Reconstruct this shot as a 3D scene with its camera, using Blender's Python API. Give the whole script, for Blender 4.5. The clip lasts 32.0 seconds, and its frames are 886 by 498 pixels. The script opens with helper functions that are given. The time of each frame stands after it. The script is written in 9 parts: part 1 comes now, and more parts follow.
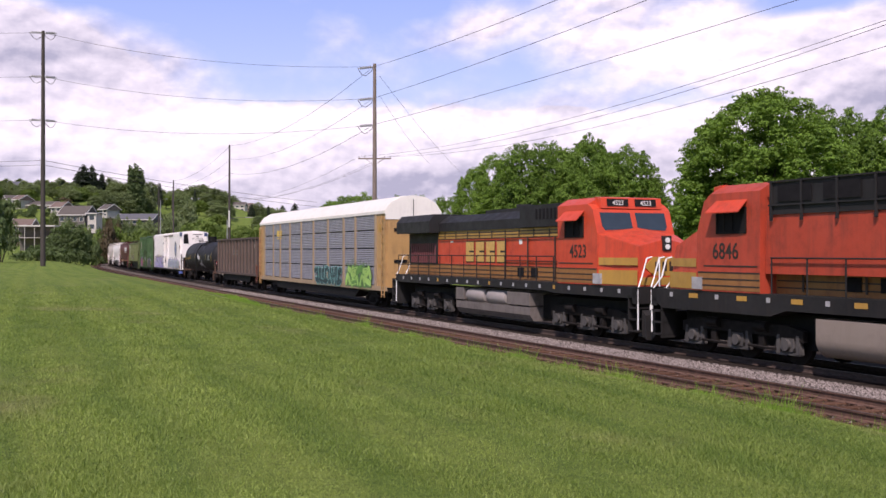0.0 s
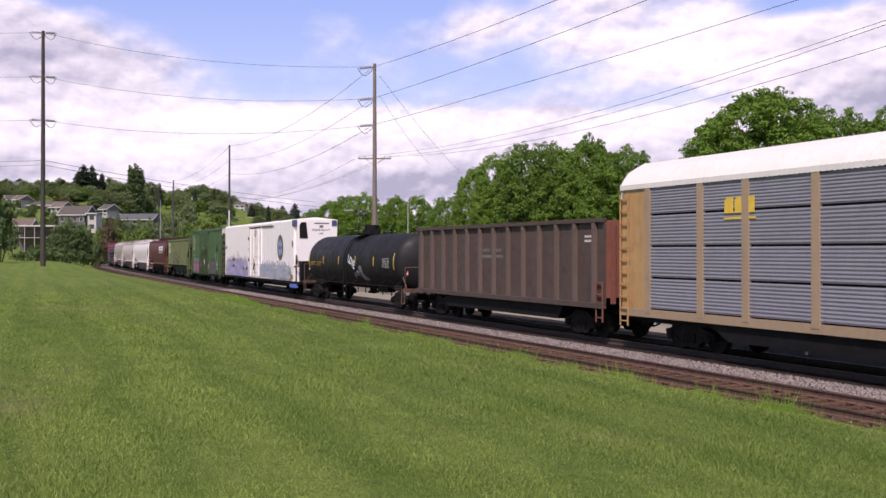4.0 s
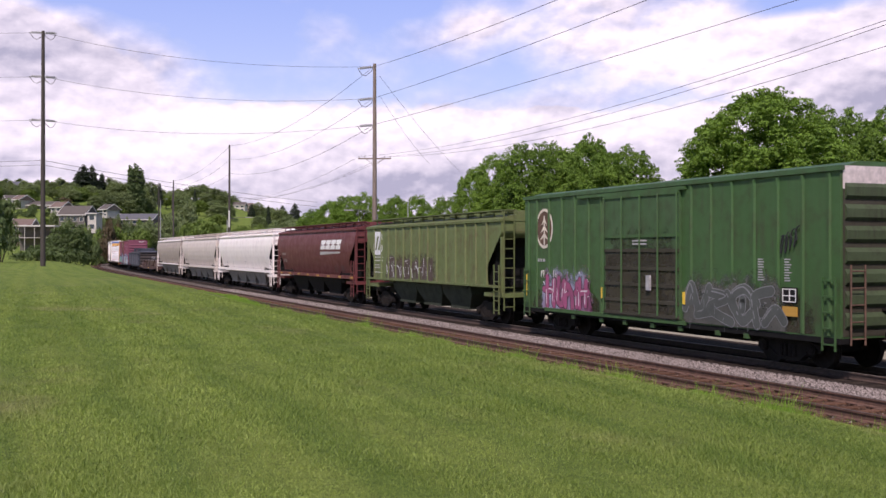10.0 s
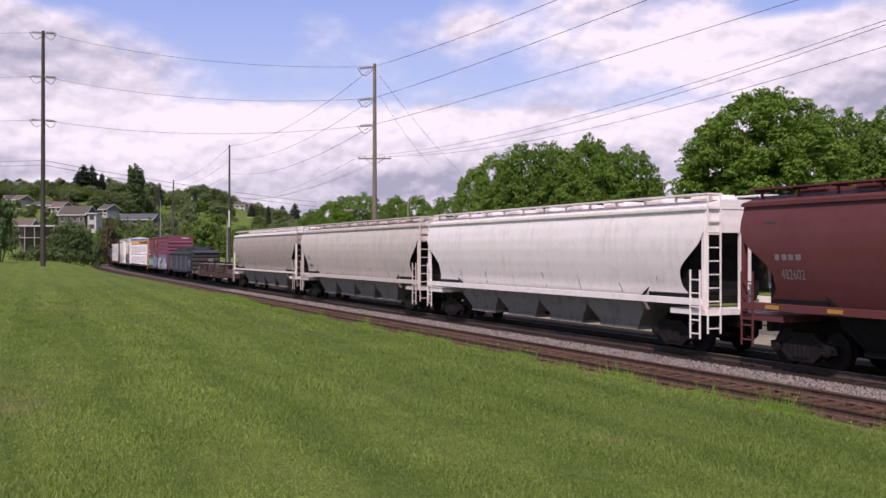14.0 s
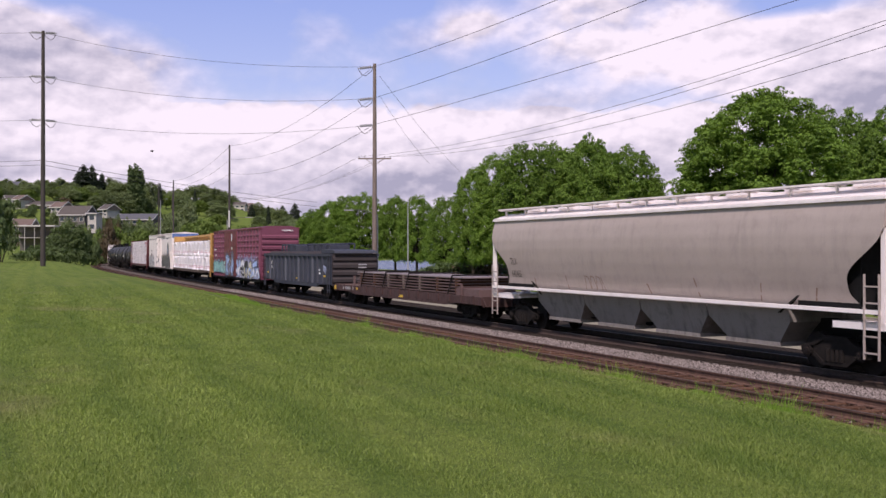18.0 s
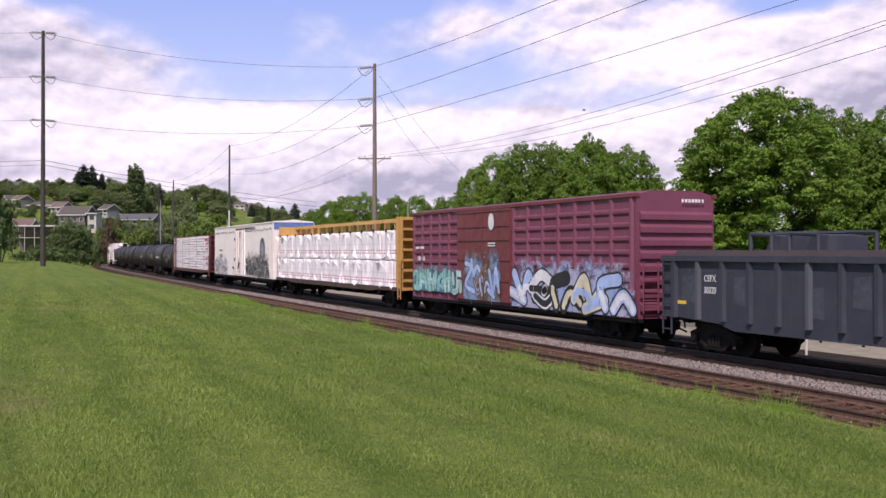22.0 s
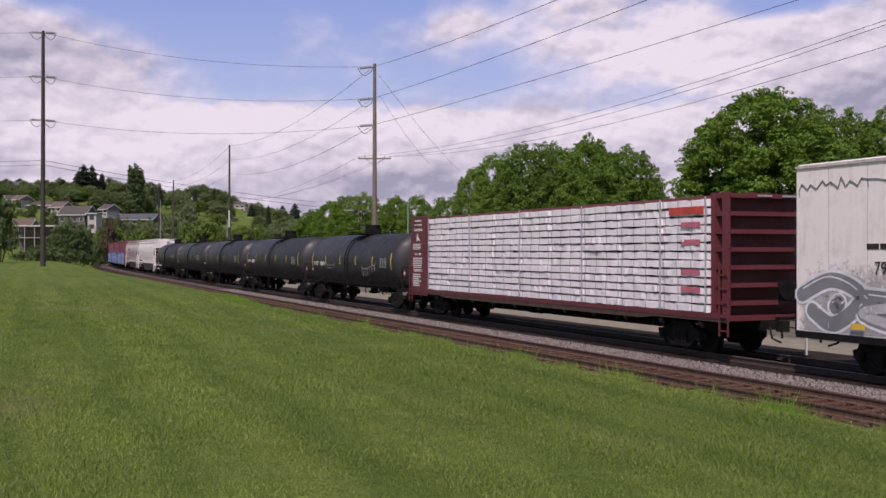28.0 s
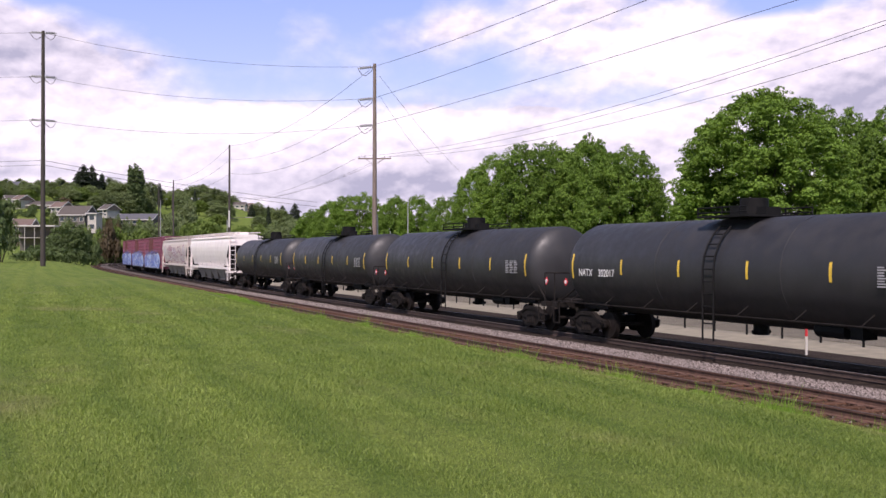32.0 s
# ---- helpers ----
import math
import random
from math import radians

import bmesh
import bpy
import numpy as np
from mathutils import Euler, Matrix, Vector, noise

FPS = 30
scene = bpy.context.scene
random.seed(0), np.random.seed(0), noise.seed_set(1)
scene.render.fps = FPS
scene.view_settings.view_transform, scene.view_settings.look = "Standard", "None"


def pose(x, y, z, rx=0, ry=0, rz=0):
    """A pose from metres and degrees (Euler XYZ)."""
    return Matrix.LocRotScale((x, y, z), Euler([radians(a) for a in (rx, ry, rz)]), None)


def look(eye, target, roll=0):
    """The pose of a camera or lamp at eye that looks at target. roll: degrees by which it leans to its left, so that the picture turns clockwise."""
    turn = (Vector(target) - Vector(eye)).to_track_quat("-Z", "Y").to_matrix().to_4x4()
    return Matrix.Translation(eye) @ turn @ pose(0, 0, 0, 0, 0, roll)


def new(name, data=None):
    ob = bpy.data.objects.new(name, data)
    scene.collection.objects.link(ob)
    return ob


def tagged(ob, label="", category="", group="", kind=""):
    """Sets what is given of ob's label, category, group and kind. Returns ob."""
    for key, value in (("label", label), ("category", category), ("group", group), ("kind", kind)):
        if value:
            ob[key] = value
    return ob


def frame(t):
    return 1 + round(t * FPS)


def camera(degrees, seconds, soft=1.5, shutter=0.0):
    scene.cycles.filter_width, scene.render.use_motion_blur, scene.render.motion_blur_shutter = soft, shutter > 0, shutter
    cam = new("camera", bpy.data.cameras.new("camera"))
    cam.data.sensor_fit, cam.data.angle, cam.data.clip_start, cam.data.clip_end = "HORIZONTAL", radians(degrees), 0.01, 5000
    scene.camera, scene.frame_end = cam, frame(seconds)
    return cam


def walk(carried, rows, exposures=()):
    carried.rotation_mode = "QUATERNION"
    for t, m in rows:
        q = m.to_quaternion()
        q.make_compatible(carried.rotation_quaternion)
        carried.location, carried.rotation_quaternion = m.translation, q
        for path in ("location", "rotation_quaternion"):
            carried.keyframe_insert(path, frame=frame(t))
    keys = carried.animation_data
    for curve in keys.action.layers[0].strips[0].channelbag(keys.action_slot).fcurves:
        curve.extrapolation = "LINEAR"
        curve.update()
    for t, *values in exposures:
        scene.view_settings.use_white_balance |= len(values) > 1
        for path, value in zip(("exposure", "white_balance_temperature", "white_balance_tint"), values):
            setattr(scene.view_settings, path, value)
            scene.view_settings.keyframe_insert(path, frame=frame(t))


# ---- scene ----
EYE_Z = 2.908
cam = camera(45.484, 32.0)
walk(cam, [(0.0, look((0, 0, EYE_Z), (0, 100, EYE_Z + 0.267))), (32.0, look((0, 0, EYE_Z), (0, 100, EYE_Z + 0.267)))],
     exposures=[(t, e, 6600, 27) for t, e in ((0.0, 0.25), (2.0, 0.2), (6.0, 0.2), (7.0, -0.04), (8.0, -0.14), (9.0, -0.17), (10.0, 0.2), (13.0, 0.2), (14.0, 0.03), (17.0, -0.15), (18.0, 0.0), (19.0, 0.12), (20.0, 0.22), (21.0, 0.27),
                (22.0, 0.18), (23.0, 0.04), (24.0, -0.15), (25.0, -0.20), (28.0, -0.24), (29.0, -0.03), (30.0, 0.18), (31.0, 0.29), (32.0, 0.29))])

# ---- world, sun ----
SUN_EL, SUN_AZ = radians(50), math.atan2(-0.27, -0.963)      # azimuth from +y towards +x
world = bpy.data.worlds.new("world")
scene.world = world
world.use_nodes = True
wn = world.node_tree
sky = wn.nodes.new("ShaderNodeTexSky")
sky.sky_type, sky.sun_disc = 'NISHITA', False
sky.sun_elevation, sky.sun_rotation = SUN_EL, SUN_AZ
sky.air_density, sky.dust_density, sky.ozone_density = 1.0, 0.6, 1.5
wn.nodes["Background"].inputs["Strength"].default_value = 0.11
wn.links.new(sky.outputs[0], wn.nodes["Background"].inputs["Color"])

sun_data = bpy.data.lights.new("sun", 'SUN')
sun_data.energy, sun_data.angle, sun_data.color = 3.75, radians(0.6), (1.0, 0.95, 0.88)
sun = new("sun", sun_data)
to_sun = Vector((math.sin(SUN_AZ) * math.cos(SUN_EL), math.cos(SUN_AZ) * math.cos(SUN_EL), math.sin(SUN_EL)))
sun.matrix_world = look((0, 0, 60), Vector((0, 0, 60)) - to_sun)


# ---- materials ----
def nodes_of(name):
    m = bpy.data.materials.new(name)
    m.use_nodes = True
    nt = m.node_tree
    return m, nt, nt.nodes["Principled BSDF"]


def add(nt, kind, **values):
    n = nt.nodes.new(kind)
    for k, v in values.items():
        n.inputs[k.replace("_", " ")].default_value = v
    return n


def mix(nt, fac, a, b, blend='MIX'):
    """Colour mix; each of fac, a, b is a socket or a value."""
    n = nt.nodes.new("ShaderNodeMix")
    n.data_type, n.blend_type = 'RGBA', blend
    for i, x in ((0, fac), (6, a), (7, b)):
        if isinstance(x, (tuple, list)):
            n.inputs[i].default_value = (*x[:3], 1)
        elif isinstance(x, (int, float)):
            n.inputs[i].default_value = x
        else:
            nt.links.new(x, n.inputs[i])
    return n.outputs[2]


def calc(nt, op, a, b=0.0, clamp=False):
    n = nt.nodes.new("ShaderNodeMath")
    n.operation, n.use_clamp = op, clamp
    for i, x in ((0, a), (1, b)):
        if isinstance(x, (int, float)):
            n.inputs[i].default_value = x
        else:
            nt.links.new(x, n.inputs[i])
    return n.outputs[0]


def ramp(nt, x, lo, hi, to_lo=0.0, to_hi=1.0):
    n = nt.nodes.new("ShaderNodeMapRange")
    n.inputs[1].default_value, n.inputs[2].default_value = lo, hi
    n.inputs[3].default_value, n.inputs[4].default_value = to_lo, to_hi
    nt.links.new(x, n.inputs[0])
    return n.outputs[0]


def coords(nt, scale=(1, 1, 1), kind="Object"):
    tc = nt.nodes.new("ShaderNodeTexCoord")
    mp = nt.nodes.new("ShaderNodeMapping")
    mp.inputs["Scale"].default_value = scale
    nt.links.new(tc.outputs[kind], mp.inputs[0])
    return mp.outputs[0]


def noise_of(nt, vec, scale, detail=4.0, rough=0.55):
    n = add(nt, "ShaderNodeTexNoise", Scale=scale, Detail=detail, Roughness=rough)
    nt.links.new(vec, n.inputs["Vector"])
    return n.outputs[0]


def bump(nt, bsdf, height, strength, distance):
    b = add(nt, "ShaderNodeBump", Strength=strength, Distance=distance)
    nt.links.new(height, b.inputs["Height"])
    nt.links.new(b.outputs[0], bsdf.inputs["Normal"])


def paint(name, rgb, rough=0.5, dirt=(0.10, 0.075, 0.055), amount=0.5, metal=0.0, streak=1.0, fade=0.15):
    """Weathered paint: faded patches, uneven rain streaks and blots of grime, fine grain, slightly wavy sheet."""
    m, nt, bs = nodes_of(name)
    v = coords(nt)
    oi = nt.nodes.new("ShaderNodeObjectInfo")
    big = noise_of(nt, v, 0.55, 5, 0.6)
    mid = noise_of(nt, v, 2.3, 6, 0.65)
    fine = noise_of(nt, v, 17.0, 5, 0.7)
    st = noise_of(nt, coords(nt, (3.1, 3.1, 0.30)), 1.5, 7, 0.72)
    where = noise_of(nt, coords(nt, (0.5, 0.5, 0.8)), 1.3, 4, 0.6)
    pale = tuple(min(1.0, c * 1.15 + 0.03) for c in rgb)
    c = mix(nt, ramp(nt, big, 0.35, 0.68, 0.0, fade * 2), rgb, pale)
    grime = calc(nt, 'MULTIPLY', ramp(nt, st, 0.46, 0.70, 0.0, streak), ramp(nt, where, 0.40, 0.66, 0.08, 1.0))
    c = mix(nt, calc(nt, 'MULTIPLY', grime, amount), c, dirt)
    c = mix(nt, ramp(nt, mid, 0.52, 0.74, 0.0, amount * 0.55), c, dirt)
    c = mix(nt, ramp(nt, fine, 0.55, 0.8, 0.0, amount * 0.45), c, dirt)
    c = mix(nt, calc(nt, 'MULTIPLY', oi.outputs["Random"], 0.12), c, dirt)
    nt.links.new(c, bs.inputs["Base Color"])
    nt.links.new(ramp(nt, mid, 0.3, 0.7, rough - 0.08, min(1.0, rough + 0.18)), bs.inputs["Roughness"])
    bs.inputs["Metallic"].default_value = metal
    if rough > 0.5 and max(rgb) < 0.03:
        bs.inputs["Specular IOR Level"].default_value = 0.22
    bump(nt, bs, calc(nt, 'ADD', big, calc(nt, 'MULTIPLY', mid, 0.25)), 0.35, 0.05)
    return m


def plain(name, rgb, rough=0.6, metal=0.0, var=0.25, scale=6.0, bumpy=0.1):
    m, nt, bs = nodes_of(name)
    v = coords(nt)
    n = noise_of(nt, v, scale, 5)
    c = mix(nt, ramp(nt, n, 0.3, 0.7), tuple(x * (1 - var) for x in rgb), tuple(min(1, x * (1 + var)) for x in rgb))
    nt.links.new(c, bs.inputs["Base Color"])
    bs.inputs["Roughness"].default_value, bs.inputs["Metallic"].default_value = rough, metal
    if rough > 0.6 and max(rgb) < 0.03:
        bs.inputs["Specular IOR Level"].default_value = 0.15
    bump(nt, bs, noise_of(nt, v, scale * 5, 4), bumpy, 0.02)
    return m


def leaf_mat(name, dark, light):
    m, nt, bs = nodes_of(name)
    g = nt.nodes.new("ShaderNodeNewGeometry")
    oi = nt.nodes.new("ShaderNodeObjectInfo")
    n = noise_of(nt, coords(nt), 0.6, 3)
    f = calc(nt, 'ADD', calc(nt, 'MULTIPLY', g.outputs["Random Per Island"], 0.6), calc(nt, 'MULTIPLY', n, 0.5))
    f = calc(nt, 'ADD', f, calc(nt, 'MULTIPLY', oi.outputs["Random"], 0.15))
    c = mix(nt, ramp(nt, f, 0.2, 1.0), dark, light)
    nt.links.new(c, bs.inputs["Base Color"])
    bs.inputs["Roughness"].default_value = 0.55
    bs.inputs["Specular IOR Level"].default_value = 0.25
    tr = nt.nodes.new("ShaderNodeBsdfTranslucent")
    nt.links.new(mix(nt, 1.0, c, (1.3, 1.35, 0.6), 'MULTIPLY'), tr.inputs["Color"])
    ms = nt.nodes.new("ShaderNodeMixShader")
    ms.inputs[0].default_value = 0.3
    nt.links.new(bs.outputs[0], ms.inputs[1])
    nt.links.new(tr.outputs[0], ms.inputs[2])
    nt.links.new(ms.outputs[0], nt.nodes["Material Output"].inputs[0])
    return m


def mowing(nt, v):
    """Noises along and across the mowing passes."""
    rot = nt.nodes.new("ShaderNodeMapping")             # x across the mowing passes, y along them
    rot.inputs["Rotation"].default_value = (0, 0, -radians(23))
    nt.links.new(v, rot.inputs[0])

    def stretched(sx, sy, detail, rough):
        mp = nt.nodes.new("ShaderNodeMapping")
        mp.inputs["Scale"].default_value = (sx, sy, 1)
        nt.links.new(rot.outputs[0], mp.inputs[0])
        return noise_of(nt, mp.outputs[0], 1.0, detail, rough)
    return stretched


def mow_bands(nt, v):
    """Soft passes of the mower, about a metre apart, running along the railway."""
    rot = nt.nodes.new("ShaderNodeMapping")
    rot.inputs["Rotation"].default_value = (0, 0, -radians(21))
    nt.links.new(v, rot.inputs[0])
    sep = nt.nodes.new("ShaderNodeSeparateXYZ")
    nt.links.new(rot.outputs[0], sep.inputs[0])
    wob = noise_of(nt, v, 0.25, 3)
    x = calc(nt, 'ADD', calc(nt, 'MULTIPLY', sep.outputs[0], 5.2), calc(nt, 'MULTIPLY', wob, 6.0))
    return calc(nt, 'SINE', x)


def blade_mat():
    m = leaf_mat("grass_blade", (0.078, 0.136, 0.022), (0.39, 0.475, 0.12))
    nt = m.node_tree
    bs = nt.nodes["Principled BSDF"]
    v = coords(nt)
    stretched = mowing(nt, v)
    c = bs.inputs["Base Color"].links[0].from_socket
    for n, lo, hi, amt, rgb in ((stretched(0.75, 0.05, 3, 0.5), 0.42, 0.56, 0.35, (0.080, 0.135, 0.022)), (mow_bands(nt, v), 0.0, 1.0, 0.38, (0.075, 0.140, 0.024)), (stretched(2.6, 0.30, 4, 0.6), 0.50, 0.66, 0.4, (0.28, 0.33, 0.085)),
                                (noise_of(nt, v, 2.2, 5, 0.65), 0.54, 0.70, 0.45, (0.065, 0.115, 0.018)), (stretched(0.45, 0.3, 5, 0.6), 0.57, 0.70, 0.55, (0.30, 0.25, 0.13))):
        c = mix(nt, ramp(nt, n, lo, hi, 0.0, amt), c, rgb)
    nt.links.new(c, bs.inputs["Base Color"])
    return m


def lawn_mat():
    m, nt, bs = nodes_of("mown_grass")
    v = coords(nt)
    stretched = mowing(nt, v)
    patch = noise_of(nt, v, 0.10, 4)
    streak = stretched(0.75, 0.05, 3, 0.5)              # passes of the mower
    comb = stretched(2.6, 0.12, 4, 0.6)
    mid = stretched(1.6, 0.35, 6, 0.65)
    clump = noise_of(nt, v, 5.5, 6, 0.72)
    tuft = noise_of(nt, v, 26.0, 4, 0.7)
    c = mix(nt, ramp(nt, clump, 0.30, 0.70), (0.112, 0.160, 0.030), (0.250, 0.328, 0.062))
    c = mix(nt, ramp(nt, patch, 0.36, 0.64, 0.0, 0.35), c, (0.240, 0.285, 0.064))
    c = mix(nt, ramp(nt, streak, 0.42, 0.56, 0.0, 0.45), c, (0.115, 0.182, 0.034))
    c = mix(nt, ramp(nt, mow_bands(nt, v), 0.0, 1.0, 0.0, 0.42), c, (0.100, 0.170, 0.032))
    c = mix(nt, ramp(nt, comb, 0.48, 0.68, 0.0, 0.45), c, (0.270, 0.320, 0.072))
    c = mix(nt, ramp(nt, mid, 0.52, 0.72, 0.0, 0.45), c, (0.075, 0.128, 0.026))
    c = mix(nt, ramp(nt, stretched(0.45, 0.3, 5, 0.6), 0.59, 0.72, 0.0, 0.5), c, (0.270, 0.235, 0.125))   # dry patches
    c = mix(nt, ramp(nt, tuft, 0.40, 0.70, 0.0, 0.6), c, (0.045, 0.072, 0.017))
    nt.links.new(c, bs.inputs["Base Color"])
    bs.inputs["Roughness"].default_value = 0.9
    bs.inputs["Specular IOR Level"].default_value = 0.08
    bump(nt, bs, calc(nt, 'ADD', clump, tuft), 1.0, 0.06)
    return m


def gravel_mat(name, lo, hi, scale=22.0):
    m, nt, bs = nodes_of(name)
    v = coords(nt)
    vo = add(nt, "ShaderNodeTexVoronoi", Scale=scale)
    nt.links.new(v, vo.inputs["Vector"])
    sep = nt.nodes.new("ShaderNodeSeparateColor")
    nt.links.new(vo.outputs["Color"], sep.inputs[0])
    big = noise_of(nt, v, 0.5, 4)
    c = mix(nt, sep.outputs[0], lo, hi)
    c = mix(nt, ramp(nt, big, 0.35, 0.7, 0.0, 0.35), c, (0.09, 0.07, 0.055))
    nt.links.new(c, bs.inputs["Base Color"])
    bs.inputs["Roughness"].default_value = 0.95
    bs.inputs["Specular IOR Level"].default_value = 0.06
    bump(nt, bs, vo.outputs["Distance"], 0.8, 0.04)
    return m


def stone_mat(name, lo, hi):
    m, nt, bs = nodes_of(name)
    g = nt.nodes.new("ShaderNodeNewGeometry")
    c = mix(nt, g.outputs["Random Per Island"], lo, hi)
    nt.links.new(c, bs.inputs["Base Color"])
    bs.inputs["Roughness"].default_value = 0.92
    bs.inputs["Specular IOR Level"].default_value = 0.1
    return m


def wood_mat(name, lo, hi):
    m, nt, bs = nodes_of(name)
    oi = nt.nodes.new("ShaderNodeObjectInfo")
    g = noise_of(nt, coords(nt, (14, 14, 1.2)), 1.5, 6, 0.7)
    n2 = noise_of(nt, coords(nt), 2.0, 4)
    c = mix(nt, ramp(nt, g, 0.3, 0.7), lo, hi)
    c = mix(nt, calc(nt, 'MULTIPLY', oi.outputs["Random"], 0.5), c, tuple(x * 0.6 for x in lo))
    c = mix(nt, ramp(nt, n2, 0.5, 0.75, 0.0, 0.4), c, tuple(x * 0.7 for x in hi))
    nt.links.new(c, bs.inputs["Base Color"])
    bs.inputs["Roughness"].default_value = 0.9
    bs.inputs["Specular IOR Level"].default_value = 0.1
    bump(nt, bs, g, 0.5, 0.01)
    return m


M_LAWN = lawn_mat()
M_TALL = leaf_mat("long_grass", (0.09, 0.19, 0.018), (0.27, 0.43, 0.06))
M_BLADE = blade_mat()
M_BALLAST = gravel_mat("ballast", (0.050, 0.041, 0.036), (0.215, 0.178, 0.158), 16.0)
M_OLDBALLAST = gravel_mat("rusty_ballast", (0.020, 0.011, 0.008), (0.078, 0.043, 0.029), 18.0)
# main track's ballast, rails and sleepers are darker than the empty track's
M_DARKBED = gravel_mat("dark_ballast", (0.016, 0.012, 0.010), (0.048, 0.037, 0.031), 18.0)
M_STONE = stone_mat("ballast_stone", (0.045, 0.036, 0.032), (0.37, 0.312, 0.285))
M_RUSTSTONE = stone_mat("rusty_ballast_stone", (0.028, 0.016, 0.011), (0.125, 0.076, 0.054))
M_RAIL = plain("rail_steel", (0.105, 0.055, 0.038), 0.75, 0.0, 0.4, 8)
M_RAILDARK = plain("dark_rail_steel", (0.060, 0.038, 0.030), 0.75, 0.0, 0.4, 8)
M_RAILRUST = plain("rusty_rail_head", (0.085, 0.056, 0.047), 0.6, 0.2, 0.3, 8)
M_RAILTOP = plain("worn_rail_head", (0.24, 0.19, 0.16), 0.5, 0.5, 0.3, 8)
M_TIE = wood_mat("sleeper_wood", (0.062, 0.030, 0.019), (0.180, 0.098, 0.064))
M_TIEDARK = wood_mat("dark_sleeper_wood", (0.016, 0.012, 0.010), (0.040, 0.030, 0.025))
M_ROAD = gravel_mat("pale_asphalt", (0.19, 0.168, 0.128), (0.28, 0.25, 0.19), 60.0)
M_CONCRETE = plain("concrete", (0.27, 0.238, 0.168), 0.85, 0, 0.2, 2.0)


def water_mat():
    m, nt, bs = nodes_of("water")
    bs.inputs["Base Color"].default_value = (0.07, 0.11, 0.17, 1)
    bs.inputs["Roughness"].default_value = 0.25
    v = coords(nt)
    bump(nt, bs, calc(nt, 'ADD', noise_of(nt, v, 0.7, 5), noise_of(nt, v, 0.12, 3)), 1.0, 0.8)
    return m


M_WATER = water_mat()
M_POLE = wood_mat("pole_wood", (0.15, 0.115, 0.095), (0.30, 0.245, 0.21))
M_POLEDARK = wood_mat("dark_pole_wood", (0.060, 0.052, 0.046), (0.125, 0.110, 0.100))
M_WIRE = plain("wire", (0.06, 0.055, 0.055), 0.6, 0.0)
M_INSUL = plain("insulator_grey", (0.36, 0.35, 0.36), 0.35)
M_BARK = wood_mat("bark", (0.035, 0.028, 0.022), (0.085, 0.07, 0.055))
M_LEAF = leaf_mat("maple_leaves", (0.036, 0.080, 0.010), (0.215, 0.350, 0.050))
M_LEAF2 = leaf_mat("broad_leaves", (0.058, 0.092, 0.034), (0.15, 0.205, 0.075))
M_LEAF3 = leaf_mat("spring_leaves", (0.075, 0.125, 0.022), (0.195, 0.27, 0.06))
M_NEEDLE = leaf_mat("needles", (0.032, 0.048, 0.034), (0.075, 0.098, 0.062))
# distance haze mixed into the leaf colour: greyer than the nearer trees
M_LEAFHILL = leaf_mat("hazy_hillside_leaves", (0.095, 0.132, 0.058), (0.230, 0.285, 0.120))
M_BRUSH = leaf_mat("brown_brush", (0.08, 0.06, 0.035), (0.16, 0.12, 0.07))

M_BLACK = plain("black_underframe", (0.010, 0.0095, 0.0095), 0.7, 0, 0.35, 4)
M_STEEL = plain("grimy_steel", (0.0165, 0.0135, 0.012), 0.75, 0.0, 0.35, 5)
M_GREYPART = plain("grey_truck_dust", (0.125, 0.113, 0.106), 0.8, 0, 0.3, 5)
M_TRUCKDUST = paint("dusty_truck_casting", (0.075, 0.068, 0.063), 0.85, (0.014, 0.012, 0.011), 1.0)
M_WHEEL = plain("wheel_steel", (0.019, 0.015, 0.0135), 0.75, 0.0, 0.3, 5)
M_RUST = plain("rust_brown", (0.11, 0.06, 0.04), 0.8, 0, 0.35, 5)
M_ORANGE = paint("locomotive_orange", (0.60, 0.058, 0.018), 0.42, (0.15, 0.035, 0.022), 0.65)
M_ORANGEDULL = paint("dulled_locomotive_orange", (0.43, 0.050, 0.020), 0.5, (0.11, 0.03, 0.02), 0.8)
M_LOCOBLACK = paint("locomotive_black", (0.016, 0.0155, 0.016), 0.55, (0.045, 0.036, 0.032), 0.35)
M_STRIPE = paint("ochre_stripe", (0.45, 0.245, 0.04), 0.45, (0.12, 0.08, 0.05), 0.4)
M_GRILLE = paint("dull_red_grille", (0.16, 0.035, 0.04), 0.6)
M_RESERVOIR = paint("pale_dusty_tank", (0.27, 0.24, 0.225), 0.6, (0.2, 0.16, 0.14), 0.4)
M_GOLD = plain("gold_lettering", (0.55, 0.33, 0.09), 0.45, 0, 0.15)
M_DARKLET = plain("dark_lettering", (0.03, 0.018, 0.014), 0.5)
M_WHITE = plain("white_lettering", (0.74, 0.73, 0.71), 0.5, 0, 0.08)
M_RAILWHITE = plain("white_handrail", (0.82, 0.81, 0.79), 0.4, 0, 0.08)
M_SILL = paint("dark_grey_sill", (0.015, 0.0145, 0.0148), 0.6, (0.045, 0.036, 0.030), 0.6)
M_STRIPEDIRTY = paint("grimy_ochre_stripe", (0.30, 0.125, 0.030), 0.5, (0.10, 0.045, 0.028), 0.8)
M_TANKGREY = paint("fuel_tank_grey", (0.16, 0.135, 0.12), 0.65, (0.05, 0.04, 0.035), 0.7)
M_TANKTAN = paint("fuel_tank_tan", (0.27, 0.215, 0.175), 0.6, (0.1, 0.08, 0.065), 0.4)
M_GLASS = plain("dark_window_glass", (0.03, 0.045, 0.06), 0.06, 0, 0.1, 2, 0.0)
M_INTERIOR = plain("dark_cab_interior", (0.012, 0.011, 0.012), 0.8)
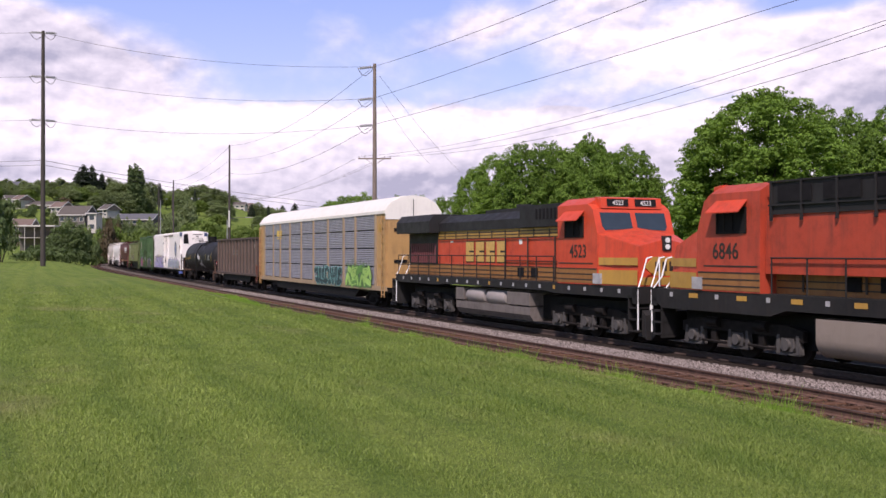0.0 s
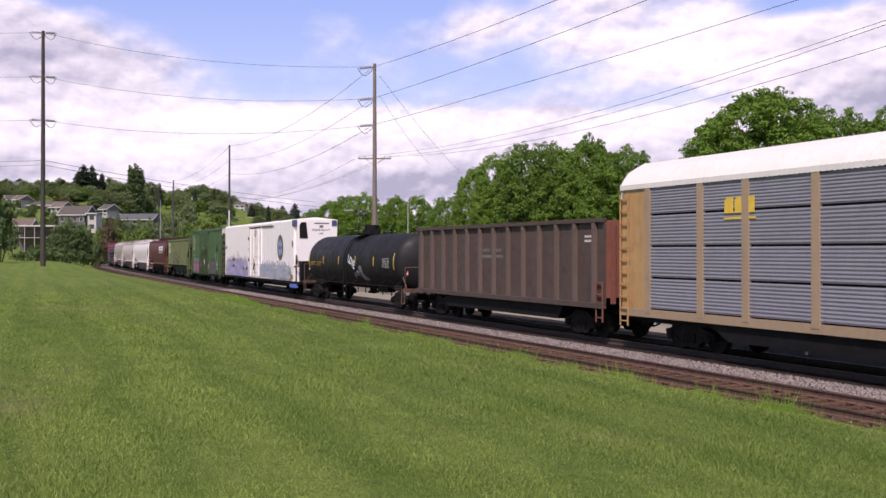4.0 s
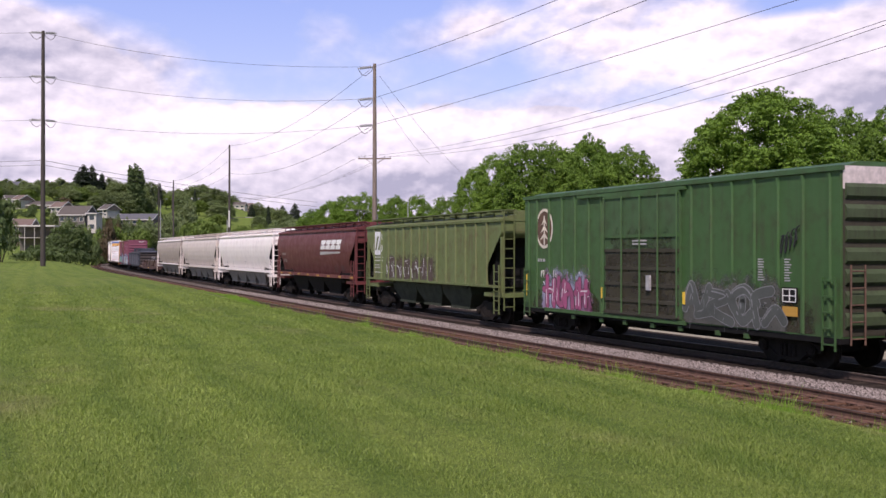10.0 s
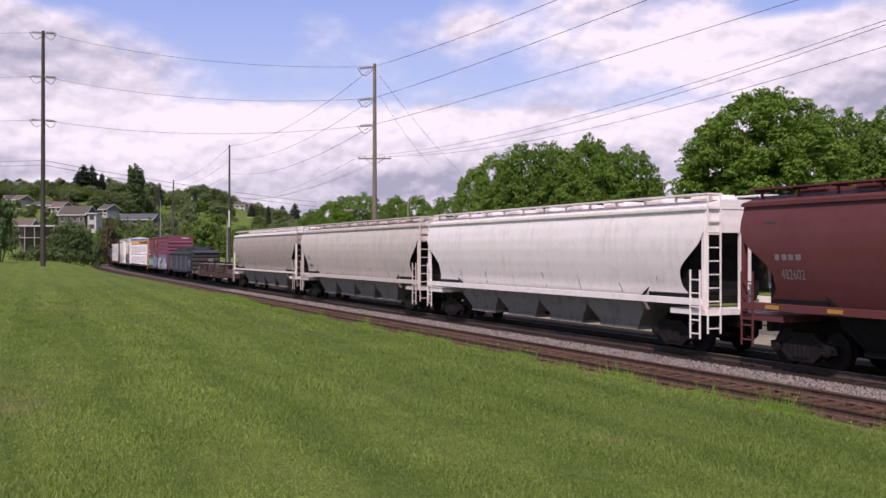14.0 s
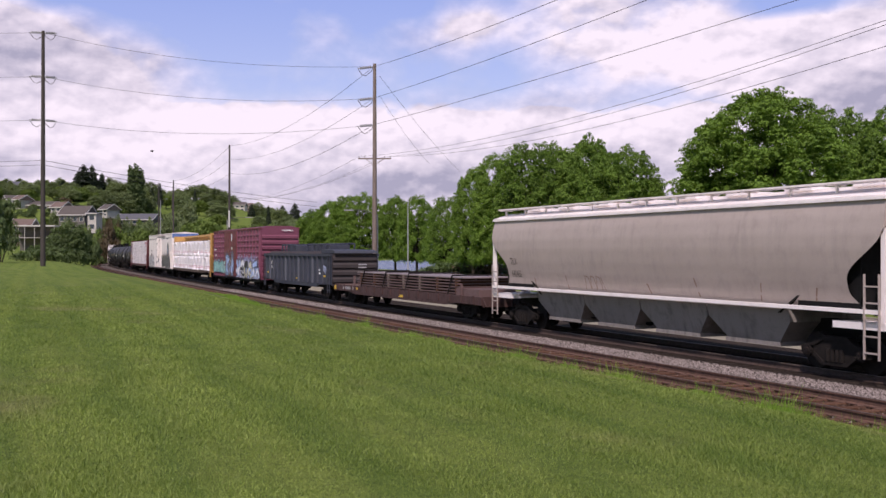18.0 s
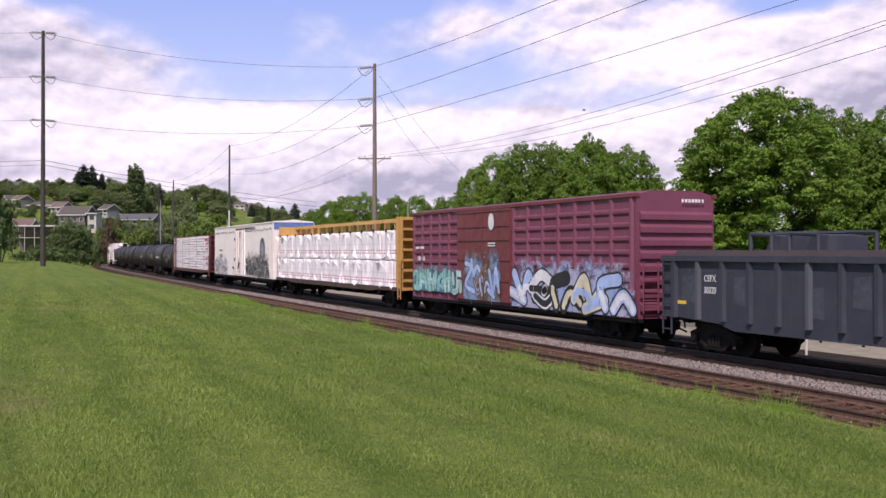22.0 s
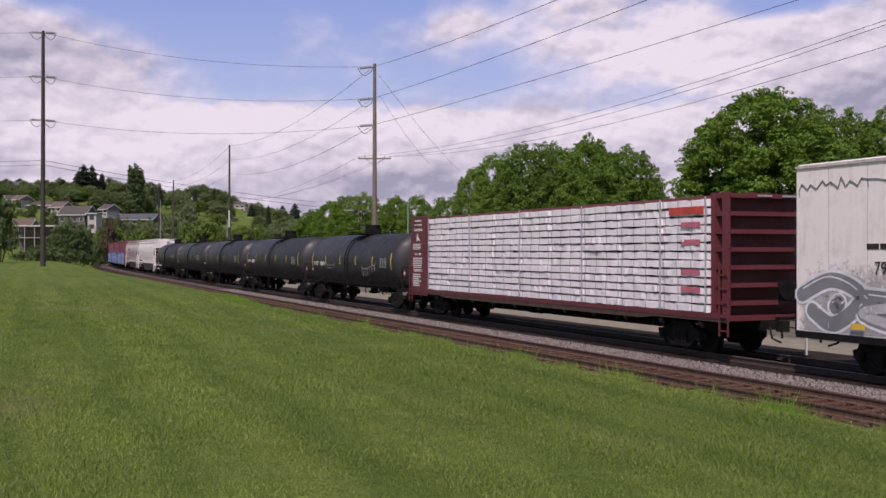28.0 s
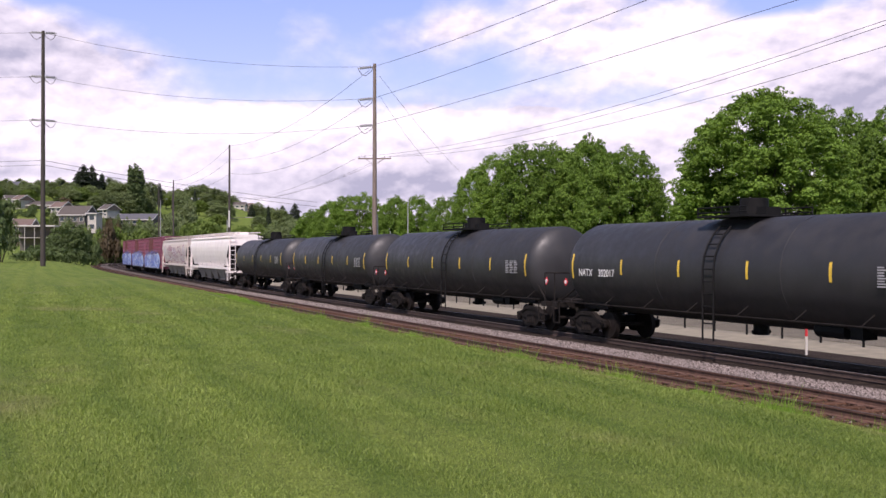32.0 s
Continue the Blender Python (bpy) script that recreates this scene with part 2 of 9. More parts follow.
M_GALV = paint("galvanised_panel", (0.275, 0.27, 0.30), 0.42, (0.16, 0.14, 0.13), 0.45, 0.3)
M_TANPOST = paint("dusty_tan_post", (0.36, 0.255, 0.155), 0.55, (0.2, 0.15, 0.11), 0.5)
M_TAN = paint("autorack_yellow", (0.47, 0.275, 0.105), 0.5, (0.17, 0.095, 0.055), 0.6)
M_ROOFWHITE = paint("white_roof", (0.80, 0.755, 0.69), 0.45, (0.3, 0.26, 0.22), 0.25)
M_COAL = paint("brown_gondola", (0.075, 0.048, 0.038), 0.7, (0.04, 0.028, 0.023), 0.6)
# paler than the sides: sunlight on the ribs is put into their paint
M_COALRIBLIT = paint("sunlit_gondola_rib", (0.130, 0.088, 0.070), 0.7, (0.06, 0.04, 0.032), 0.6)
M_COALEND = paint("red_brown_end", (0.21, 0.07, 0.045), 0.65, (0.05, 0.035, 0.03), 0.6)
M_TANKBLACK = paint("tank_black", (0.020, 0.0195, 0.0215), 0.50, (0.055, 0.05, 0.047), 0.3)
M_TANKSOOT = paint("tank_sooty_black", (0.012, 0.0115, 0.0125), 0.55, (0.03, 0.024, 0.02), 0.4)
M_YELLOW = plain("reflector_yellow", (0.72, 0.47, 0.05), 0.4, 0, 0.1)
M_REDSIGN = plain("placard_red", (0.6, 0.04, 0.05), 0.4, 0, 0.1)
M_REEFER = paint("reefer_white", (0.90, 0.845, 0.82), 0.45, (0.45, 0.33, 0.26), 0.14, fade=0.05)
M_CROSSBLUE = plain("cross_blue", (0.085, 0.125, 0.30), 0.5)
M_NAVY = plain("navy_panel", (0.055, 0.075, 0.16), 0.5)
M_GREEN = paint("boxcar_green", (0.036, 0.100, 0.026), 0.5, (0.045, 0.042, 0.022), 0.95)
M_GREENPALE = paint("green_panel_pale", (0.040, 0.098, 0.032), 0.5, (0.045, 0.040, 0.024), 0.8)
M_HOPGREEN = paint("hopper_green", (0.112, 0.146, 0.048), 0.55, (0.095, 0.058, 0.032), 0.95)
# body green darkened by grime and by the bays' shade, both in the colour
M_BAYGREEN = paint("grimy_shaded_green_bay", (0.024, 0.032, 0.016), 0.75, (0.012, 0.010, 0.008), 0.8)
M_HOPRED = paint("hopper_mineral_red", (0.135, 0.030, 0.030), 0.5, (0.05, 0.02, 0.02), 0.5)
M_HOPWHITE = paint("hopper_white", (0.90, 0.82, 0.79), 0.42, (0.36, 0.32, 0.31), 0.38)
M_HOPCREAM = paint("hopper_dusty_white", (0.66, 0.575, 0.53), 0.48, (0.27, 0.22, 0.19), 0.5)
# grey for white hoppers' bays: grime plus the shade they lie in
M_HOPDIRTSHADE = paint("hopper_bay_grime_and_shade", (0.26, 0.23, 0.21), 0.7, (0.06, 0.05, 0.045), 0.8)
M_REEFER2 = paint("reefer_dusty_cream", (0.90, 0.825, 0.785), 0.5, (0.34, 0.22, 0.16), 0.40)
M_HOPGREY = paint("hopper_beige_grey", (0.425, 0.352, 0.312), 0.5, (0.22, 0.19, 0.17), 0.45)
M_PINKGREY = plain("pale_end_paint", (0.55, 0.47, 0.45), 0.6)
M_FLATRED = paint("flatcar_red_brown", (0.070, 0.032, 0.027), 0.75, (0.014, 0.010, 0.009), 0.9)
M_PLATE = paint("rusty_plate", (0.135, 0.082, 0.076), 0.6, (0.09, 0.05, 0.04), 0.5)
M_GON = paint("gondola_blue_grey", (0.028, 0.032, 0.049), 0.62, (0.085, 0.085, 0.09), 0.5)
M_GONEND = paint("gondola_brown_end", (0.034, 0.025, 0.024), 0.7, (0.05, 0.035, 0.03), 0.5)
M_BOXRED = paint("boxcar_maroon", (0.175, 0.045, 0.078), 0.5, (0.10, 0.035, 0.035), 0.45)
M_BOXDOOR = paint("boxcar_door_brown", (0.165, 0.033, 0.036), 0.5, (0.08, 0.03, 0.03), 0.5)
M_CBYEL = paint("centrebeam_yellow", (0.54, 0.30, 0.085), 0.5, (0.16, 0.085, 0.04), 0.75)
M_CBRED = paint("centrebeam_red", (0.135, 0.024, 0.030), 0.5, (0.055, 0.02, 0.02), 0.5)
M_WRAP = paint("lumber_wrap", (0.80, 0.78, 0.78), 0.4, (0.45, 0.42, 0.42), 0.3)


def wrap_mat(name, printed):
    """White woven lumber wrap: grey print and, if printed, two rows of broken dark red lines."""
    m, nt, bs = nodes_of(name)
    tc = nt.nodes.new("ShaderNodeTexCoord")
    sep = nt.nodes.new("ShaderNodeSeparateXYZ")
    nt.links.new(tc.outputs["Object"], sep.inputs[0])
    v = coords(nt)
    n1, n2 = noise_of(nt, v, 3.5, 5), noise_of(nt, v, 18.0, 4, 0.7)
    c = mix(nt, ramp(nt, n1, 0.35, 0.7), (0.94, 0.875, 0.89), (0.83, 0.77, 0.79))
    c = mix(nt, ramp(nt, n2, 0.56, 0.66, 0.0, 0.0 if printed else 0.3), c, (0.30, 0.29, 0.31))
    if not printed:         # rows of small dark ticks, part of the print
        ticks = calc(nt, 'GREATER_THAN', calc(nt, 'SINE', calc(nt, 'MULTIPLY', sep.outputs[0], 9.6)), 0.97)
        c = mix(nt, calc(nt, 'MULTIPLY', ticks, 0.55), c, (0.22, 0.21, 0.24))
    if printed:
        z, x = sep.outputs[2], sep.outputs[0]
        row = None
        for z0 in (0.36, 0.50):
            r = calc(nt, 'LESS_THAN', calc(nt, 'ABSOLUTE', calc(nt, 'SUBTRACT', z, z0)), 0.032)
            row = r if row is None else calc(nt, 'ADD', row, r)
        dash = calc(nt, 'GREATER_THAN', calc(nt, 'SINE', calc(nt, 'MULTIPLY', x, 15.0)), -0.35)
        c = mix(nt, calc(nt, 'MULTIPLY', calc(nt, 'MULTIPLY', row, dash), 0.85), c, (0.42, 0.09, 0.14))
        pale = calc(nt, 'LESS_THAN', calc(nt, 'ABSOLUTE', calc(nt, 'SUBTRACT', z, 0.82)), 0.04)
        c = mix(nt, calc(nt, 'MULTIPLY', calc(nt, 'MULTIPLY', pale, ramp(nt, n2, 0.45, 0.55)), 0.4), c, (0.40, 0.40, 0.50))
    nt.links.new(c, bs.inputs["Base Color"])
    bs.inputs["Roughness"].default_value = 0.38
    bump(nt, bs, n1, 0.12, 0.03)
    return m


M_WRAPRED, M_WRAPGREYPRINT = wrap_mat("printed_lumber_wrap", True), wrap_mat("grey_lumber_wrap", False)
M_WRAPLINE = plain("wrap_red_print", (0.52, 0.14, 0.19), 0.5)
M_WRAPGREY = plain("wrap_grey_print", (0.38, 0.38, 0.42), 0.5)
M_BLUETOP = plain("blue_roof_paint", (0.10, 0.18, 0.42), 0.5)


def flat_colour(name, rgb):
    """Sprayed paint: uneven cover, dusty and chalky in blots."""
    m, nt, bs = nodes_of(name)
    v = coords(nt)
    a, b_, c_ = noise_of(nt, v, 1.6, 5, 0.6), noise_of(nt, v, 7.0, 6, 0.7), noise_of(nt, v, 40.0, 3, 0.7)
    lum = sum(rgb) / 3
    dusty = tuple(0.72 * x + 0.28 * (0.05 + 0.6 * lum) for x in rgb)
    c = mix(nt, ramp(nt, a, 0.38, 0.62), tuple(x * 0.82 for x in rgb), tuple(min(1, x * 1.12) for x in rgb))
    c = mix(nt, ramp(nt, b_, 0.45, 0.68, 0.0, 0.75), c, dusty)
    c = mix(nt, ramp(nt, c_, 0.55, 0.75, 0.0, 0.5), c, tuple(x * 0.6 for x in dusty))
    nt.links.new(c, bs.inputs["Base Color"])
    bs.inputs["Roughness"].default_value = 0.6
    return m


G_TEAL, G_DARKTEAL = flat_colour("spray_teal", (0.22, 0.52, 0.48)), flat_colour("spray_dark_teal", (0.02, 0.05, 0.055))
G_LIME, G_GREEN = flat_colour("spray_lime", (0.33, 0.55, 0.12)), flat_colour("spray_green", (0.10, 0.26, 0.05))
G_LILAC, G_BLUE = flat_colour("spray_lilac", (0.42, 0.32, 0.62)), flat_colour("spray_blue", (0.10, 0.16, 0.50))
G_SKY, G_WHITE = flat_colour("spray_sky_blue", (0.36, 0.50, 0.78)), flat_colour("spray_white", (0.72, 0.72, 0.74))
G_BLACK, G_GREY = flat_colour("spray_black", (0.02, 0.02, 0.022)), flat_colour("spray_grey", (0.22, 0.22, 0.23))
G_GOLD, G_PINK = flat_colour("spray_ochre", (0.50, 0.33, 0.06)), flat_colour("spray_plum", (0.32, 0.07, 0.16))
G_DARKGREY, G_CREAM2 = flat_colour("spray_dark_grey", (0.075, 0.082, 0.075)), flat_colour("cream_emblem", (0.70, 0.62, 0.52))
G_GREYLILAC = flat_colour("spray_grey_lilac", (0.40, 0.42, 0.50))
G_SLATE, G_CREAM = flat_colour("spray_slate", (0.26, 0.30, 0.42)), flat_colour("spray_cream", (0.66, 0.62, 0.42))


G_PALEGREEN, G_PALEGREY, G_TEALPALE = flat_colour("spray_pale_green", (0.42, 0.47, 0.40)), flat_colour("spray_pale_grey", (0.48, 0.46, 0.46)), flat_colour("spray_pale_teal", (0.40, 0.66, 0.62))


# ---- mesh tools ----
class Build:
    """Collects verts and faces of one mesh; mi is the face's material slot."""

    def __init__(self):
        self.v, self.f, self.m = [], [], []

    def put(self, verts, faces, mi=0):
        n = len(self.v)
        self.v += [tuple(p) for p in verts]
        self.f += [tuple(i + n for i in f) for f in faces]
        self.m += [mi] * len(faces)
        return self

    def box(self, x0, x1, y0, y1, z0, z1, mi=0):
        return self.put([(x, y, z) for x in (x0, x1) for y in (y0, y1) for z in (z0, z1)],
                        [(0, 1, 3, 2), (4, 6, 7, 5), (0, 4, 5, 1), (2, 3, 7, 6), (0, 2, 6, 4), (1, 5, 7, 3)], mi)

    def prism(self, poly, a, b, axis="x", mi=0):
        """poly is in the two other axes, in order: x: (y, z); y: (x, z); z: (x, y)."""
        n = len(poly)
        at = {"x": lambda p, c: (c, p[0], p[1]), "y": lambda p, c: (p[0], c, p[1]), "z": lambda p, c: (p[0], p[1], c)}[axis]
        vs = [at(p, a) for p in poly] + [at(p, b) for p in poly]
        fs = [tuple(range(n))[::-1], tuple(range(n, 2 * n))] + [(i, (i + 1) % n, n + (i + 1) % n, n + i) for i in range(n)]
        return self.put(vs, fs, mi)

    def cyl(self, p, q, r, n=12, r2=None, mi=0):
        p, q = Vector(p), Vector(q)
        d = (q - p).normalized()
        a = d.orthogonal().normalized()
        b = d.cross(a)
        r2 = r if r2 is None else r2
        vs = [p + (a * math.cos(t) + b * math.sin(t)) * r for t in [i * math.tau / n for i in range(n)]]
        vs += [q + (a * math.cos(t) + b * math.sin(t)) * r2 for t in [i * math.tau / n for i in range(n)]]
        return self.put(vs, [tuple(range(n))[::-1], tuple(range(n, 2 * n))] + [(i, (i + 1) % n, n + (i + 1) % n, n + i) for i in range(n)], mi)

    def tube(self, pts, r, n=6, mi=0):
        for p, q in zip(pts, pts[1:]):
            self.cyl(p, q, r, n, None, mi)
        return self

    def lathe(self, rings, y=0.0, z=0.0, n=32, mi=0):
        """A body of revolution about an axis along x: rings of (x, radius)."""
        vs = [(x, y + r * math.cos(i * math.tau / n), z + r * math.sin(i * math.tau / n)) for x, r in rings for i in range(n)]
        fs = [(k * n + i, k * n + (i + 1) % n, (k + 1) * n + (i + 1) % n, (k + 1) * n + i) for k in range(len(rings) - 1) for i in range(n)]
        fs += [tuple(range(n))[::-1], tuple(range((len(rings) - 1) * n, len(rings) * n))]
        return self.put(vs, fs, mi)

    def mesh(self, name, mats, smooth=True, sharp=32):
        me = bpy.data.meshes.new(name)
        me.from_pydata(self.v, [], self.f)
        for m in (mats if isinstance(mats, (list, tuple)) else [mats]):
            me.materials.append(m)
        me.polygons.foreach_set("material_index", self.m)
        bm = bmesh.new()
        bm.from_mesh(me)
        bmesh.ops.recalc_face_normals(bm, faces=bm.faces)
        bm.to_mesh(me)
        bm.free()
        if smooth:
            me.polygons.foreach_set("use_smooth", [True] * len(me.polygons))
            me.set_sharp_from_angle(angle=radians(sharp))
        return me


def part(name, b, mats, parent, label="", m=None):
    """Links a Build (or a ready mesh) as one mesh object under a thing or a part."""
    ob = new(name, b.mesh(name, mats) if isinstance(b, Build) else b)
    ob.parent = parent
    if m is not None:
        ob.matrix_basis = m
    if label:
        ob["label"] = label
    return ob


def thing(name, label, category, group="", kind="", m=None):
    ob = new(name)
    ob.empty_display_size = 0.3
    if m is not None:
        ob.matrix_basis = m
    return tagged(ob, label, category, group, kind)


def lettering(name, text, size, mat, parent, x, y, z, side=-1, stretch=1.0, label="", bold=0.0, turn=0.0):
    """Raised lettering in the built-in font; side -1 faces -y, 1 faces +y, 2 faces +x."""
    cu = bpy.data.curves.new(name, 'FONT')
    cu.body, cu.size, cu.extrude, cu.offset = text, size, 0.003, bold
    cu.align_x = 'CENTER'
    tmp = bpy.data.objects.new(name, cu)
    scene.collection.objects.link(tmp)
    bpy.context.view_layer.update()
    me = bpy.data.meshes.new_from_object(tmp.evaluated_get(bpy.context.evaluated_depsgraph_get()))
    bpy.data.objects.remove(tmp)
    me.name = name
    me.materials.clear()
    me.materials.append(mat)
    rz = {-1: 0, 1: 180, 2: 90}[side]
    m = pose(x, y, z, 90, 0, rz) @ pose(0, 0, 0, 0, 0, turn) @ Matrix.Diagonal((stretch, 1, 1, 1))
    me.transform(m)
    return part(name, me, mat, parent, label)


def bars(b, x0, x1, z0, z1, y, rows, seed, mi=0, cols=1):
    """Lines of unreadable small print as plain bars on a face at y (facing -y)."""
    rnd = random.Random(seed)
    h = (z1 - z0) / rows
    for i in range(rows):
        w = (x1 - x0) / cols
        for c in range(cols):
            a = x0 + c * w
            e = a + w * rnd.uniform(0.55, 0.92)
            b.box(a, e, y - 0.004, y, z0 + i * h + h * 0.25, z0 + i * h + h * 0.75, mi)
    return b


def blob(b, pts, y, depth, mi):
    """A flat painted patch: polygon in x, z, depth metres proud of y, facing -y."""
    n = len(pts)
    b.put([(x, y - depth, z) for x, z in pts], [tuple(range(n))], mi)


def ribbon(b, pts, w, y, depth, mi):
    """A flat painted stroke along points in x, z with rounded ends."""
    P = [Vector((x, 0, z)) for x, z in pts]
    for p, q in zip(P, P[1:]):
        d = (q - p)
        if d.length < 1e-4:
            continue
        nrm = Vector((-d.z, 0, d.x)).normalized() * w / 2
        c = [p + nrm, q + nrm, q - nrm, p - nrm]
        b.put([(v.x, y - depth, v.z) for v in c], [(0, 1, 2, 3)], mi)
    for k, p in enumerate(P):
        dd = depth + 0.0004 * (1 + k % 2)
        b.put([(p.x + math.cos(t) * w / 2, y - dd, p.z + math.sin(t) * w / 2) for t in [i * math.tau / 9 for i in range(9)]], [tuple(range(9))], mi)


def spline(pts, n=4):
    out = []
    for i in range(len(pts) - 1):
        p0, p1, p2, p3 = pts[max(0, i - 1)], pts[i], pts[i + 1], pts[min(len(pts) - 1, i + 2)]
        for k in range(n):
            t = k / n
            out.append(tuple(0.5 * (2 * b_ + (c - a) * t + (2 * a - 5 * b_ + 4 * c - d) * t * t + (3 * b_ - a - 3 * c + d) * t ** 3) for a, b_, c, d in zip(p0, p1, p2, p3)))
    return out + [pts[-1]]


def mist_mat(name, a, b, strength=0.9):
    """Oversprayed paint in two colours that thins out towards a ragged upper edge."""
    m, nt, bs = nodes_of(name)
    tc = nt.nodes.new("ShaderNodeTexCoord")
    sep = nt.nodes.new("ShaderNodeSeparateXYZ")
    nt.links.new(tc.outputs["Generated"], sep.inputs[0])
    v = coords(nt)
    n1, n2, n3 = noise_of(nt, v, 1.1, 5, 0.6), noise_of(nt, v, 3.4, 5, 0.65), noise_of(nt, v, 22.0, 4, 0.7)
    nt.links.new(mix(nt, ramp(nt, n1, 0.42, 0.58), a, b), bs.inputs["Base Color"])
    bs.inputs["Roughness"].default_value = 0.55
    side = calc(nt, 'POWER', calc(nt, 'ABSOLUTE', calc(nt, 'SUBTRACT', calc(nt, 'MULTIPLY', sep.outputs[0], 2.0), 1.0)), 10.0)
    fade = calc(nt, 'SUBTRACT', calc(nt, 'SUBTRACT', 1.0, calc(nt, 'POWER', sep.outputs[2], 2.2)), side)
    k = calc(nt, 'ADD', fade, calc(nt, 'ADD', ramp(nt, n2, 0.3, 0.7, -0.45, 0.45), ramp(nt, n3, 0.3, 0.7, -0.15, 0.15)))
    alpha = ramp(nt, k, 0.15, 0.75, 0.0, strength)
    tr = nt.nodes.new("ShaderNodeBsdfTransparent")
    ms = nt.nodes.new("ShaderNodeMixShader")
    nt.links.new(alpha, ms.inputs[0])
    nt.links.new(tr.outputs[0], ms.inputs[1])
    nt.links.new(bs.outputs[0], ms.inputs[2])
    nt.links.new(ms.outputs[0], nt.nodes["Material Output"].inputs[0])
    return m


BLOCKS = ([[(0.0, 0.0), (0.05, 1.0)], [(0.35, 1.0), (0.3, 0.1), (0.7, 0.0)], [(0.75, 0.95), (0.7, 0.35)]], [[(0.0, 0.9), (0.5, 1.0), (0.45, 0.0)], [(0.8, 1.0), (0.85, 0.0), (0.2, 0.1)]],
          [[(0.1, 0.1), (0.1, 0.9), (0.55, 0.6), (0.6, 0.0)], [(0.9, 1.0), (0.9, 0.1)]], [[(0.0, 0.5), (0.9, 0.55)], [(0.25, 1.0), (0.3, 0.0)], [(0.75, 0.95), (0.7, 0.0)]])
BUBBLES = ([[(0.0, 0.25), (0.3, 0.95), (0.55, 0.2), (0.95, 0.9)], [(0.4, 0.05), (1.0, 0.25)]], [[(0.1, 0.9), (0.7, 0.75), (0.15, 0.35), (0.95, 0.05)], [(0.75, 1.0), (1.0, 0.5)]],
           [[(0.0, 0.6), (0.45, 1.0), (0.9, 0.6), (0.55, 0.05), (0.15, 0.3)], [(0.5, 0.45), (0.55, 0.6)]], [[(0.1, 0.0), (0.0, 0.7), (0.6, 0.95)], [(0.4, 0.05), (0.7, 0.5), (1.0, 0.1)]])


def graffiti(parent, x0, x1, z0, z1, y, mats, seed, n, label, fat=0.30, mist=None, outline=0.07, glyphs=BLOCKS, lean=0.12, shine=True):
    """Spray paint: a thin cloud of overspray, then interlocked letter strokes with outlines, a second fill colour, shine lines, drips and specks.
    mats: outline, then fills, last the highlight."""
    rnd = random.Random(seed)
    b = Build()
    w, h = (x1 - x0) / n, z1 - z0
    k = len(mats)
    if mist:
        part("overspray", Build().put([(x0 - 0.3, y - 0.002, z0), (x1 + 0.3, y - 0.002, z0), (x1 + 0.3, y - 0.002, z1 + 0.25 * h), (x0 - 0.3, y - 0.002, z1 + 0.25 * h)], [(0, 1, 2, 3)]), mist, parent, "thin cloud of sprayed colour")
    lift, last = 0.004, -1
    for i in range(n):
        cx = x0 + i * w
        fills = 1 + i % max(1, k - 2)
        other = 1 + (i + 1) % max(1, k - 2)
        pick = rnd.randrange(len(glyphs))
        pick = (pick + 1) % len(glyphs) if pick == last else pick
        last = pick
        tilt, flip, grow = rnd.uniform(-lean, lean), rnd.random() < 0.4, rnd.uniform(0.82, 1.0)
        paths = []
        for pts in glyphs[pick]:
            p = [(cx + w * (-0.10 + 1.20 * (1 - px if flip else px) + tilt * (pz - 0.5)) + rnd.uniform(-0.05, 0.05) * w, z0 + h * grow * (0.12 + 0.76 * pz + rnd.uniform(-0.06, 0.06))) for px, pz in pts]
            paths.append(spline(p, 5) if glyphs is BUBBLES else spline(p, 2))
        f = min(w * fat, h * 0.26)
        for p in paths:
            ribbon(b, p, f + 2 * outline, y, lift, 0)
            lift += 0.0006
        for p in paths:
            ribbon(b, p, f, y, lift + 0.001, fills)
            lift += 0.0006
        for p in paths:         # a second colour over the lower part, and thin shine lines
            low = [q for q in p if q[1] < z0 + h * 0.5]
            if len(low) > 1:
                ribbon(b, [(x + rnd.uniform(-0.03, 0.03), z) for x, z in low], f * 0.6, y, lift + 0.0012, other)
            if shine:
                ribbon(b, [(x - f * 0.25, z + f * 0.22) for x, z in p[1:max(3, len(p) // 2)]], min(0.035, f * 0.14), y, lift + 0.0016, k - 1)
        for _ in range(4):
            dx, dz = cx + rnd.random() * w, z0 + h * rnd.uniform(0.05, 0.6)
            ribbon(b, [(dx, dz), (dx + rnd.uniform(-0.01, 0.01), dz - h * rnd.uniform(0.08, 0.25))], rnd.uniform(0.008, 0.02), y, lift + 0.002, rnd.choice((0, fills)))
    for _ in range(9 * n):      # specks and short flicks round it
        sx, sz = rnd.uniform(x0 - 0.1, x1 + 0.1), z0 + h * rnd.uniform(0.02, 1.05)
        ribbon(b, [(sx, sz), (sx + rnd.uniform(-0.08, 0.10), sz + rnd.uniform(-0.08, 0.08))], rnd.uniform(0.010, 0.035), y, lift + 0.0025, rnd.choice((0, k - 1, 1)))
    return part("graffiti", b, mats, parent, label)


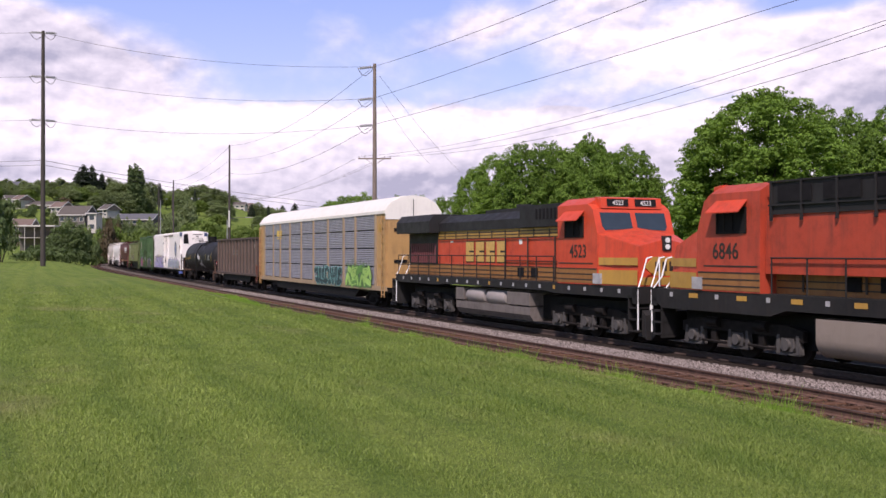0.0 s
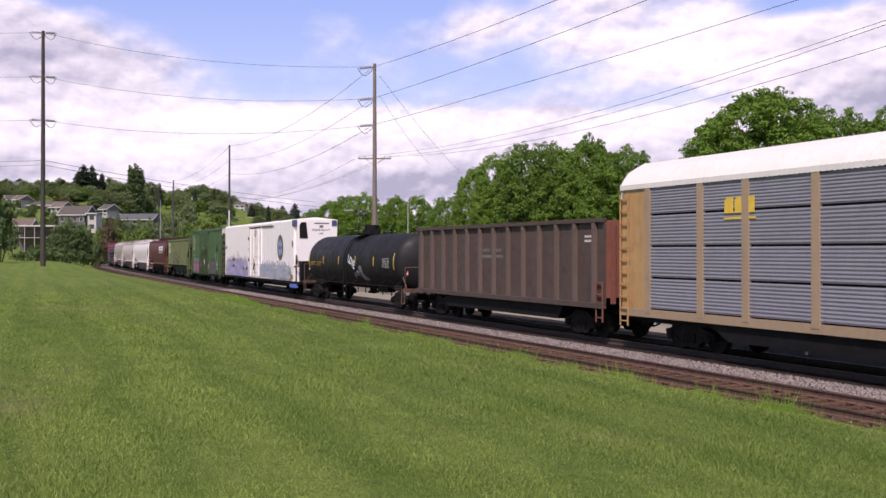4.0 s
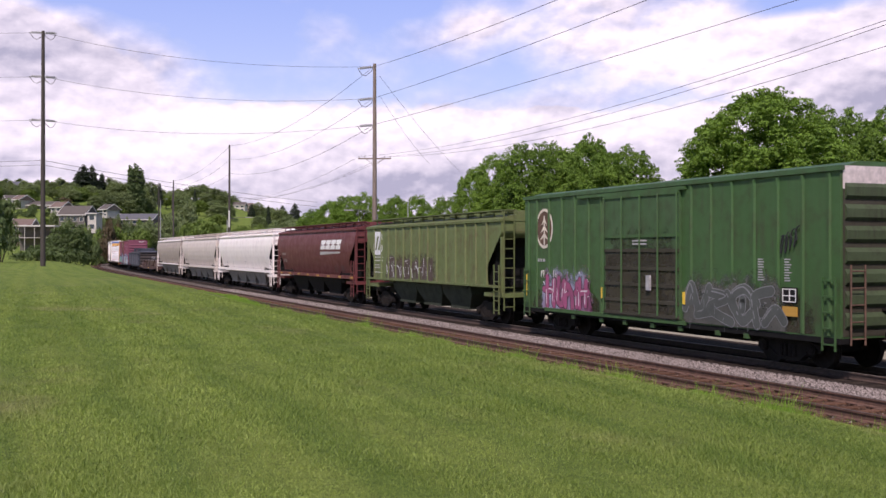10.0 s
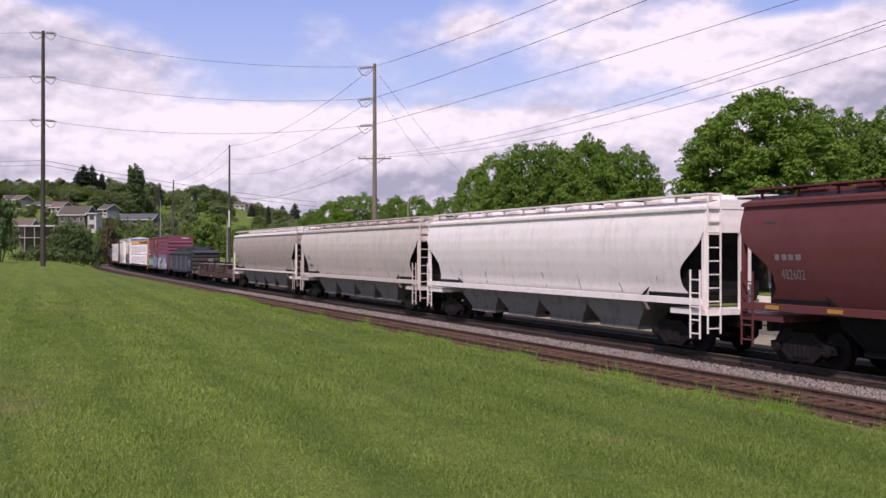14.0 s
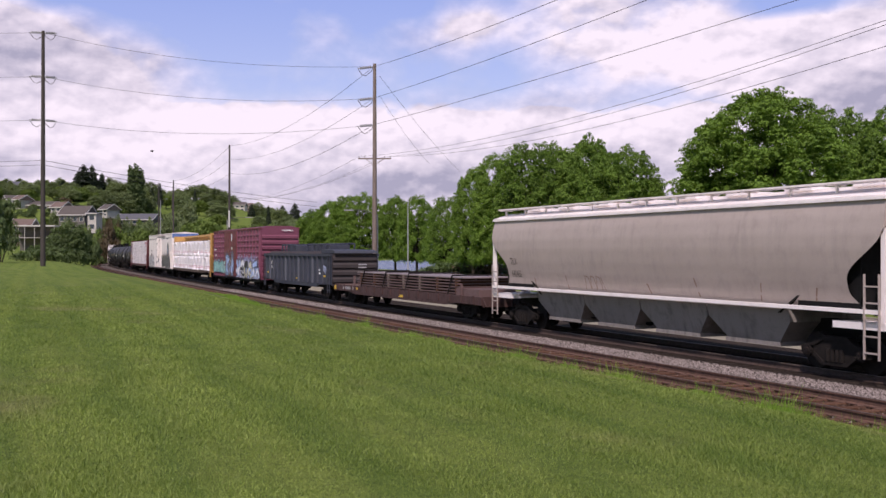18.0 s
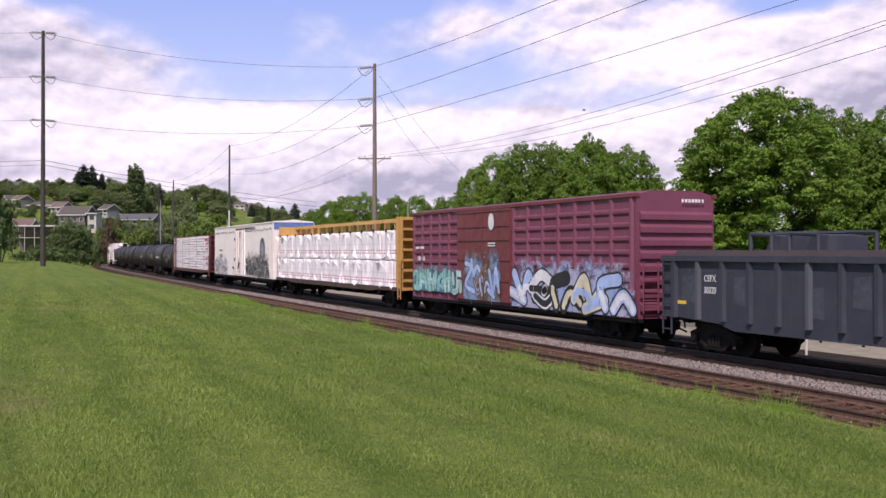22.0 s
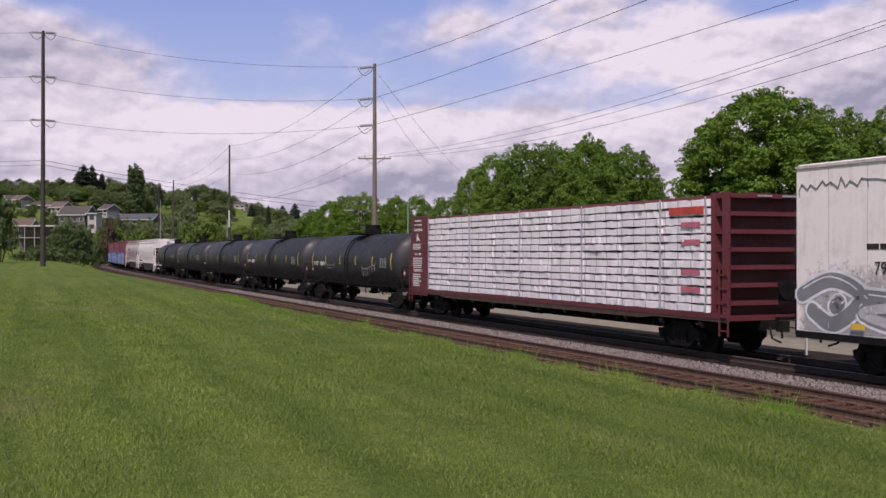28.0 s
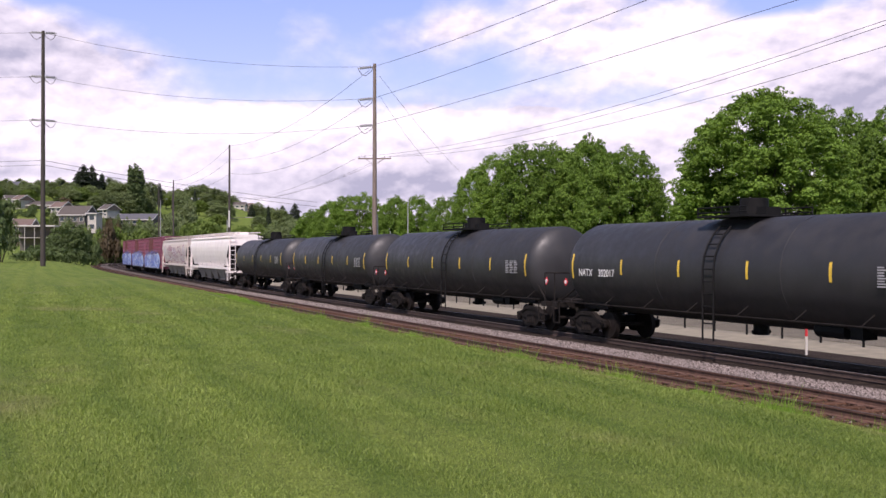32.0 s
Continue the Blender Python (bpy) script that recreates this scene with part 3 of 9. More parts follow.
def scribble(parent, x0, x1, z0, z1, face, mat, seed, label, r=0.018, loops=7):
    """A quick one-line tag: loops running along; face: y for a height."""
    rnd = random.Random(seed)
    pts = []
    for i in range(loops * 8 + 1):      # looping hand, uneven in height and width
        u, ph = i / (loops * 8), i * math.tau / 8
        amp = (z1 - z0) * (0.28 + 0.22 * math.sin(i * 0.7 + seed))
        pts.append((x0 + (x1 - x0) * u + 0.55 * (x1 - x0) / loops * math.sin(ph + 0.6), (z0 + z1) / 2 + amp * math.cos(ph) + rnd.uniform(-0.03, 0.03)))
    pts = spline(pts)
    return part("sprayed_tag", Build().tube([(x, face(z), z) for x, z in pts], r, 4), mat, parent, label)


MIST_GREEN, MIST_LILAC = mist_mat("mist_green", (0.16, 0.30, 0.10), (0.10, 0.20, 0.10), 0.7), mist_mat("mist_lilac", (0.36, 0.27, 0.56), (0.30, 0.32, 0.46))
MIST_BLUEGREY, MIST_BROWN = mist_mat("mist_blue_grey", (0.42, 0.44, 0.50), (0.40, 0.36, 0.52)), mist_mat("mist_brown", (0.20, 0.14, 0.11), (0.30, 0.24, 0.22), 0.75)
MIST_GREY, MIST_PLUM = mist_mat("mist_grey", (0.45, 0.43, 0.42), (0.36, 0.35, 0.36), 0.7), mist_mat("mist_plum", (0.22, 0.06, 0.13), (0.30, 0.30, 0.42))
MIST_DARK, MIST_TEAL = mist_mat("mist_dark", (0.06, 0.062, 0.055), (0.10, 0.095, 0.085)), mist_mat("mist_teal", (0.26, 0.52, 0.50), (0.10, 0.24, 0.34))
MIST_BLUEBROWN, MIST_SKY = mist_mat("mist_blue_brown", (0.20, 0.34, 0.52), (0.16, 0.09, 0.06)), mist_mat("mist_sky", (0.33, 0.42, 0.66), (0.48, 0.46, 0.60))
MIST_BLUE, MIST_OLIVE = mist_mat("mist_blue", (0.10, 0.17, 0.48), (0.22, 0.26, 0.50)), mist_mat("mist_olive_brown", (0.10, 0.075, 0.05), (0.14, 0.13, 0.09), 0.75)


# ---- the railway's line ----
# curvature along the line, by metres from a mark near the camera, growing away to the left of the view
KNOTS = [-60, 0, 30, 60, 100, 160, 240, 330, 430, 520]
BENDS = [0.0007, 0.00022, -0.00043, -0.00023, -0.00022, -0.00035, -0.00156, -0.0024, -0.0022, 0.0]
STEP = 0.5
LINE_S = np.arange(-110, 640, STEP)
_th = np.cumsum(np.interp(LINE_S, KNOTS, BENDS)) * STEP
_i0 = int(np.searchsorted(LINE_S, 0.0))
LINE_TH = _th - _th[_i0] + 0.40667
LINE_X = np.cumsum(-np.sin(LINE_TH)) * STEP
LINE_Y = np.cumsum(np.cos(LINE_TH)) * STEP
LINE_X += 7.483 - LINE_X[_i0]
LINE_Y += 32.962 - LINE_Y[_i0]
SPACING = 4.55          # between the two tracks; the second lies nearer the lawn


def line_at(s, off=0.0):
    """Place and heading on the train's track; off: metres towards the lawn."""
    th = float(np.interp(s, LINE_S, LINE_TH))
    return (float(np.interp(s, LINE_S, LINE_X)) - off * math.cos(th), float(np.interp(s, LINE_S, LINE_Y)) - off * math.sin(th), th)


def train_place(u, t):
    """Metres along the line of what lies at u in the train at t seconds."""
    return u - (12.3796 * (t - 16) + 0.01347 * (t - 16) ** 2 / 2)


def car_pose(u, half, t):
    s = train_place(u, t)           # half < 0: the thing runs backwards
    a, b = line_at(s - half), line_at(s + half)
    return pose((a[0] + b[0]) / 2, (a[1] + b[1]) / 2, 0, 0, 0, math.degrees(math.atan2(a[1] - b[1], a[0] - b[0])))


def sweep(profile, s0, s1, step, off=0.0):
    """A strip along the line: profile of (metres towards the lawn, z)."""
    b = Build()
    ss = np.arange(s0, s1 + 0.001, step)
    n = len(profile)
    vs = []
    for s in ss:
        x, y, th = line_at(float(s), off)
        vs += [(x - o * math.cos(th), y - o * math.sin(th), z) for o, z in profile]
    fs = [(k * n + i, k * n + i + 1, (k + 1) * n + i + 1, (k + 1) * n + i) for k in range(len(ss) - 1) for i in range(n - 1)]
    return b.put(vs, fs)


def smooth01(x):
    x = np.clip(x, 0, 1)
    return x * x * (3 - 2 * x)


_ks = slice(0, None, 4)
_LX, _LY, _LT, _LS = LINE_X[_ks], LINE_Y[_ks], LINE_TH[_ks], LINE_S[_ks]


def line_coords(x, y):
    """For arrays of points: metres along the line and metres towards the lawn from the train's track."""
    s_out, p_out = np.empty(len(x)), np.empty(len(x))
    for i in range(0, len(x), 2000):
        xx, yy = x[i:i + 2000, None], y[i:i + 2000, None]
        k = np.argmin((xx - _LX) ** 2 + (yy - _LY) ** 2, axis=1)
        dx, dy = x[i:i + 2000] - _LX[k], y[i:i + 2000] - _LY[k]
        p_out[i:i + 2000] = -(dx * np.cos(_LT[k]) + dy * np.sin(_LT[k]))
        s_out[i:i + 2000] = _LS[k] + (-dx * np.sin(_LT[k]) + dy * np.cos(_LT[k]))
    return s_out, p_out


def ground_z(x, y):
    x, y = np.asarray(x, float), np.asarray(y, float)
    s, p = line_coords(x, y)
    q = p - SPACING                                 # beyond the nearer track, on the lawn
    p0 = np.interp(s, [10, 40], [1.75, 1.15])
    lawn = -0.32 + 1.74 * smooth01((q - p0) / np.interp(s, [10, 60], [7.5, 6.0]))
    bank = np.interp(q, [1.05, 1.6, 3.0, 5.0, 8.0], [-0.34, 0.08, 0.40, 0.90, 1.42])       # steeper past a small dip
    w = smooth01((s - 25) / 12)
    lawn = lawn * (1 - w) + bank * w
    right = -0.38 + 0.0 * p
    z = np.where(q > 0, lawn, right)
    z = np.where(p < -46, -0.38 - 2.6 * smooth01((-p - 46) / 6), z)      # the shore
    d = np.hypot(x, y)
    az = np.degrees(np.arctan2(x, y))
    hill = np.interp(d, [235, 270, 330, 430, 520, 700, 1500], [0, 2.2, 7.0, 21.0, 29.0, 36.0, 40.0]) * np.interp(az, [-30, -18, -14, -11, -8, -5], [1, 1, 0.72, 0.5, 0.3, 0])
    hill = hill + 15 * smooth01((d - 560) / 160) * np.interp(az, [-16, -12.5, -10, -5], [0, 1, 0.7, 0])
    hill = np.where((p < -14) | (q > 14), hill * smooth01((np.abs(p - 2.5) - 12) / 20), 0) * (np.abs(az) < 75)
    return z * (1 - 0.0) + hill


# ---- ground ----
def ground():
    def axis(lo, hi, fine_lo, fine_hi, step, grow=1.16):
        a = list(np.arange(fine_lo, fine_hi + 0.001, step))
        d = step
        while a[-1] < hi:
            d *= grow
            a.append(a[-1] + d)
        d = step
        while a[0] > lo:
            d *= grow
            a.insert(0, a[0] - d)
        return np.array(a)
    xs, ys = axis(-4200, 4200, -62, 26, 0.5, 1.06), axis(-1500, 4600, 4, 130, 0.5, 1.05)
    X, Y = np.meshgrid(xs, ys, indexing="ij")
    Z = ground_z(X.ravel(), Y.ravel())
    n, k = len(xs), len(ys)
    me = bpy.data.meshes.new("ground")
    idx = np.arange(n * k).reshape(n, k)
    f = np.stack([idx[:-1, :-1], idx[1:, :-1], idx[1:, 1:], idx[:-1, 1:]], -1).reshape(-1, 4)
    me.from_pydata(np.stack([X.ravel(), Y.ravel(), Z], 1).tolist(), [], f.tolist())
    me.materials.append(M_LAWN)
    me.polygons.foreach_set("use_smooth", [True] * len(me.polygons))
    tagged(new("ground", me), "mown green lawn with yellowish patches beside railway", "lawn", kind="structure")


ground()


# ---- permanent way ----
def railway():
    bed = sweep([(SPACING + 2.6, -0.55), (SPACING + 1.75, -0.24), (SPACING - 1.6, -0.24), (1.9, -0.19), (-1.75, -0.19), (-3.3, -0.42)], -60, 560, 4.0)
    tagged(new("ballast_bed", bed.mesh("ballast_bed", M_BALLAST)), "grey crushed stone ballast bed under two tracks", "ballast", kind="structure")
    old = sweep([(2.1, -0.36), (1.7, -0.20), (1.3, -0.212), (-1.2, -0.212), (-1.5, -0.25)], -60, 560, 4.0, SPACING)
    tagged(new("old_ballast", old.mesh("old_ballast", M_OLDBALLAST)), "rust-stained dark ballast of the empty track", "ballast", kind="structure")
    # near-black strip, reaching 4.8 m past the main track's middle
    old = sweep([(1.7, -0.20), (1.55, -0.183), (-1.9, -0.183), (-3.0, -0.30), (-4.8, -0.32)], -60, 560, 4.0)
    tagged(new("dark_ballast", old.mesh("dark_ballast", M_DARKBED)), "near-black ballast under and beyond the main track", "ballast", kind="structure")
    prof = [(-0.07, -0.17), (-0.07, -0.155), (-0.012, -0.13), (-0.012, -0.045), (-0.036, -0.035), (-0.036, -0.006),
            (0.036, -0.006), (0.036, -0.035), (0.012, -0.045), (0.012, -0.13), (0.07, -0.155), (0.07, -0.17)]
    tie_me = Build().prism([(-0.11, -0.35), (0.11, -0.35), (0.11, -0.185), (0.095, -0.17), (-0.095, -0.17), (-0.11, -0.185)], -1.3, 1.3, "y").mesh("sleeper", M_TIE)
    dark_me = tie_me.copy()
    dark_me.materials[0] = M_TIEDARK
    plate_me = Build().box(-0.09, 0.09, -0.16, 0.16, -0.172, -0.158).mesh("tie_plate", M_RUST)
    for name, off, label in (("railway_track", 0.0, "main line track of steel rails on timber sleepers in ballast"),
                             ("railway_track", SPACING, "empty rusty track of steel rails on brown timber sleepers")):
        tr = thing(name, label, "railway track", kind="structure")
        for side in (-0.7525, 0.7525):
            part("rail", sweep(prof, -60, 560, 4.0, off + side), M_RAIL if off else M_RAILDARK, tr)
            part("rail_head", sweep([(-0.032, -0.005), (-0.03, 0.0), (0.03, 0.0), (0.032, -0.005)], -60, 560, 4.0, off + side), M_RAILRUST if off else M_RAILTOP, tr, "worn bright running surface")
        rnd = random.Random(7)
        far = Build()
        s, count = -16.0, 0
        while s < 330:
            x, y, th = line_at(s, off)
            m = pose(x, y, rnd.uniform(-0.012, 0.012), 0, 0, math.degrees(th) + 90 + rnd.uniform(-1.5, 1.5))
            if count < (230 if off else 90):
                t = part("sleeper", tie_me if off else dark_me, None, tr, "", m)
                if off and count < 60:
                    for side in (-0.7525, 0.7525):
                        part("tie_plate", plate_me, None, t, "", Matrix.Translation((0, side, 0)))
            else:
                far.put([m @ Vector(v) for v in ((-0.11, -1.3, -0.17), (0.11, -1.3, -0.17), (0.11, 1.3, -0.17), (-0.11, 1.3, -0.17))], [(0, 1, 2, 3)])
            count += 1
            s += 0.53
        tagged(part("distant_sleepers", far, M_TIE if off else M_TIEDARK, tr), kind="stuff")


railway()


def stones(seed, n, length_, between, mat, label):
    """Loose ballast between, among and beside the tracks, where the camera stands nearest."""
    rng = np.random.default_rng(seed)
    s = -14 + length_ * rng.random(n) ** 1.6
    o = np.where(rng.random(n) < between, rng.uniform(1.5, SPACING - 1.2, n), rng.uniform(SPACING - 1.35, SPACING + 2.2, n))
    th = np.interp(s, LINE_S, LINE_TH)
    x, y = np.interp(s, LINE_S, LINE_X) - o * np.cos(th), np.interp(s, LINE_S, LINE_Y) - o * np.sin(th)
    z = np.where(o < SPACING - 1.6, -0.19, np.where(np.abs(o - SPACING) < 1.35, -0.195, -0.235))
    r = rng.uniform(0.014, 0.034, n)
    base = np.array([(1, 0, 0), (0, 1, 0), (-1, 0, 0), (0, -1, 0), (0, 0, 1)], float)
    v = base[None] * r[:, None, None] * rng.uniform(0.6, 1.25, (n, 5, 1))
    a = rng.uniform(0, math.tau, n)
    c, sn = np.cos(a)[:, None], np.sin(a)[:, None]
    v = np.stack([v[..., 0] * c - v[..., 1] * sn, v[..., 0] * sn + v[..., 1] * c, v[..., 2]], -1)
    v += np.stack([x, y, z], -1)[:, None]
    f = np.array([(0, 1, 4), (1, 2, 4), (2, 3, 4), (3, 0, 4)])
    f = (f[None] + (np.arange(n) * 5)[:, None, None]).reshape(-1, 3)
    me = bpy.data.meshes.new("ballast_stones")
    me.from_pydata(v.reshape(-1, 3).tolist(), [], f.tolist())
    me.materials.append(mat)
    tagged(new("ballast_stones", me), label, "gravel", kind="stuff")


stones(3, 52000, 74, 0.97, M_STONE, "loose pale grey crushed ballast stones between tracks")
stones(4, 16000, 46, 0.0, M_RUSTSTONE, "loose rust-brown ballast stones among the sleepers")


def verge():
    """Long grass along the lawn's edge."""
    rng = np.random.default_rng(5)
    n = 130000
    s = -18 + 110 * rng.random(n) ** 1.5
    edge = np.interp(s, [20, 40], [2.0, 1.45]) + SPACING + 0.12 * np.sin(s * 0.9) + 0.10 * np.sin(s * 2.3)
    o = edge - 0.30 + np.abs(rng.normal(0, 0.6, n))
    th = np.interp(s, LINE_S, LINE_TH)
    x, y = np.interp(s, LINE_S, LINE_X) - o * np.cos(th), np.interp(s, LINE_S, LINE_Y) - o * np.sin(th)
    z = np.maximum(ground_z(x, y), -0.3) - 0.02
    h = rng.uniform(0.12, 0.42, n) * (1 + 0.35 * np.sin(s * 1.7) * np.sin(s * 0.63)) * np.where(rng.random(n) < 0.06, 1.7, 1.0) * np.exp(-np.clip(o - edge, 0, 3) * 0.5) * np.interp(s, [22, 42], [1.0, 0.35])
    a = rng.uniform(0, math.tau, n)
    w = 0.006 + 0.007 * rng.random(n)
    dx, dy = np.cos(a) * w, np.sin(a) * w
    lean = rng.normal(0, 0.35, (n, 2)) * h[:, None]
    v = np.stack([np.stack([x - dx, y - dy, z], -1), np.stack([x + dx, y + dy, z], -1),
                  np.stack([x + lean[:, 0], y + lean[:, 1], z + h], -1)], 1)
    me = bpy.data.meshes.new("long_grass")
    me.from_pydata(v.reshape(-1, 3).tolist(), [], np.arange(3 * n).reshape(-1, 3).tolist())
    me.materials.append(M_TALL)
    tagged(new("long_grass", me), "long bright green grass fringe along the lawn edge", "grass", kind="stuff")


verge()


def lawn_blades():
    """Mown grass blades on the part of the lawn nearest the camera."""
    rng = np.random.default_rng(8)
    n = 680000
    d = 5.5 + 44 * rng.random(n) ** 1.55
    x, y = rng.uniform(-0.46, 0.46, n) * d, d
    s, p = line_coords(x, y)
    keep = (p > SPACING + 2.0 + 0.2 * np.sin(s * 0.9)) & (rng.random(n) < np.interp(d, [14, 48], [1.0, 0.0]))
    x, y, d = x[keep], y[keep], d[keep]
    n = len(x)
    z = ground_z(x, y) - 0.01
    clump = np.sin(x * 1.7 + 2 * np.sin(y * 0.9)) * np.sin(y * 1.3 + 1.5 * np.sin(x * 1.1))
    h = rng.uniform(0.014, 0.046, n) * (1 + 0.4 * clump) * np.interp(d, [6, 30], [1.0, 1.5])
    a = rng.uniform(0, math.tau, n)
    w = 0.0020 + 0.00028 * d
    dx, dy = np.cos(a) * w, np.sin(a) * w
    lean = rng.normal(0, 0.6, (n, 2)) * h[:, None]
    v = np.stack([np.stack([x - dx, y - dy, z], -1), np.stack([x + dx, y + dy, z], -1),
                  np.stack([x + lean[:, 0], y + lean[:, 1], z + h], -1)], 1)
    me = bpy.data.meshes.new("lawn_blades")
    me.from_pydata(v.reshape(-1, 3).tolist(), [], np.arange(3 * n).reshape(-1, 3).tolist())
    me.materials.append(M_BLADE)
    tagged(new("lawn_blades", me), "short mown grass blades of the lawn", "grass", kind="stuff")


lawn_blades()


def shore():
    road = sweep([(-4.6, -0.36), (-8.0, -0.33)], -60, 330, 4.0)
    tagged(new("path", road.mesh("path", M_CONCRETE)), "pale beige gravel and concrete strip beside railway", "path", kind="structure")
    road = sweep([(-8.15, -0.34), (-18.5, -0.34)], -60, 330, 4.0)
    tagged(new("road", road.mesh("road", M_ROAD)), "pale grey asphalt waterfront road", "road", kind="structure")
    for o in (-18.8,):
        kerb = sweep([(o + 0.12, -0.37), (o + 0.12, -0.22), (o - 0.12, -0.22), (o - 0.12, -0.37)], -60, 330, 4.0)
        tagged(new("kerb", kerb.mesh("kerb", M_CONCRETE)), "low concrete kerb beside waterfront road", "kerb", kind="structure")
    w = Build().put([(-60, 60, -1.5), (4300, -1400, -1.5), (4300, 4500, -1.5), (-1000, 4500, -1.5), (-60, 300, -1.5)], [(0, 1, 2, 3, 4)])
    tagged(new("water", w.mesh("water", M_WATER)), "calm grey-blue sea water behind the trees", "water", kind="structure")


shore()


# ---- rolling stock: shared pieces ----
def truck_meshes():
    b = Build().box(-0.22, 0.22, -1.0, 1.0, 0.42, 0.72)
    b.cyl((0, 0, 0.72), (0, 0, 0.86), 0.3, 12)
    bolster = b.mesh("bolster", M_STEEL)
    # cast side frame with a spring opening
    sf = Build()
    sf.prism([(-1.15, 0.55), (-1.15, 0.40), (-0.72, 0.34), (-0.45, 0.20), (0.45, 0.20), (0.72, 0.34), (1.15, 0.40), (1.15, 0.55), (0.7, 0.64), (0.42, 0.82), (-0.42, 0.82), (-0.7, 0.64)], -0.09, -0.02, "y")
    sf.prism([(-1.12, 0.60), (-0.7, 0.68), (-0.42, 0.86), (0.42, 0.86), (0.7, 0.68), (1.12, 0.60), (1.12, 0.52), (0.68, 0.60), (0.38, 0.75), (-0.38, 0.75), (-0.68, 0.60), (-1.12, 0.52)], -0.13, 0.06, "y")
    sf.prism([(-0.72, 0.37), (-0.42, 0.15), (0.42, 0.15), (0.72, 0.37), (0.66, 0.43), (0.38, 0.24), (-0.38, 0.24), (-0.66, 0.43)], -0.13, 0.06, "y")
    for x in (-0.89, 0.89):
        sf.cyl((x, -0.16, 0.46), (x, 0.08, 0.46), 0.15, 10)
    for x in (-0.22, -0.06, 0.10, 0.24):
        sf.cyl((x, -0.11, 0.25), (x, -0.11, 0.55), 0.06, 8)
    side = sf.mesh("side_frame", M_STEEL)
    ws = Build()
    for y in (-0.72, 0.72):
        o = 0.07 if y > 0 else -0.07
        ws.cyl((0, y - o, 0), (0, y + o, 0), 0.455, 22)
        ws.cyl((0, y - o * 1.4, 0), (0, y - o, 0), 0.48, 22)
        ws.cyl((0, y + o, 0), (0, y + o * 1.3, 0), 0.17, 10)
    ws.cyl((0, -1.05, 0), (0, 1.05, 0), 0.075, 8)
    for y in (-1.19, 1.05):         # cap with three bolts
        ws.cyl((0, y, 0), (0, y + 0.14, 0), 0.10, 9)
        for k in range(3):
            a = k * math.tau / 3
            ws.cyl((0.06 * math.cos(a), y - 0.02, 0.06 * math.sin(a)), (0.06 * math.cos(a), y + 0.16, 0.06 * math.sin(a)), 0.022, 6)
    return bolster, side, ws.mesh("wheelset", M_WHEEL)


TRUCK_BOLSTER, TRUCK_SIDE, TRUCK_WHEELS = truck_meshes()


WHEELS = []             # (wheelset, place on its truck, radius, sense)


def truck(car, x, mat=None):
    t = part("truck", TRUCK_BOLSTER, None, car, "", Matrix.Translation((x, 0, 0)))
    part("side_frame", TRUCK_SIDE, None, t, "", Matrix.Translation((0, -1.0, 0)))
    part("side_frame", TRUCK_SIDE, None, t, "", pose(0, 1.0, 0, 0, 0, 180))
    for w in (-0.89, 0.89):
        WHEELS.append((part("wheelset", TRUCK_WHEELS, None, t, "", Matrix.Translation((w, 0, 0.455))), w, 0.455, 1))


def coupler_mesh():
    b = Build().box(-0.7, 0.25, -0.09, 0.09, 0.78, 0.98)
    b.prism([(0.2, -0.13), (0.5, -0.16), (0.55, 0.02), (0.38, 0.06), (0.42, 0.16), (0.2, 0.14)], 0.73, 1.03, "z")
    b.tube([(0.1, -0.25, 0.85), (0.25, -0.3, 0.55), (0.5, -0.2, 0.45)], 0.03)
    return b.mesh("coupler", M_STEEL)


COUPLER = coupler_mesh()


def couplers(car, half):
    part("coupler", COUPLER, None, car, "", Matrix.Translation((half, 0, 0)))
    part("coupler", COUPLER, None, car, "", pose(-half, 0, 0, 0, 0, 180))


def ladder(car, x, y, z0, z1, w, mat, axis="x", step=0.38):
    b = Build()
    if axis == "x":
        for e in (-w / 2, w / 2):
            b.box(x + e - 0.02, x + e + 0.02, y - 0.02, y + 0.02, z0, z1)
    else:
        for e in (-w / 2, w / 2):
            b.box(x - 0.02, x + 0.02, y + e - 0.02, y + e + 0.02, z0, z1)
    z = z0 + 0.15
    while z < z1:
        if axis == "x":
            b.box(x - w / 2, x + w / 2, y - 0.02, y + 0.02, z - 0.018, z + 0.018)
        else:
            b.box(x - 0.02, x + 0.02, y - w / 2, y + w / 2, z - 0.018, z + 0.018)
        z += step
    return part("ladder", b, mat, car)


def brake_gear(car, L, mat):
    b = Build()
    b.cyl((-1.5, -0.5, 0.75), (-0.5, -0.5, 0.75), 0.2, 10)
    b.box(0.2, 0.6, -0.7, -0.3, 0.6, 0.95)
    b.tube([(-L * 0.33, -0.25, 0.7), (L * 0.33, -0.25, 0.7)], 0.03)
    b.tube([(-L * 0.40, -0.6, 0.62), (-1.5, -0.5, 0.62)], 0.02)
    return part("brake_gear", b, mat, car)


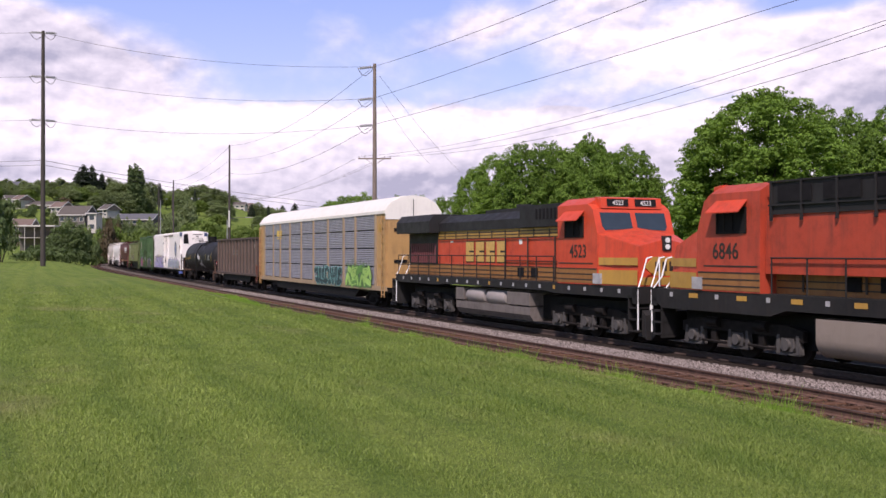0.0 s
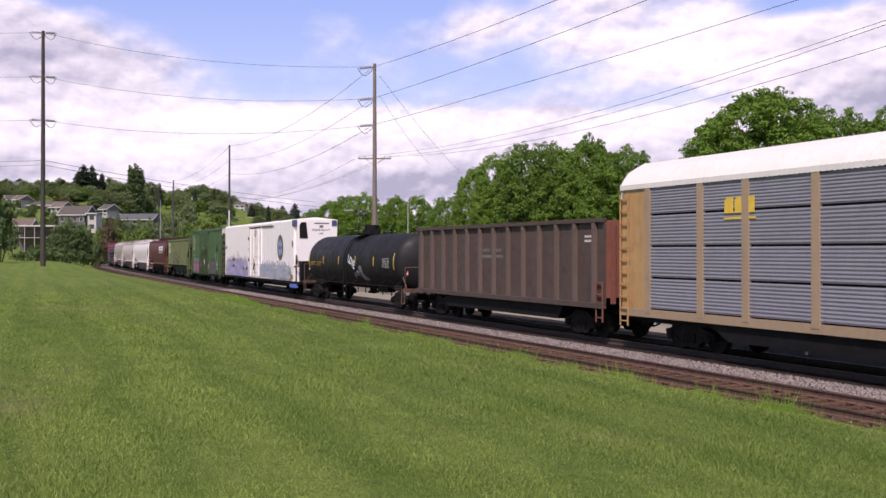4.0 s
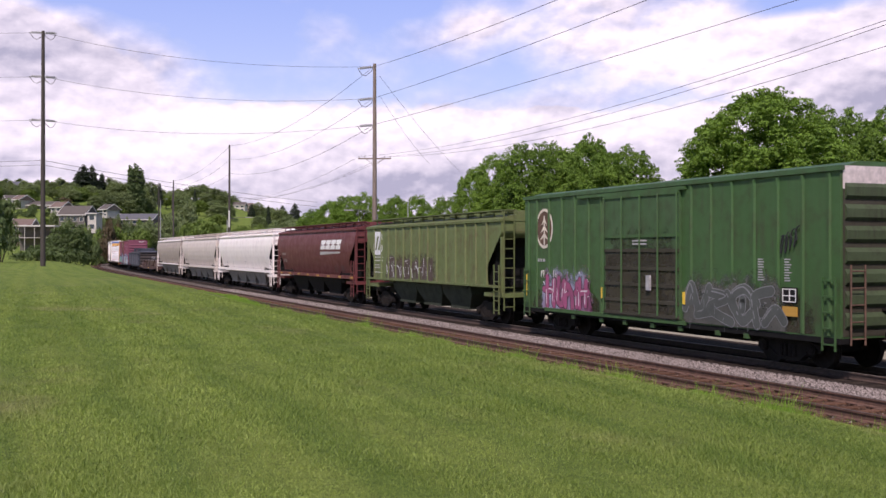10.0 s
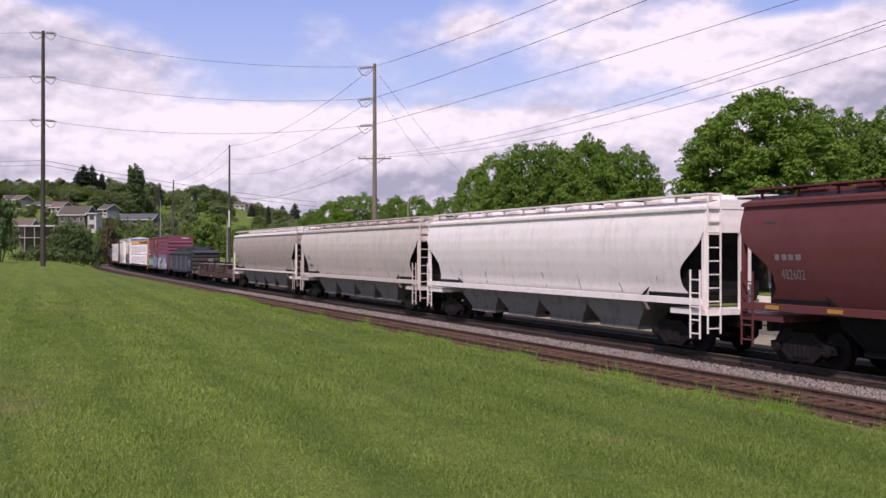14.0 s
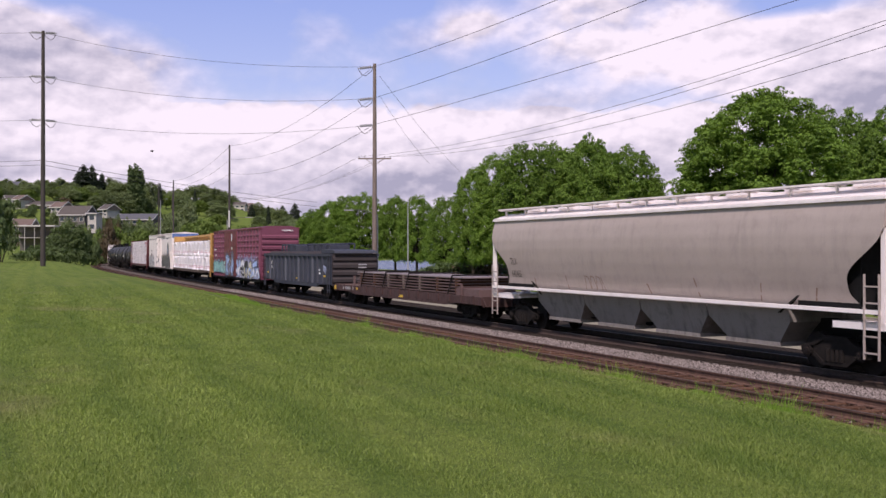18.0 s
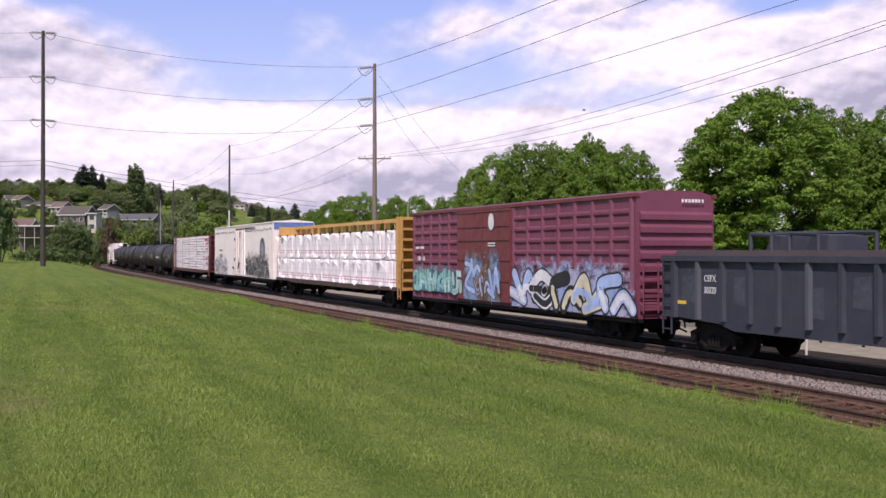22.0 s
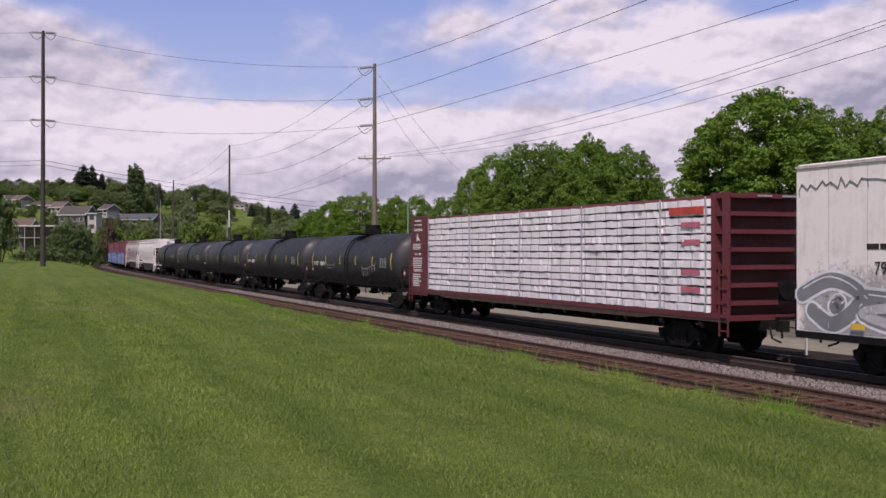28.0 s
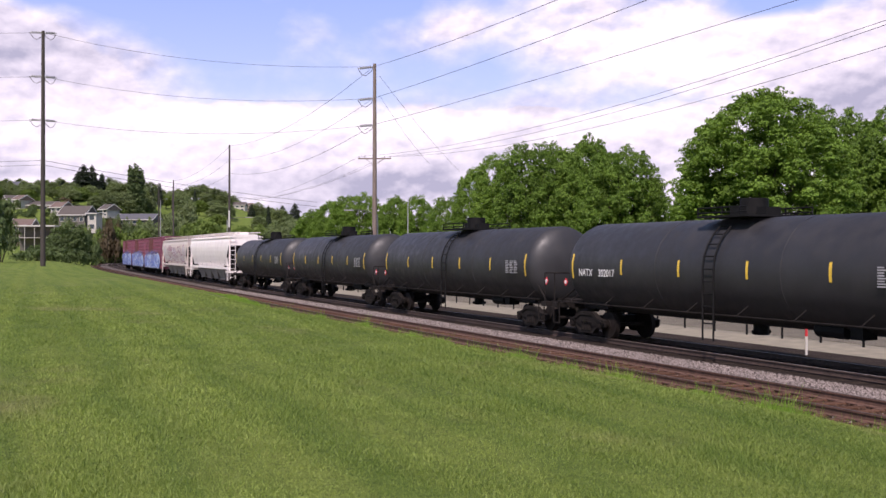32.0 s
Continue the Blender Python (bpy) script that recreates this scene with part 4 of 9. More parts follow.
# ---- locomotives ----
def loco_truck(car, x, sense):
    b = Build()
    b.box(-2.1, 2.1, -0.9, 0.9, 0.55, 0.85)
    t = part("truck", b, M_BLACK, car, "", Matrix.Translation((x, 0, 0)))
    for sy in (-1, 1):
        f = Build()
        f.prism([(-2.5, 0.62), (-2.5, 0.9), (-1.9, 1.02), (1.9, 1.02), (2.5, 0.9), (2.5, 0.62), (1.3, 0.72), (-1.3, 0.72)], -0.08, 0.08, "y")
        for wx in (-1.95, 0, 1.95):
            pd = Build().prism([(wx - 0.20, 0.36), (wx + 0.20, 0.36), (wx + 0.25, 0.46), (wx + 0.22, 0.70), (wx - 0.22, 0.70), (wx - 0.25, 0.46)], -0.11, 0.08, "y")
            pd.cyl((wx, -0.2, 0.53), (wx, 0.1, 0.53), 0.15, 12)
            pd.box(wx - 0.44, wx + 0.44, -0.08, 0.04, 0.27, 0.34)
            pd.prism([(wx + 0.30, 0.30), (wx + 0.46, 0.30), (wx + 0.40, 0.78), (wx + 0.30, 0.78)], -0.09, 0.05, "y")
            pd.prism([(wx - 0.30, 0.30), (wx - 0.46, 0.30), (wx - 0.40, 0.78), (wx - 0.30, 0.78)], -0.09, 0.05, "y")
            part("journal_box", pd, M_TRUCKDUST, t, "dusty grey journal box", pose(0, 1.05 * sy, 0, 0, 0, 0 if sy < 0 else 180))
        for wx in (-1.0, 1.0):
            f.cyl((wx - 0.25, -0.12, 0.95), (wx + 0.25, -0.12, 0.95), 0.14, 10)
            f.tube([(wx - 0.5, -0.14, 0.42), (wx + 0.55, -0.14, 0.40)], 0.04)
            f.box(wx - 0.1, wx + 0.1, -0.14, 0.0, 0.35, 0.7)
        part("side_frame", f, M_STEEL, t, "grimy cast side frame", pose(0, 1.05 * sy, 0, 0, 0, 0 if sy < 0 else 180))
    for wx in (-1.95, 0, 1.95):
        w = Build()
        for y in (-0.72, 0.72):
            w.cyl((0, y - 0.07, 0), (0, y + 0.07, 0), 0.53, 22)
        w.cyl((0, -1.0, 0), (0, 1.0, 0), 0.09, 8)
        WHEELS.append((part("wheelset", w, M_WHEEL, t, "", Matrix.Translation((wx, 0, 0.53))), wx, 0.53, sense))


def locomotive(number, dark_cab_side):
    car = thing("locomotive", f"orange and black diesel locomotive {number} with ochre stripes", "locomotive", "locomotives of the train")
    # frame and walkway
    low, mid_ = (1.25, 1.42) if dark_cab_side else (1.46, 1.52)
    b = Build().prism([(-10.5, 1.5), (-10.5, 1.82), (10.45, 1.82), (10.45, 1.5), (9.9, low), (5.2, low), (4.6, mid_), (-4.6, mid_), (-5.2, low), (-9.9, low)], -1.5, 1.5, "y")
    part("underframe", b, M_SILL, car)
    plates = [Build().box(-w_, w_, 0, 0.012, 1.60, 1.73).mesh("reflector", mm) for w_, mm in ((0.07, M_INSUL), (0.20 if dark_cab_side else 0.07, M_STRIPE))]
    for i in range(-9, 10):
        for y in (-1.512, 1.5):
            part("reflector", plates[i % 2 == 0 if dark_cab_side else i % 5 == 0], None, car, "", Matrix.Translation((i * 1.05, y, 0)))
    # long hood: ochre band, orange, ochre, black roof
    hw = 0.98
    stripe = M_STRIPEDIRTY
    part("hood_lower_band", Build().box(-9.9, 5.55, -hw, hw, 1.82, 2.36), stripe, car, "ochre band with dark lines")
    part("hood_body", Build().box(-6.4, 5.55, -hw - 0.003, hw + 0.003, 2.36, 3.45), M_ORANGEDULL if dark_cab_side else M_ORANGE, car)
    part("hood_upper_band", Build().box(-6.4, 5.55, -hw, hw, 3.45, 3.82), M_STRIPE, car, "ochre upper stripe")
    part("hood_roof", Build().prism([(-hw - 0.05, 3.82), (hw + 0.05, 3.82), (hw + 0.05, 4.2), (0.6, 4.52), (-0.6, 4.52), (-hw - 0.05, 4.2)], -6.4, 5.55), M_LOCOBLACK, car)
    for y0, y1 in ((-hw - 0.012, -hw), (hw, hw + 0.012)):
        for z in (1.98, 2.16, 2.345, 3.475, 3.60, 3.72):
            part("pinstripe", Build().box(-9.9 if z < 3 else -6.4, 5.5, y0, y1, z - 0.018, z + 0.018), M_DARKLET, car)
        for x in (-5.1, -3.2, -1.4):
            part("door_seam", Build().box(x - 0.012, x + 0.012, y0 + 0.004, y1 - 0.004, 2.4, 3.42), M_DARKLET, car)
        for x in (-5.6, -4.4, -3.2, -2.0, -0.8, 0.4, 1.6, 2.8, 4.0):
            part("door_latch", Build().box(x - 0.03, x + 0.03, y0 - 0.01, y1 + 0.01, 3.46, 3.78), M_DARKLET, car)
        for x in (1.5, 2.6):
            part("louvre", Build().box(x, x + 0.5, y0 - 0.02, y1 + 0.02, 1.95, 2.3), M_INTERIOR, car, "dark louvre in the ochre band")
        # long frame handrail with uprights on the hood side
        ym = (y0 + y1) / 2 * 1.05
        for x in (0.5, 2.4, 4.5):
            part("hood_rail", Build().tube([(x, ym, 1.9), (x, ym, 3.46)], 0.03), M_DARKLET, car)
        part("hood_rail", Build().tube([(0.5, ym, 2.56), (5.4, ym, 2.56)], 0.022), M_DARKLET, car)
        part("hood_rail", Build().tube([(-6.2, ym, 3.46), (5.4, ym, 3.46)], 0.022), M_DARKLET, car)
        part("white_mark", Build().box(-5.0, -4.7, y0, y1, 3.32, 3.40), M_WHITE, car)
        part("white_mark", Build().box(1.6, 1.85, y0, y1, 3.2, 3.4), M_WHITE, car)
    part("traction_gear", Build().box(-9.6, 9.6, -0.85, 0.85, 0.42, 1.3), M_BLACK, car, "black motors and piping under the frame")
    if not dark_cab_side:
        part("blower_housing", Build().box(1.9, 5.5, -1.12, 1.12, 3.84, 4.66), M_LOCOBLACK, car, "black boxy blower housing behind cab")
        for y in (-1.14, 1.12):
            for i in range(6):
                part("vent_slot", Build().box(3.2 + i * 0.28, 3.32 + i * 0.28, y, y + 0.02, 4.12, 4.5), M_INTERIOR, car)
            part("white_mark", Build().box(5.05, 5.3, y, y + 0.02, 4.05, 4.25), M_WHITE, car)
    roofgear = Build()
    roofgear.box(-2.4, 2.6, -0.5, 0.5, 4.5, 4.66)
    roofgear.cyl((0.2, 0, 4.6), (0.2, 0, 4.82), 0.35, 12)
    roofgear.box(3.2, 5.2, -0.75, 0.75, 4.35, 4.62)
    part("roof_equipment", roofgear, M_LOCOBLACK, car)
    if dark_cab_side:       # wide dynamic brake compartment behind the cab
        part("wide_hood", Build().box(0.6, 5.5, -1.38, 1.38, 2.34, 3.86), M_ORANGEDULL, car)
        part("brake_compartment", Build().box(0.2, 5.3, -1.42, 1.42, 3.86, 4.68), M_LOCOBLACK, car, "black dynamic brake compartment")
        for y in (-1.45, 1.45):
            for x in (0.3, 1.7, 2.9, 4.1, 5.2):
                part("frame_post", Build().box(x - 0.03, x + 0.03, y - 0.03, y + 0.03, 3.7, 4.72), M_LOCOBLACK, car)
            for z in (4.1, 4.7):
                part("frame_bar", Build().box(0.2, 5.3, y - 0.025, y + 0.025, z - 0.02, z + 0.02), M_LOCOBLACK, car)
            for i in range(3):
                part("intake_screen", Build().box(0.55 + i * 1.6, 1.75 + i * 1.6, y - 0.01, y + 0.01, 4.18, 4.6), M_INTERIOR, car)
    # radiator end, wide black wings
    rad = Build().prism([(-1.52, 3.78), (1.52, 3.78), (1.52, 4.3), (1.25, 4.62), (-1.25, 4.62), (-1.52, 4.3)], -10.35, -6.2)
    part("radiator_housing", rad, M_LOCOBLACK, car, "wide black radiator housing")
    part("radiator_cabin", Build().box(-9.9, -6.4, -1.02, 1.02, 2.36, 3.78), M_LOCOBLACK, car)
    bar_me = Build().box(-0.07, 0.07, -0.015, 0.015, 2.4, 3.3).mesh("grille_bar", M_GRILLE)
    for i in range(12):
        for y in (-1.035, 1.035):
            part("grille_bar", bar_me, None, car, "", Matrix.Translation((-9.53 + i * 0.26, y, 0)))
    # cab
    cx0, cx1 = 5.55, 8.1
    cab = Build()
    cab.prism([(cx0, 1.82), (cx1 + 0.1, 1.82), (cx1 + 0.1, 3.45), (cx1 - 0.22, 4.32), (cx1 - 0.5, 4.5), (cx0, 4.5)], -1.52, 1.52, "y")
    cab.prism([(-1.52, 4.5), (1.52, 4.5), (1.1, 4.74), (-1.1, 4.74)], cx0, cx1 - 0.5)
    part("cab", cab, M_ORANGEDULL if dark_cab_side else M_ORANGE, car)
    fascia = Build().prism([(cx1 - 0.62, 4.45), (cx1 - 0.2, 4.36), (cx1 - 0.25, 4.72), (cx1 - 0.6, 4.76)], -1.2, 1.2, "y")
    part("number_board_housing", fascia, M_ORANGE, car)
    for sy in (-1, 1):
        nb = Build().prism([(cx1 - 0.20, 4.44), (cx1 - 0.185, 4.44), (cx1 - 0.225, 4.68), (cx1 - 0.24, 4.68)], 0.55 * sy - 0.42, 0.55 * sy + 0.42, "y")
        part("number_board", nb, M_INTERIOR, car)
        lettering("number_board_digits", number, 0.22, M_WHITE, car, cx1 - 0.185, 0.55 * sy, 4.475, 2)
        # windscreen, on the sloping front
        def front(z):
            return cx1 + 0.1 - 0.32 * (z - 3.45) / 0.87
        ws = Build()
        y0, y1 = (0.10, 1.28)
        pts = [(y0, 3.68), (y1 - 0.1, 3.62), (y1, 3.75), (y1, 4.22), (y0, 4.22)]
        ws.put([(front(z) + 0.012, y * sy, z) for y, z in pts] + [(front(z) - 0.02, y * sy, z) for y, z in pts],
               [tuple(range(5)), tuple(range(5, 10))] + [(i, (i + 1) % 5, 5 + (i + 1) % 5, 5 + i) for i in range(5)])
        part("windscreen", ws, M_GLASS, car, "dark tinted windscreen")
        # side windows with sun shade
        win = Build().box(cx0 + 0.55, cx0 + 1.75, 1.5 * sy, 1.525 * sy, 3.42, 4.08)
        part("side_window", win, M_INTERIOR, car, "open dark side window")
        wf = Build()
        for x in (cx0 + 0.55, cx0 + 1.1, cx0 + 1.45, cx0 + 1.75):
            wf.box(x - 0.03, x + 0.03, min(1.52 * sy, 1.55 * sy), max(1.52 * sy, 1.55 * sy), 3.4, 4.1)
        for z in (3.42, 4.08):
            wf.box(cx0 + 0.55, cx0 + 1.75, min(1.52 * sy, 1.55 * sy), max(1.52 * sy, 1.55 * sy), z - 0.03, z + 0.03)
        part("window_frame", wf, M_STEEL, car)
        sh = Build().put([(cx0 + 0.5, 1.52 * sy, 4.3), (cx0 + 1.8, 1.52 * sy, 4.3), (cx0 + 1.85, 1.86 * sy, 3.98), (cx0 + 0.45, 1.86 * sy, 3.98),
                          (cx0 + 0.5, 1.52 * sy, 4.27), (cx0 + 1.8, 1.52 * sy, 4.27), (cx0 + 1.85, 1.86 * sy, 3.95), (cx0 + 0.45, 1.86 * sy, 3.95)],
                         [(0, 1, 2, 3), (7, 6, 5, 4), (0, 4, 5, 1), (1, 5, 6, 2), (2, 6, 7, 3), (3, 7, 4, 0)])
        part("sun_shade", sh, M_ORANGE, car)
        lettering("cab_number", number, 0.62, M_DARKLET, car, 6.95 * 1.0, (1.527) * sy, 2.72, sy, 0.9, "dark brown cab numerals", 0.008)
        band = Build().box(cx0, cx1 + 0.05, min(1.52 * sy, 1.53 * sy), max(1.52 * sy, 1.53 * sy), 1.86, 2.32)
        part("cab_lower_band", band, stripe, car)
        for z in (1.98, 2.16, 2.34):
            part("pinstripe", Build().box(cx0, cx1 + 0.05, min(1.53 * sy, 1.536 * sy), max(1.53 * sy, 1.536 * sy), z - 0.02, z + 0.02), M_DARKLET, car)
        part("pinstripe", Build().box(cx0 + 0.1, cx1 - 0.2, min(1.522 * sy, 1.53 * sy), max(1.522 * sy, 1.53 * sy), 2.50, 2.54), M_DARKLET, car)
        part("cab_box", Build().box(7.95, 8.4, min(1.4 * sy, 1.56 * sy), max(1.4 * sy, 1.56 * sy), 1.86, 2.2), M_INSUL, car, "pale grey box on the sill")
        # name on the hood: four gold block shapes
        for i in range(4):
            x = -3.3 + i * 1.0
            y0, y1 = (-hw - 0.03, -hw - 0.004) if sy < 0 else (hw + 0.004, hw + 0.03)
            ym = (y0 + y1) / 2
            part("emblem_shade", Build().box(x - 0.03, x + 0.80, min(ym, y0 if sy > 0 else y1), max(ym, y0 if sy > 0 else y1), 2.46, 3.36), M_DARKLET, car)
            blk = Build().box(x, x + 0.76, y0, y1, 2.50, 2.88).box(x, x + 0.76, y0, y1, 2.96, 3.33).box(x, x + 0.3, y0, y1, 2.88, 2.96)
            part("hood_emblem", blk, M_GOLD, car, "gold block shape on the hood")
        # fuel tank air reservoirs
        for x in () if dark_cab_side else (-1.6, 0.35):
            r = Build().lathe([(x - 0.88, 0.08), (x - 0.82, 0.22), (x - 0.66, 0.29), (x + 0.66, 0.29), (x + 0.82, 0.22), (x + 0.88, 0.08)], 1.20 * sy, 1.10, 18)
            part("air_reservoir", r, M_RESERVOIR, car, "dusty light grey air tank")
        # walkway railing
        rl = Build()
        y = 1.47 * sy
        rl.tube([(-10.2, y, 2.75), (5.2, y, 2.75)], 0.022)
        rl.tube([(-10.2, y, 2.3), (-6.4, y, 2.3)], 0.016)
        for x in np.arange(-10.2, 5.3, 1.28):
            rl.tube([(x, y, 1.75), (x, y, 2.75)], 0.02)
        part("walkway_railing", rl, M_LOCOBLACK, car)
        # white grab rails and steps at both ends
        for ex, d in ((10.45, 1), (-10.5, -1)):
            st = Build()
            for k in range(4):
                part("step", Build().box(ex - 0.05 - 0.45, ex + 0.03, min(1.0 * sy, 1.5 * sy), max(1.0 * sy, 1.5 * sy), 0.42 + k * 0.36, 0.46 + k * 0.36), M_SILL, car)
            st.box(ex - 0.50, ex - 0.46, min(1.0 * sy, 1.5 * sy), max(1.0 * sy, 1.5 * sy), 0.35, 1.6)
            st.box(ex - 0.5, ex + 0.02, min(0.98 * sy, 1.02 * sy), max(0.98 * sy, 1.02 * sy), 0.35, 1.6)
            part("step_well", st, M_SILL, car)
            gr2 = Build()
            for yy in (1.48, 1.02):
                gr2.tube([(ex + 0.03, yy * sy, 0.5), (ex + 0.03, yy * sy, 1.75), (ex - 0.12, (yy - 0.25) * sy, 2.15), (ex - 0.12, (yy - 0.42) * sy, 2.7), (ex - 0.12, (yy - 0.62) * sy, 2.75)], 0.024)
            part("grab_rail", gr2, M_RAILWHITE, car, "white bent grab rail")
    # nose
    n = Build()
    n.put([(cx1 + 0.1, -1.5, 1.82), (10.0, -1.15, 1.82), (10.0, 1.15, 1.82), (cx1 + 0.1, 1.5, 1.82),
           (cx1 + 0.1, -1.5, 3.5), (9.85, -1.05, 3.08), (9.85, 1.05, 3.08), (cx1 + 0.1, 1.5, 3.5), (cx1 + 0.1, 0, 3.72), (9.85, 0, 3.32)],
          [(0, 3, 2, 1), (0, 1, 5, 4), (1, 2, 6, 9, 5), (2, 3, 7, 6), (4, 5, 9, 8), (8, 9, 6, 7), (0, 4, 8, 7, 3)])
    part("nose", n, M_ORANGE, car)
    em = Build()
    em.prism([(-0.9, 2.45), (-0.55, 2.75), (0.55, 2.75), (0.9, 2.45), (0.55, 2.15), (-0.55, 2.15)], 9.94, 9.975)
    part("nose_emblem", em, M_STRIPE, car, "ochre emblem panel on the nose")
    e2 = Build()
    for i in range(4):
        e2.box(9.975, 9.985, -0.5 + i * 0.27, -0.33 + i * 0.27, 2.3, 2.6)
    part("emblem_marks", e2, M_DARKLET, car)
    nb = Build()
    for sy in (-1, 1):
        nb.put([(cx1 + 0.15, 1.5 * sy, 1.86), (9.99, 1.17 * sy, 1.86), (9.98, 1.165 * sy, 2.32), (cx1 + 0.15, 1.5 * sy, 2.32),
                (cx1 + 0.15, 1.51 * sy, 1.86), (10.0, 1.18 * sy, 1.86), (9.99, 1.175 * sy, 2.32), (cx1 + 0.15, 1.51 * sy, 2.32)],
               [(4, 5, 6, 7), (0, 1, 5, 4), (3, 2, 6, 7)])
        nb.put([(cx1 + 0.15, 1.5 * sy, 2.48), (9.96, 1.13 * sy, 2.48), (9.95, 1.12 * sy, 2.72), (cx1 + 0.15, 1.5 * sy, 2.72),
                (cx1 + 0.15, 1.515 * sy, 2.48), (9.97, 1.15 * sy, 2.48), (9.96, 1.14 * sy, 2.72), (cx1 + 0.15, 1.515 * sy, 2.72)],
               [(4, 5, 6, 7), (0, 1, 5, 4), (3, 2, 6, 7)])
    nb.box(9.99, 10.01, -1.1, 1.1, 1.86, 2.1)
    part("nose_stripes", nb, M_STRIPE, car)
    hl = Build().box(9.83, 9.93, -0.16, 0.16, 2.95, 3.42)
    part("headlight_housing", hl, M_LOCOBLACK, car)
    for z in (3.07, 3.28):
        part("headlight", Build().cyl((9.92, 0, z), (9.96, 0, z), 0.085, 12), M_WHITE, car, "round white headlight lens")
    ft = Build()
    ft.box(10.2, 10.5, -1.5, 1.5, 1.3, 1.82)
    ft.prism([(10.5, 0.35), (10.75, 0.2), (10.7, 0.95), (10.5, 1.1)], -1.35, 1.35, "y")
    for y in (-0.45, 0.45):
        ft.tube([(10.55, y, 1.0), (10.7, y, 0.7), (10.72, y * 0.7, 0.45)], 0.045)
    part("pilot_plough", ft, M_SILL, car)
    part("rear_pilot", Build().box(-10.6, -10.4, -1.4, 1.4, 0.4, 1.5), M_SILL, car)
    for yy in (-0.6, 0.6):
        for xx in (-10.35, 10.35):
            part("end_rail", Build().tube([(xx, yy, 1.8), (xx, yy, 2.75)], 0.022), M_RAILWHITE, car)
    part("end_rail", Build().tube([(-10.35, -1.3, 2.75), (-10.35, 1.3, 2.75)], 0.022), M_RAILWHITE, car)
    ta = Build().prism([(-0.8, 1.42), (-0.85, 0.86), (-1.42, 0.84), (-1.42, 0.55), (-1.25, 0.32), (1.25, 0.32), (1.42, 0.55), (1.42, 0.84), (0.85, 0.86), (0.8, 1.42)], -3.4, 3.3)
    ta.box(1.45, 3.3, -1.44, 1.44, 0.9, 1.38)
    ta.box(-3.4, -2.6, -1.44, 1.44, 0.9, 1.4)
    if dark_cab_side:       # one smooth tank with a rolled lower edge
        ta = Build().prism([(-1.46, 1.28)] + [(-1.0 - 0.46 * math.cos(radians(q)), 0.78 - 0.46 * math.sin(radians(q))) for q in range(0, 91, 15)]
                           + [(1.0 + 0.46 * math.sin(radians(q)), 0.78 - 0.46 * math.cos(radians(q))) for q in range(0, 91, 15)] + [(1.46, 1.28)], -3.6, 3.6)
    part("fuel_tank", ta, M_TANKTAN if dark_cab_side else M_TANKGREY, car, "dusty fuel tank under the frame")
    loco_truck(car, -6.9, -1 if dark_cab_side else 1)
    loco_truck(car, 6.9, -1 if dark_cab_side else 1)
    couplers(car, 10.7)
    return car


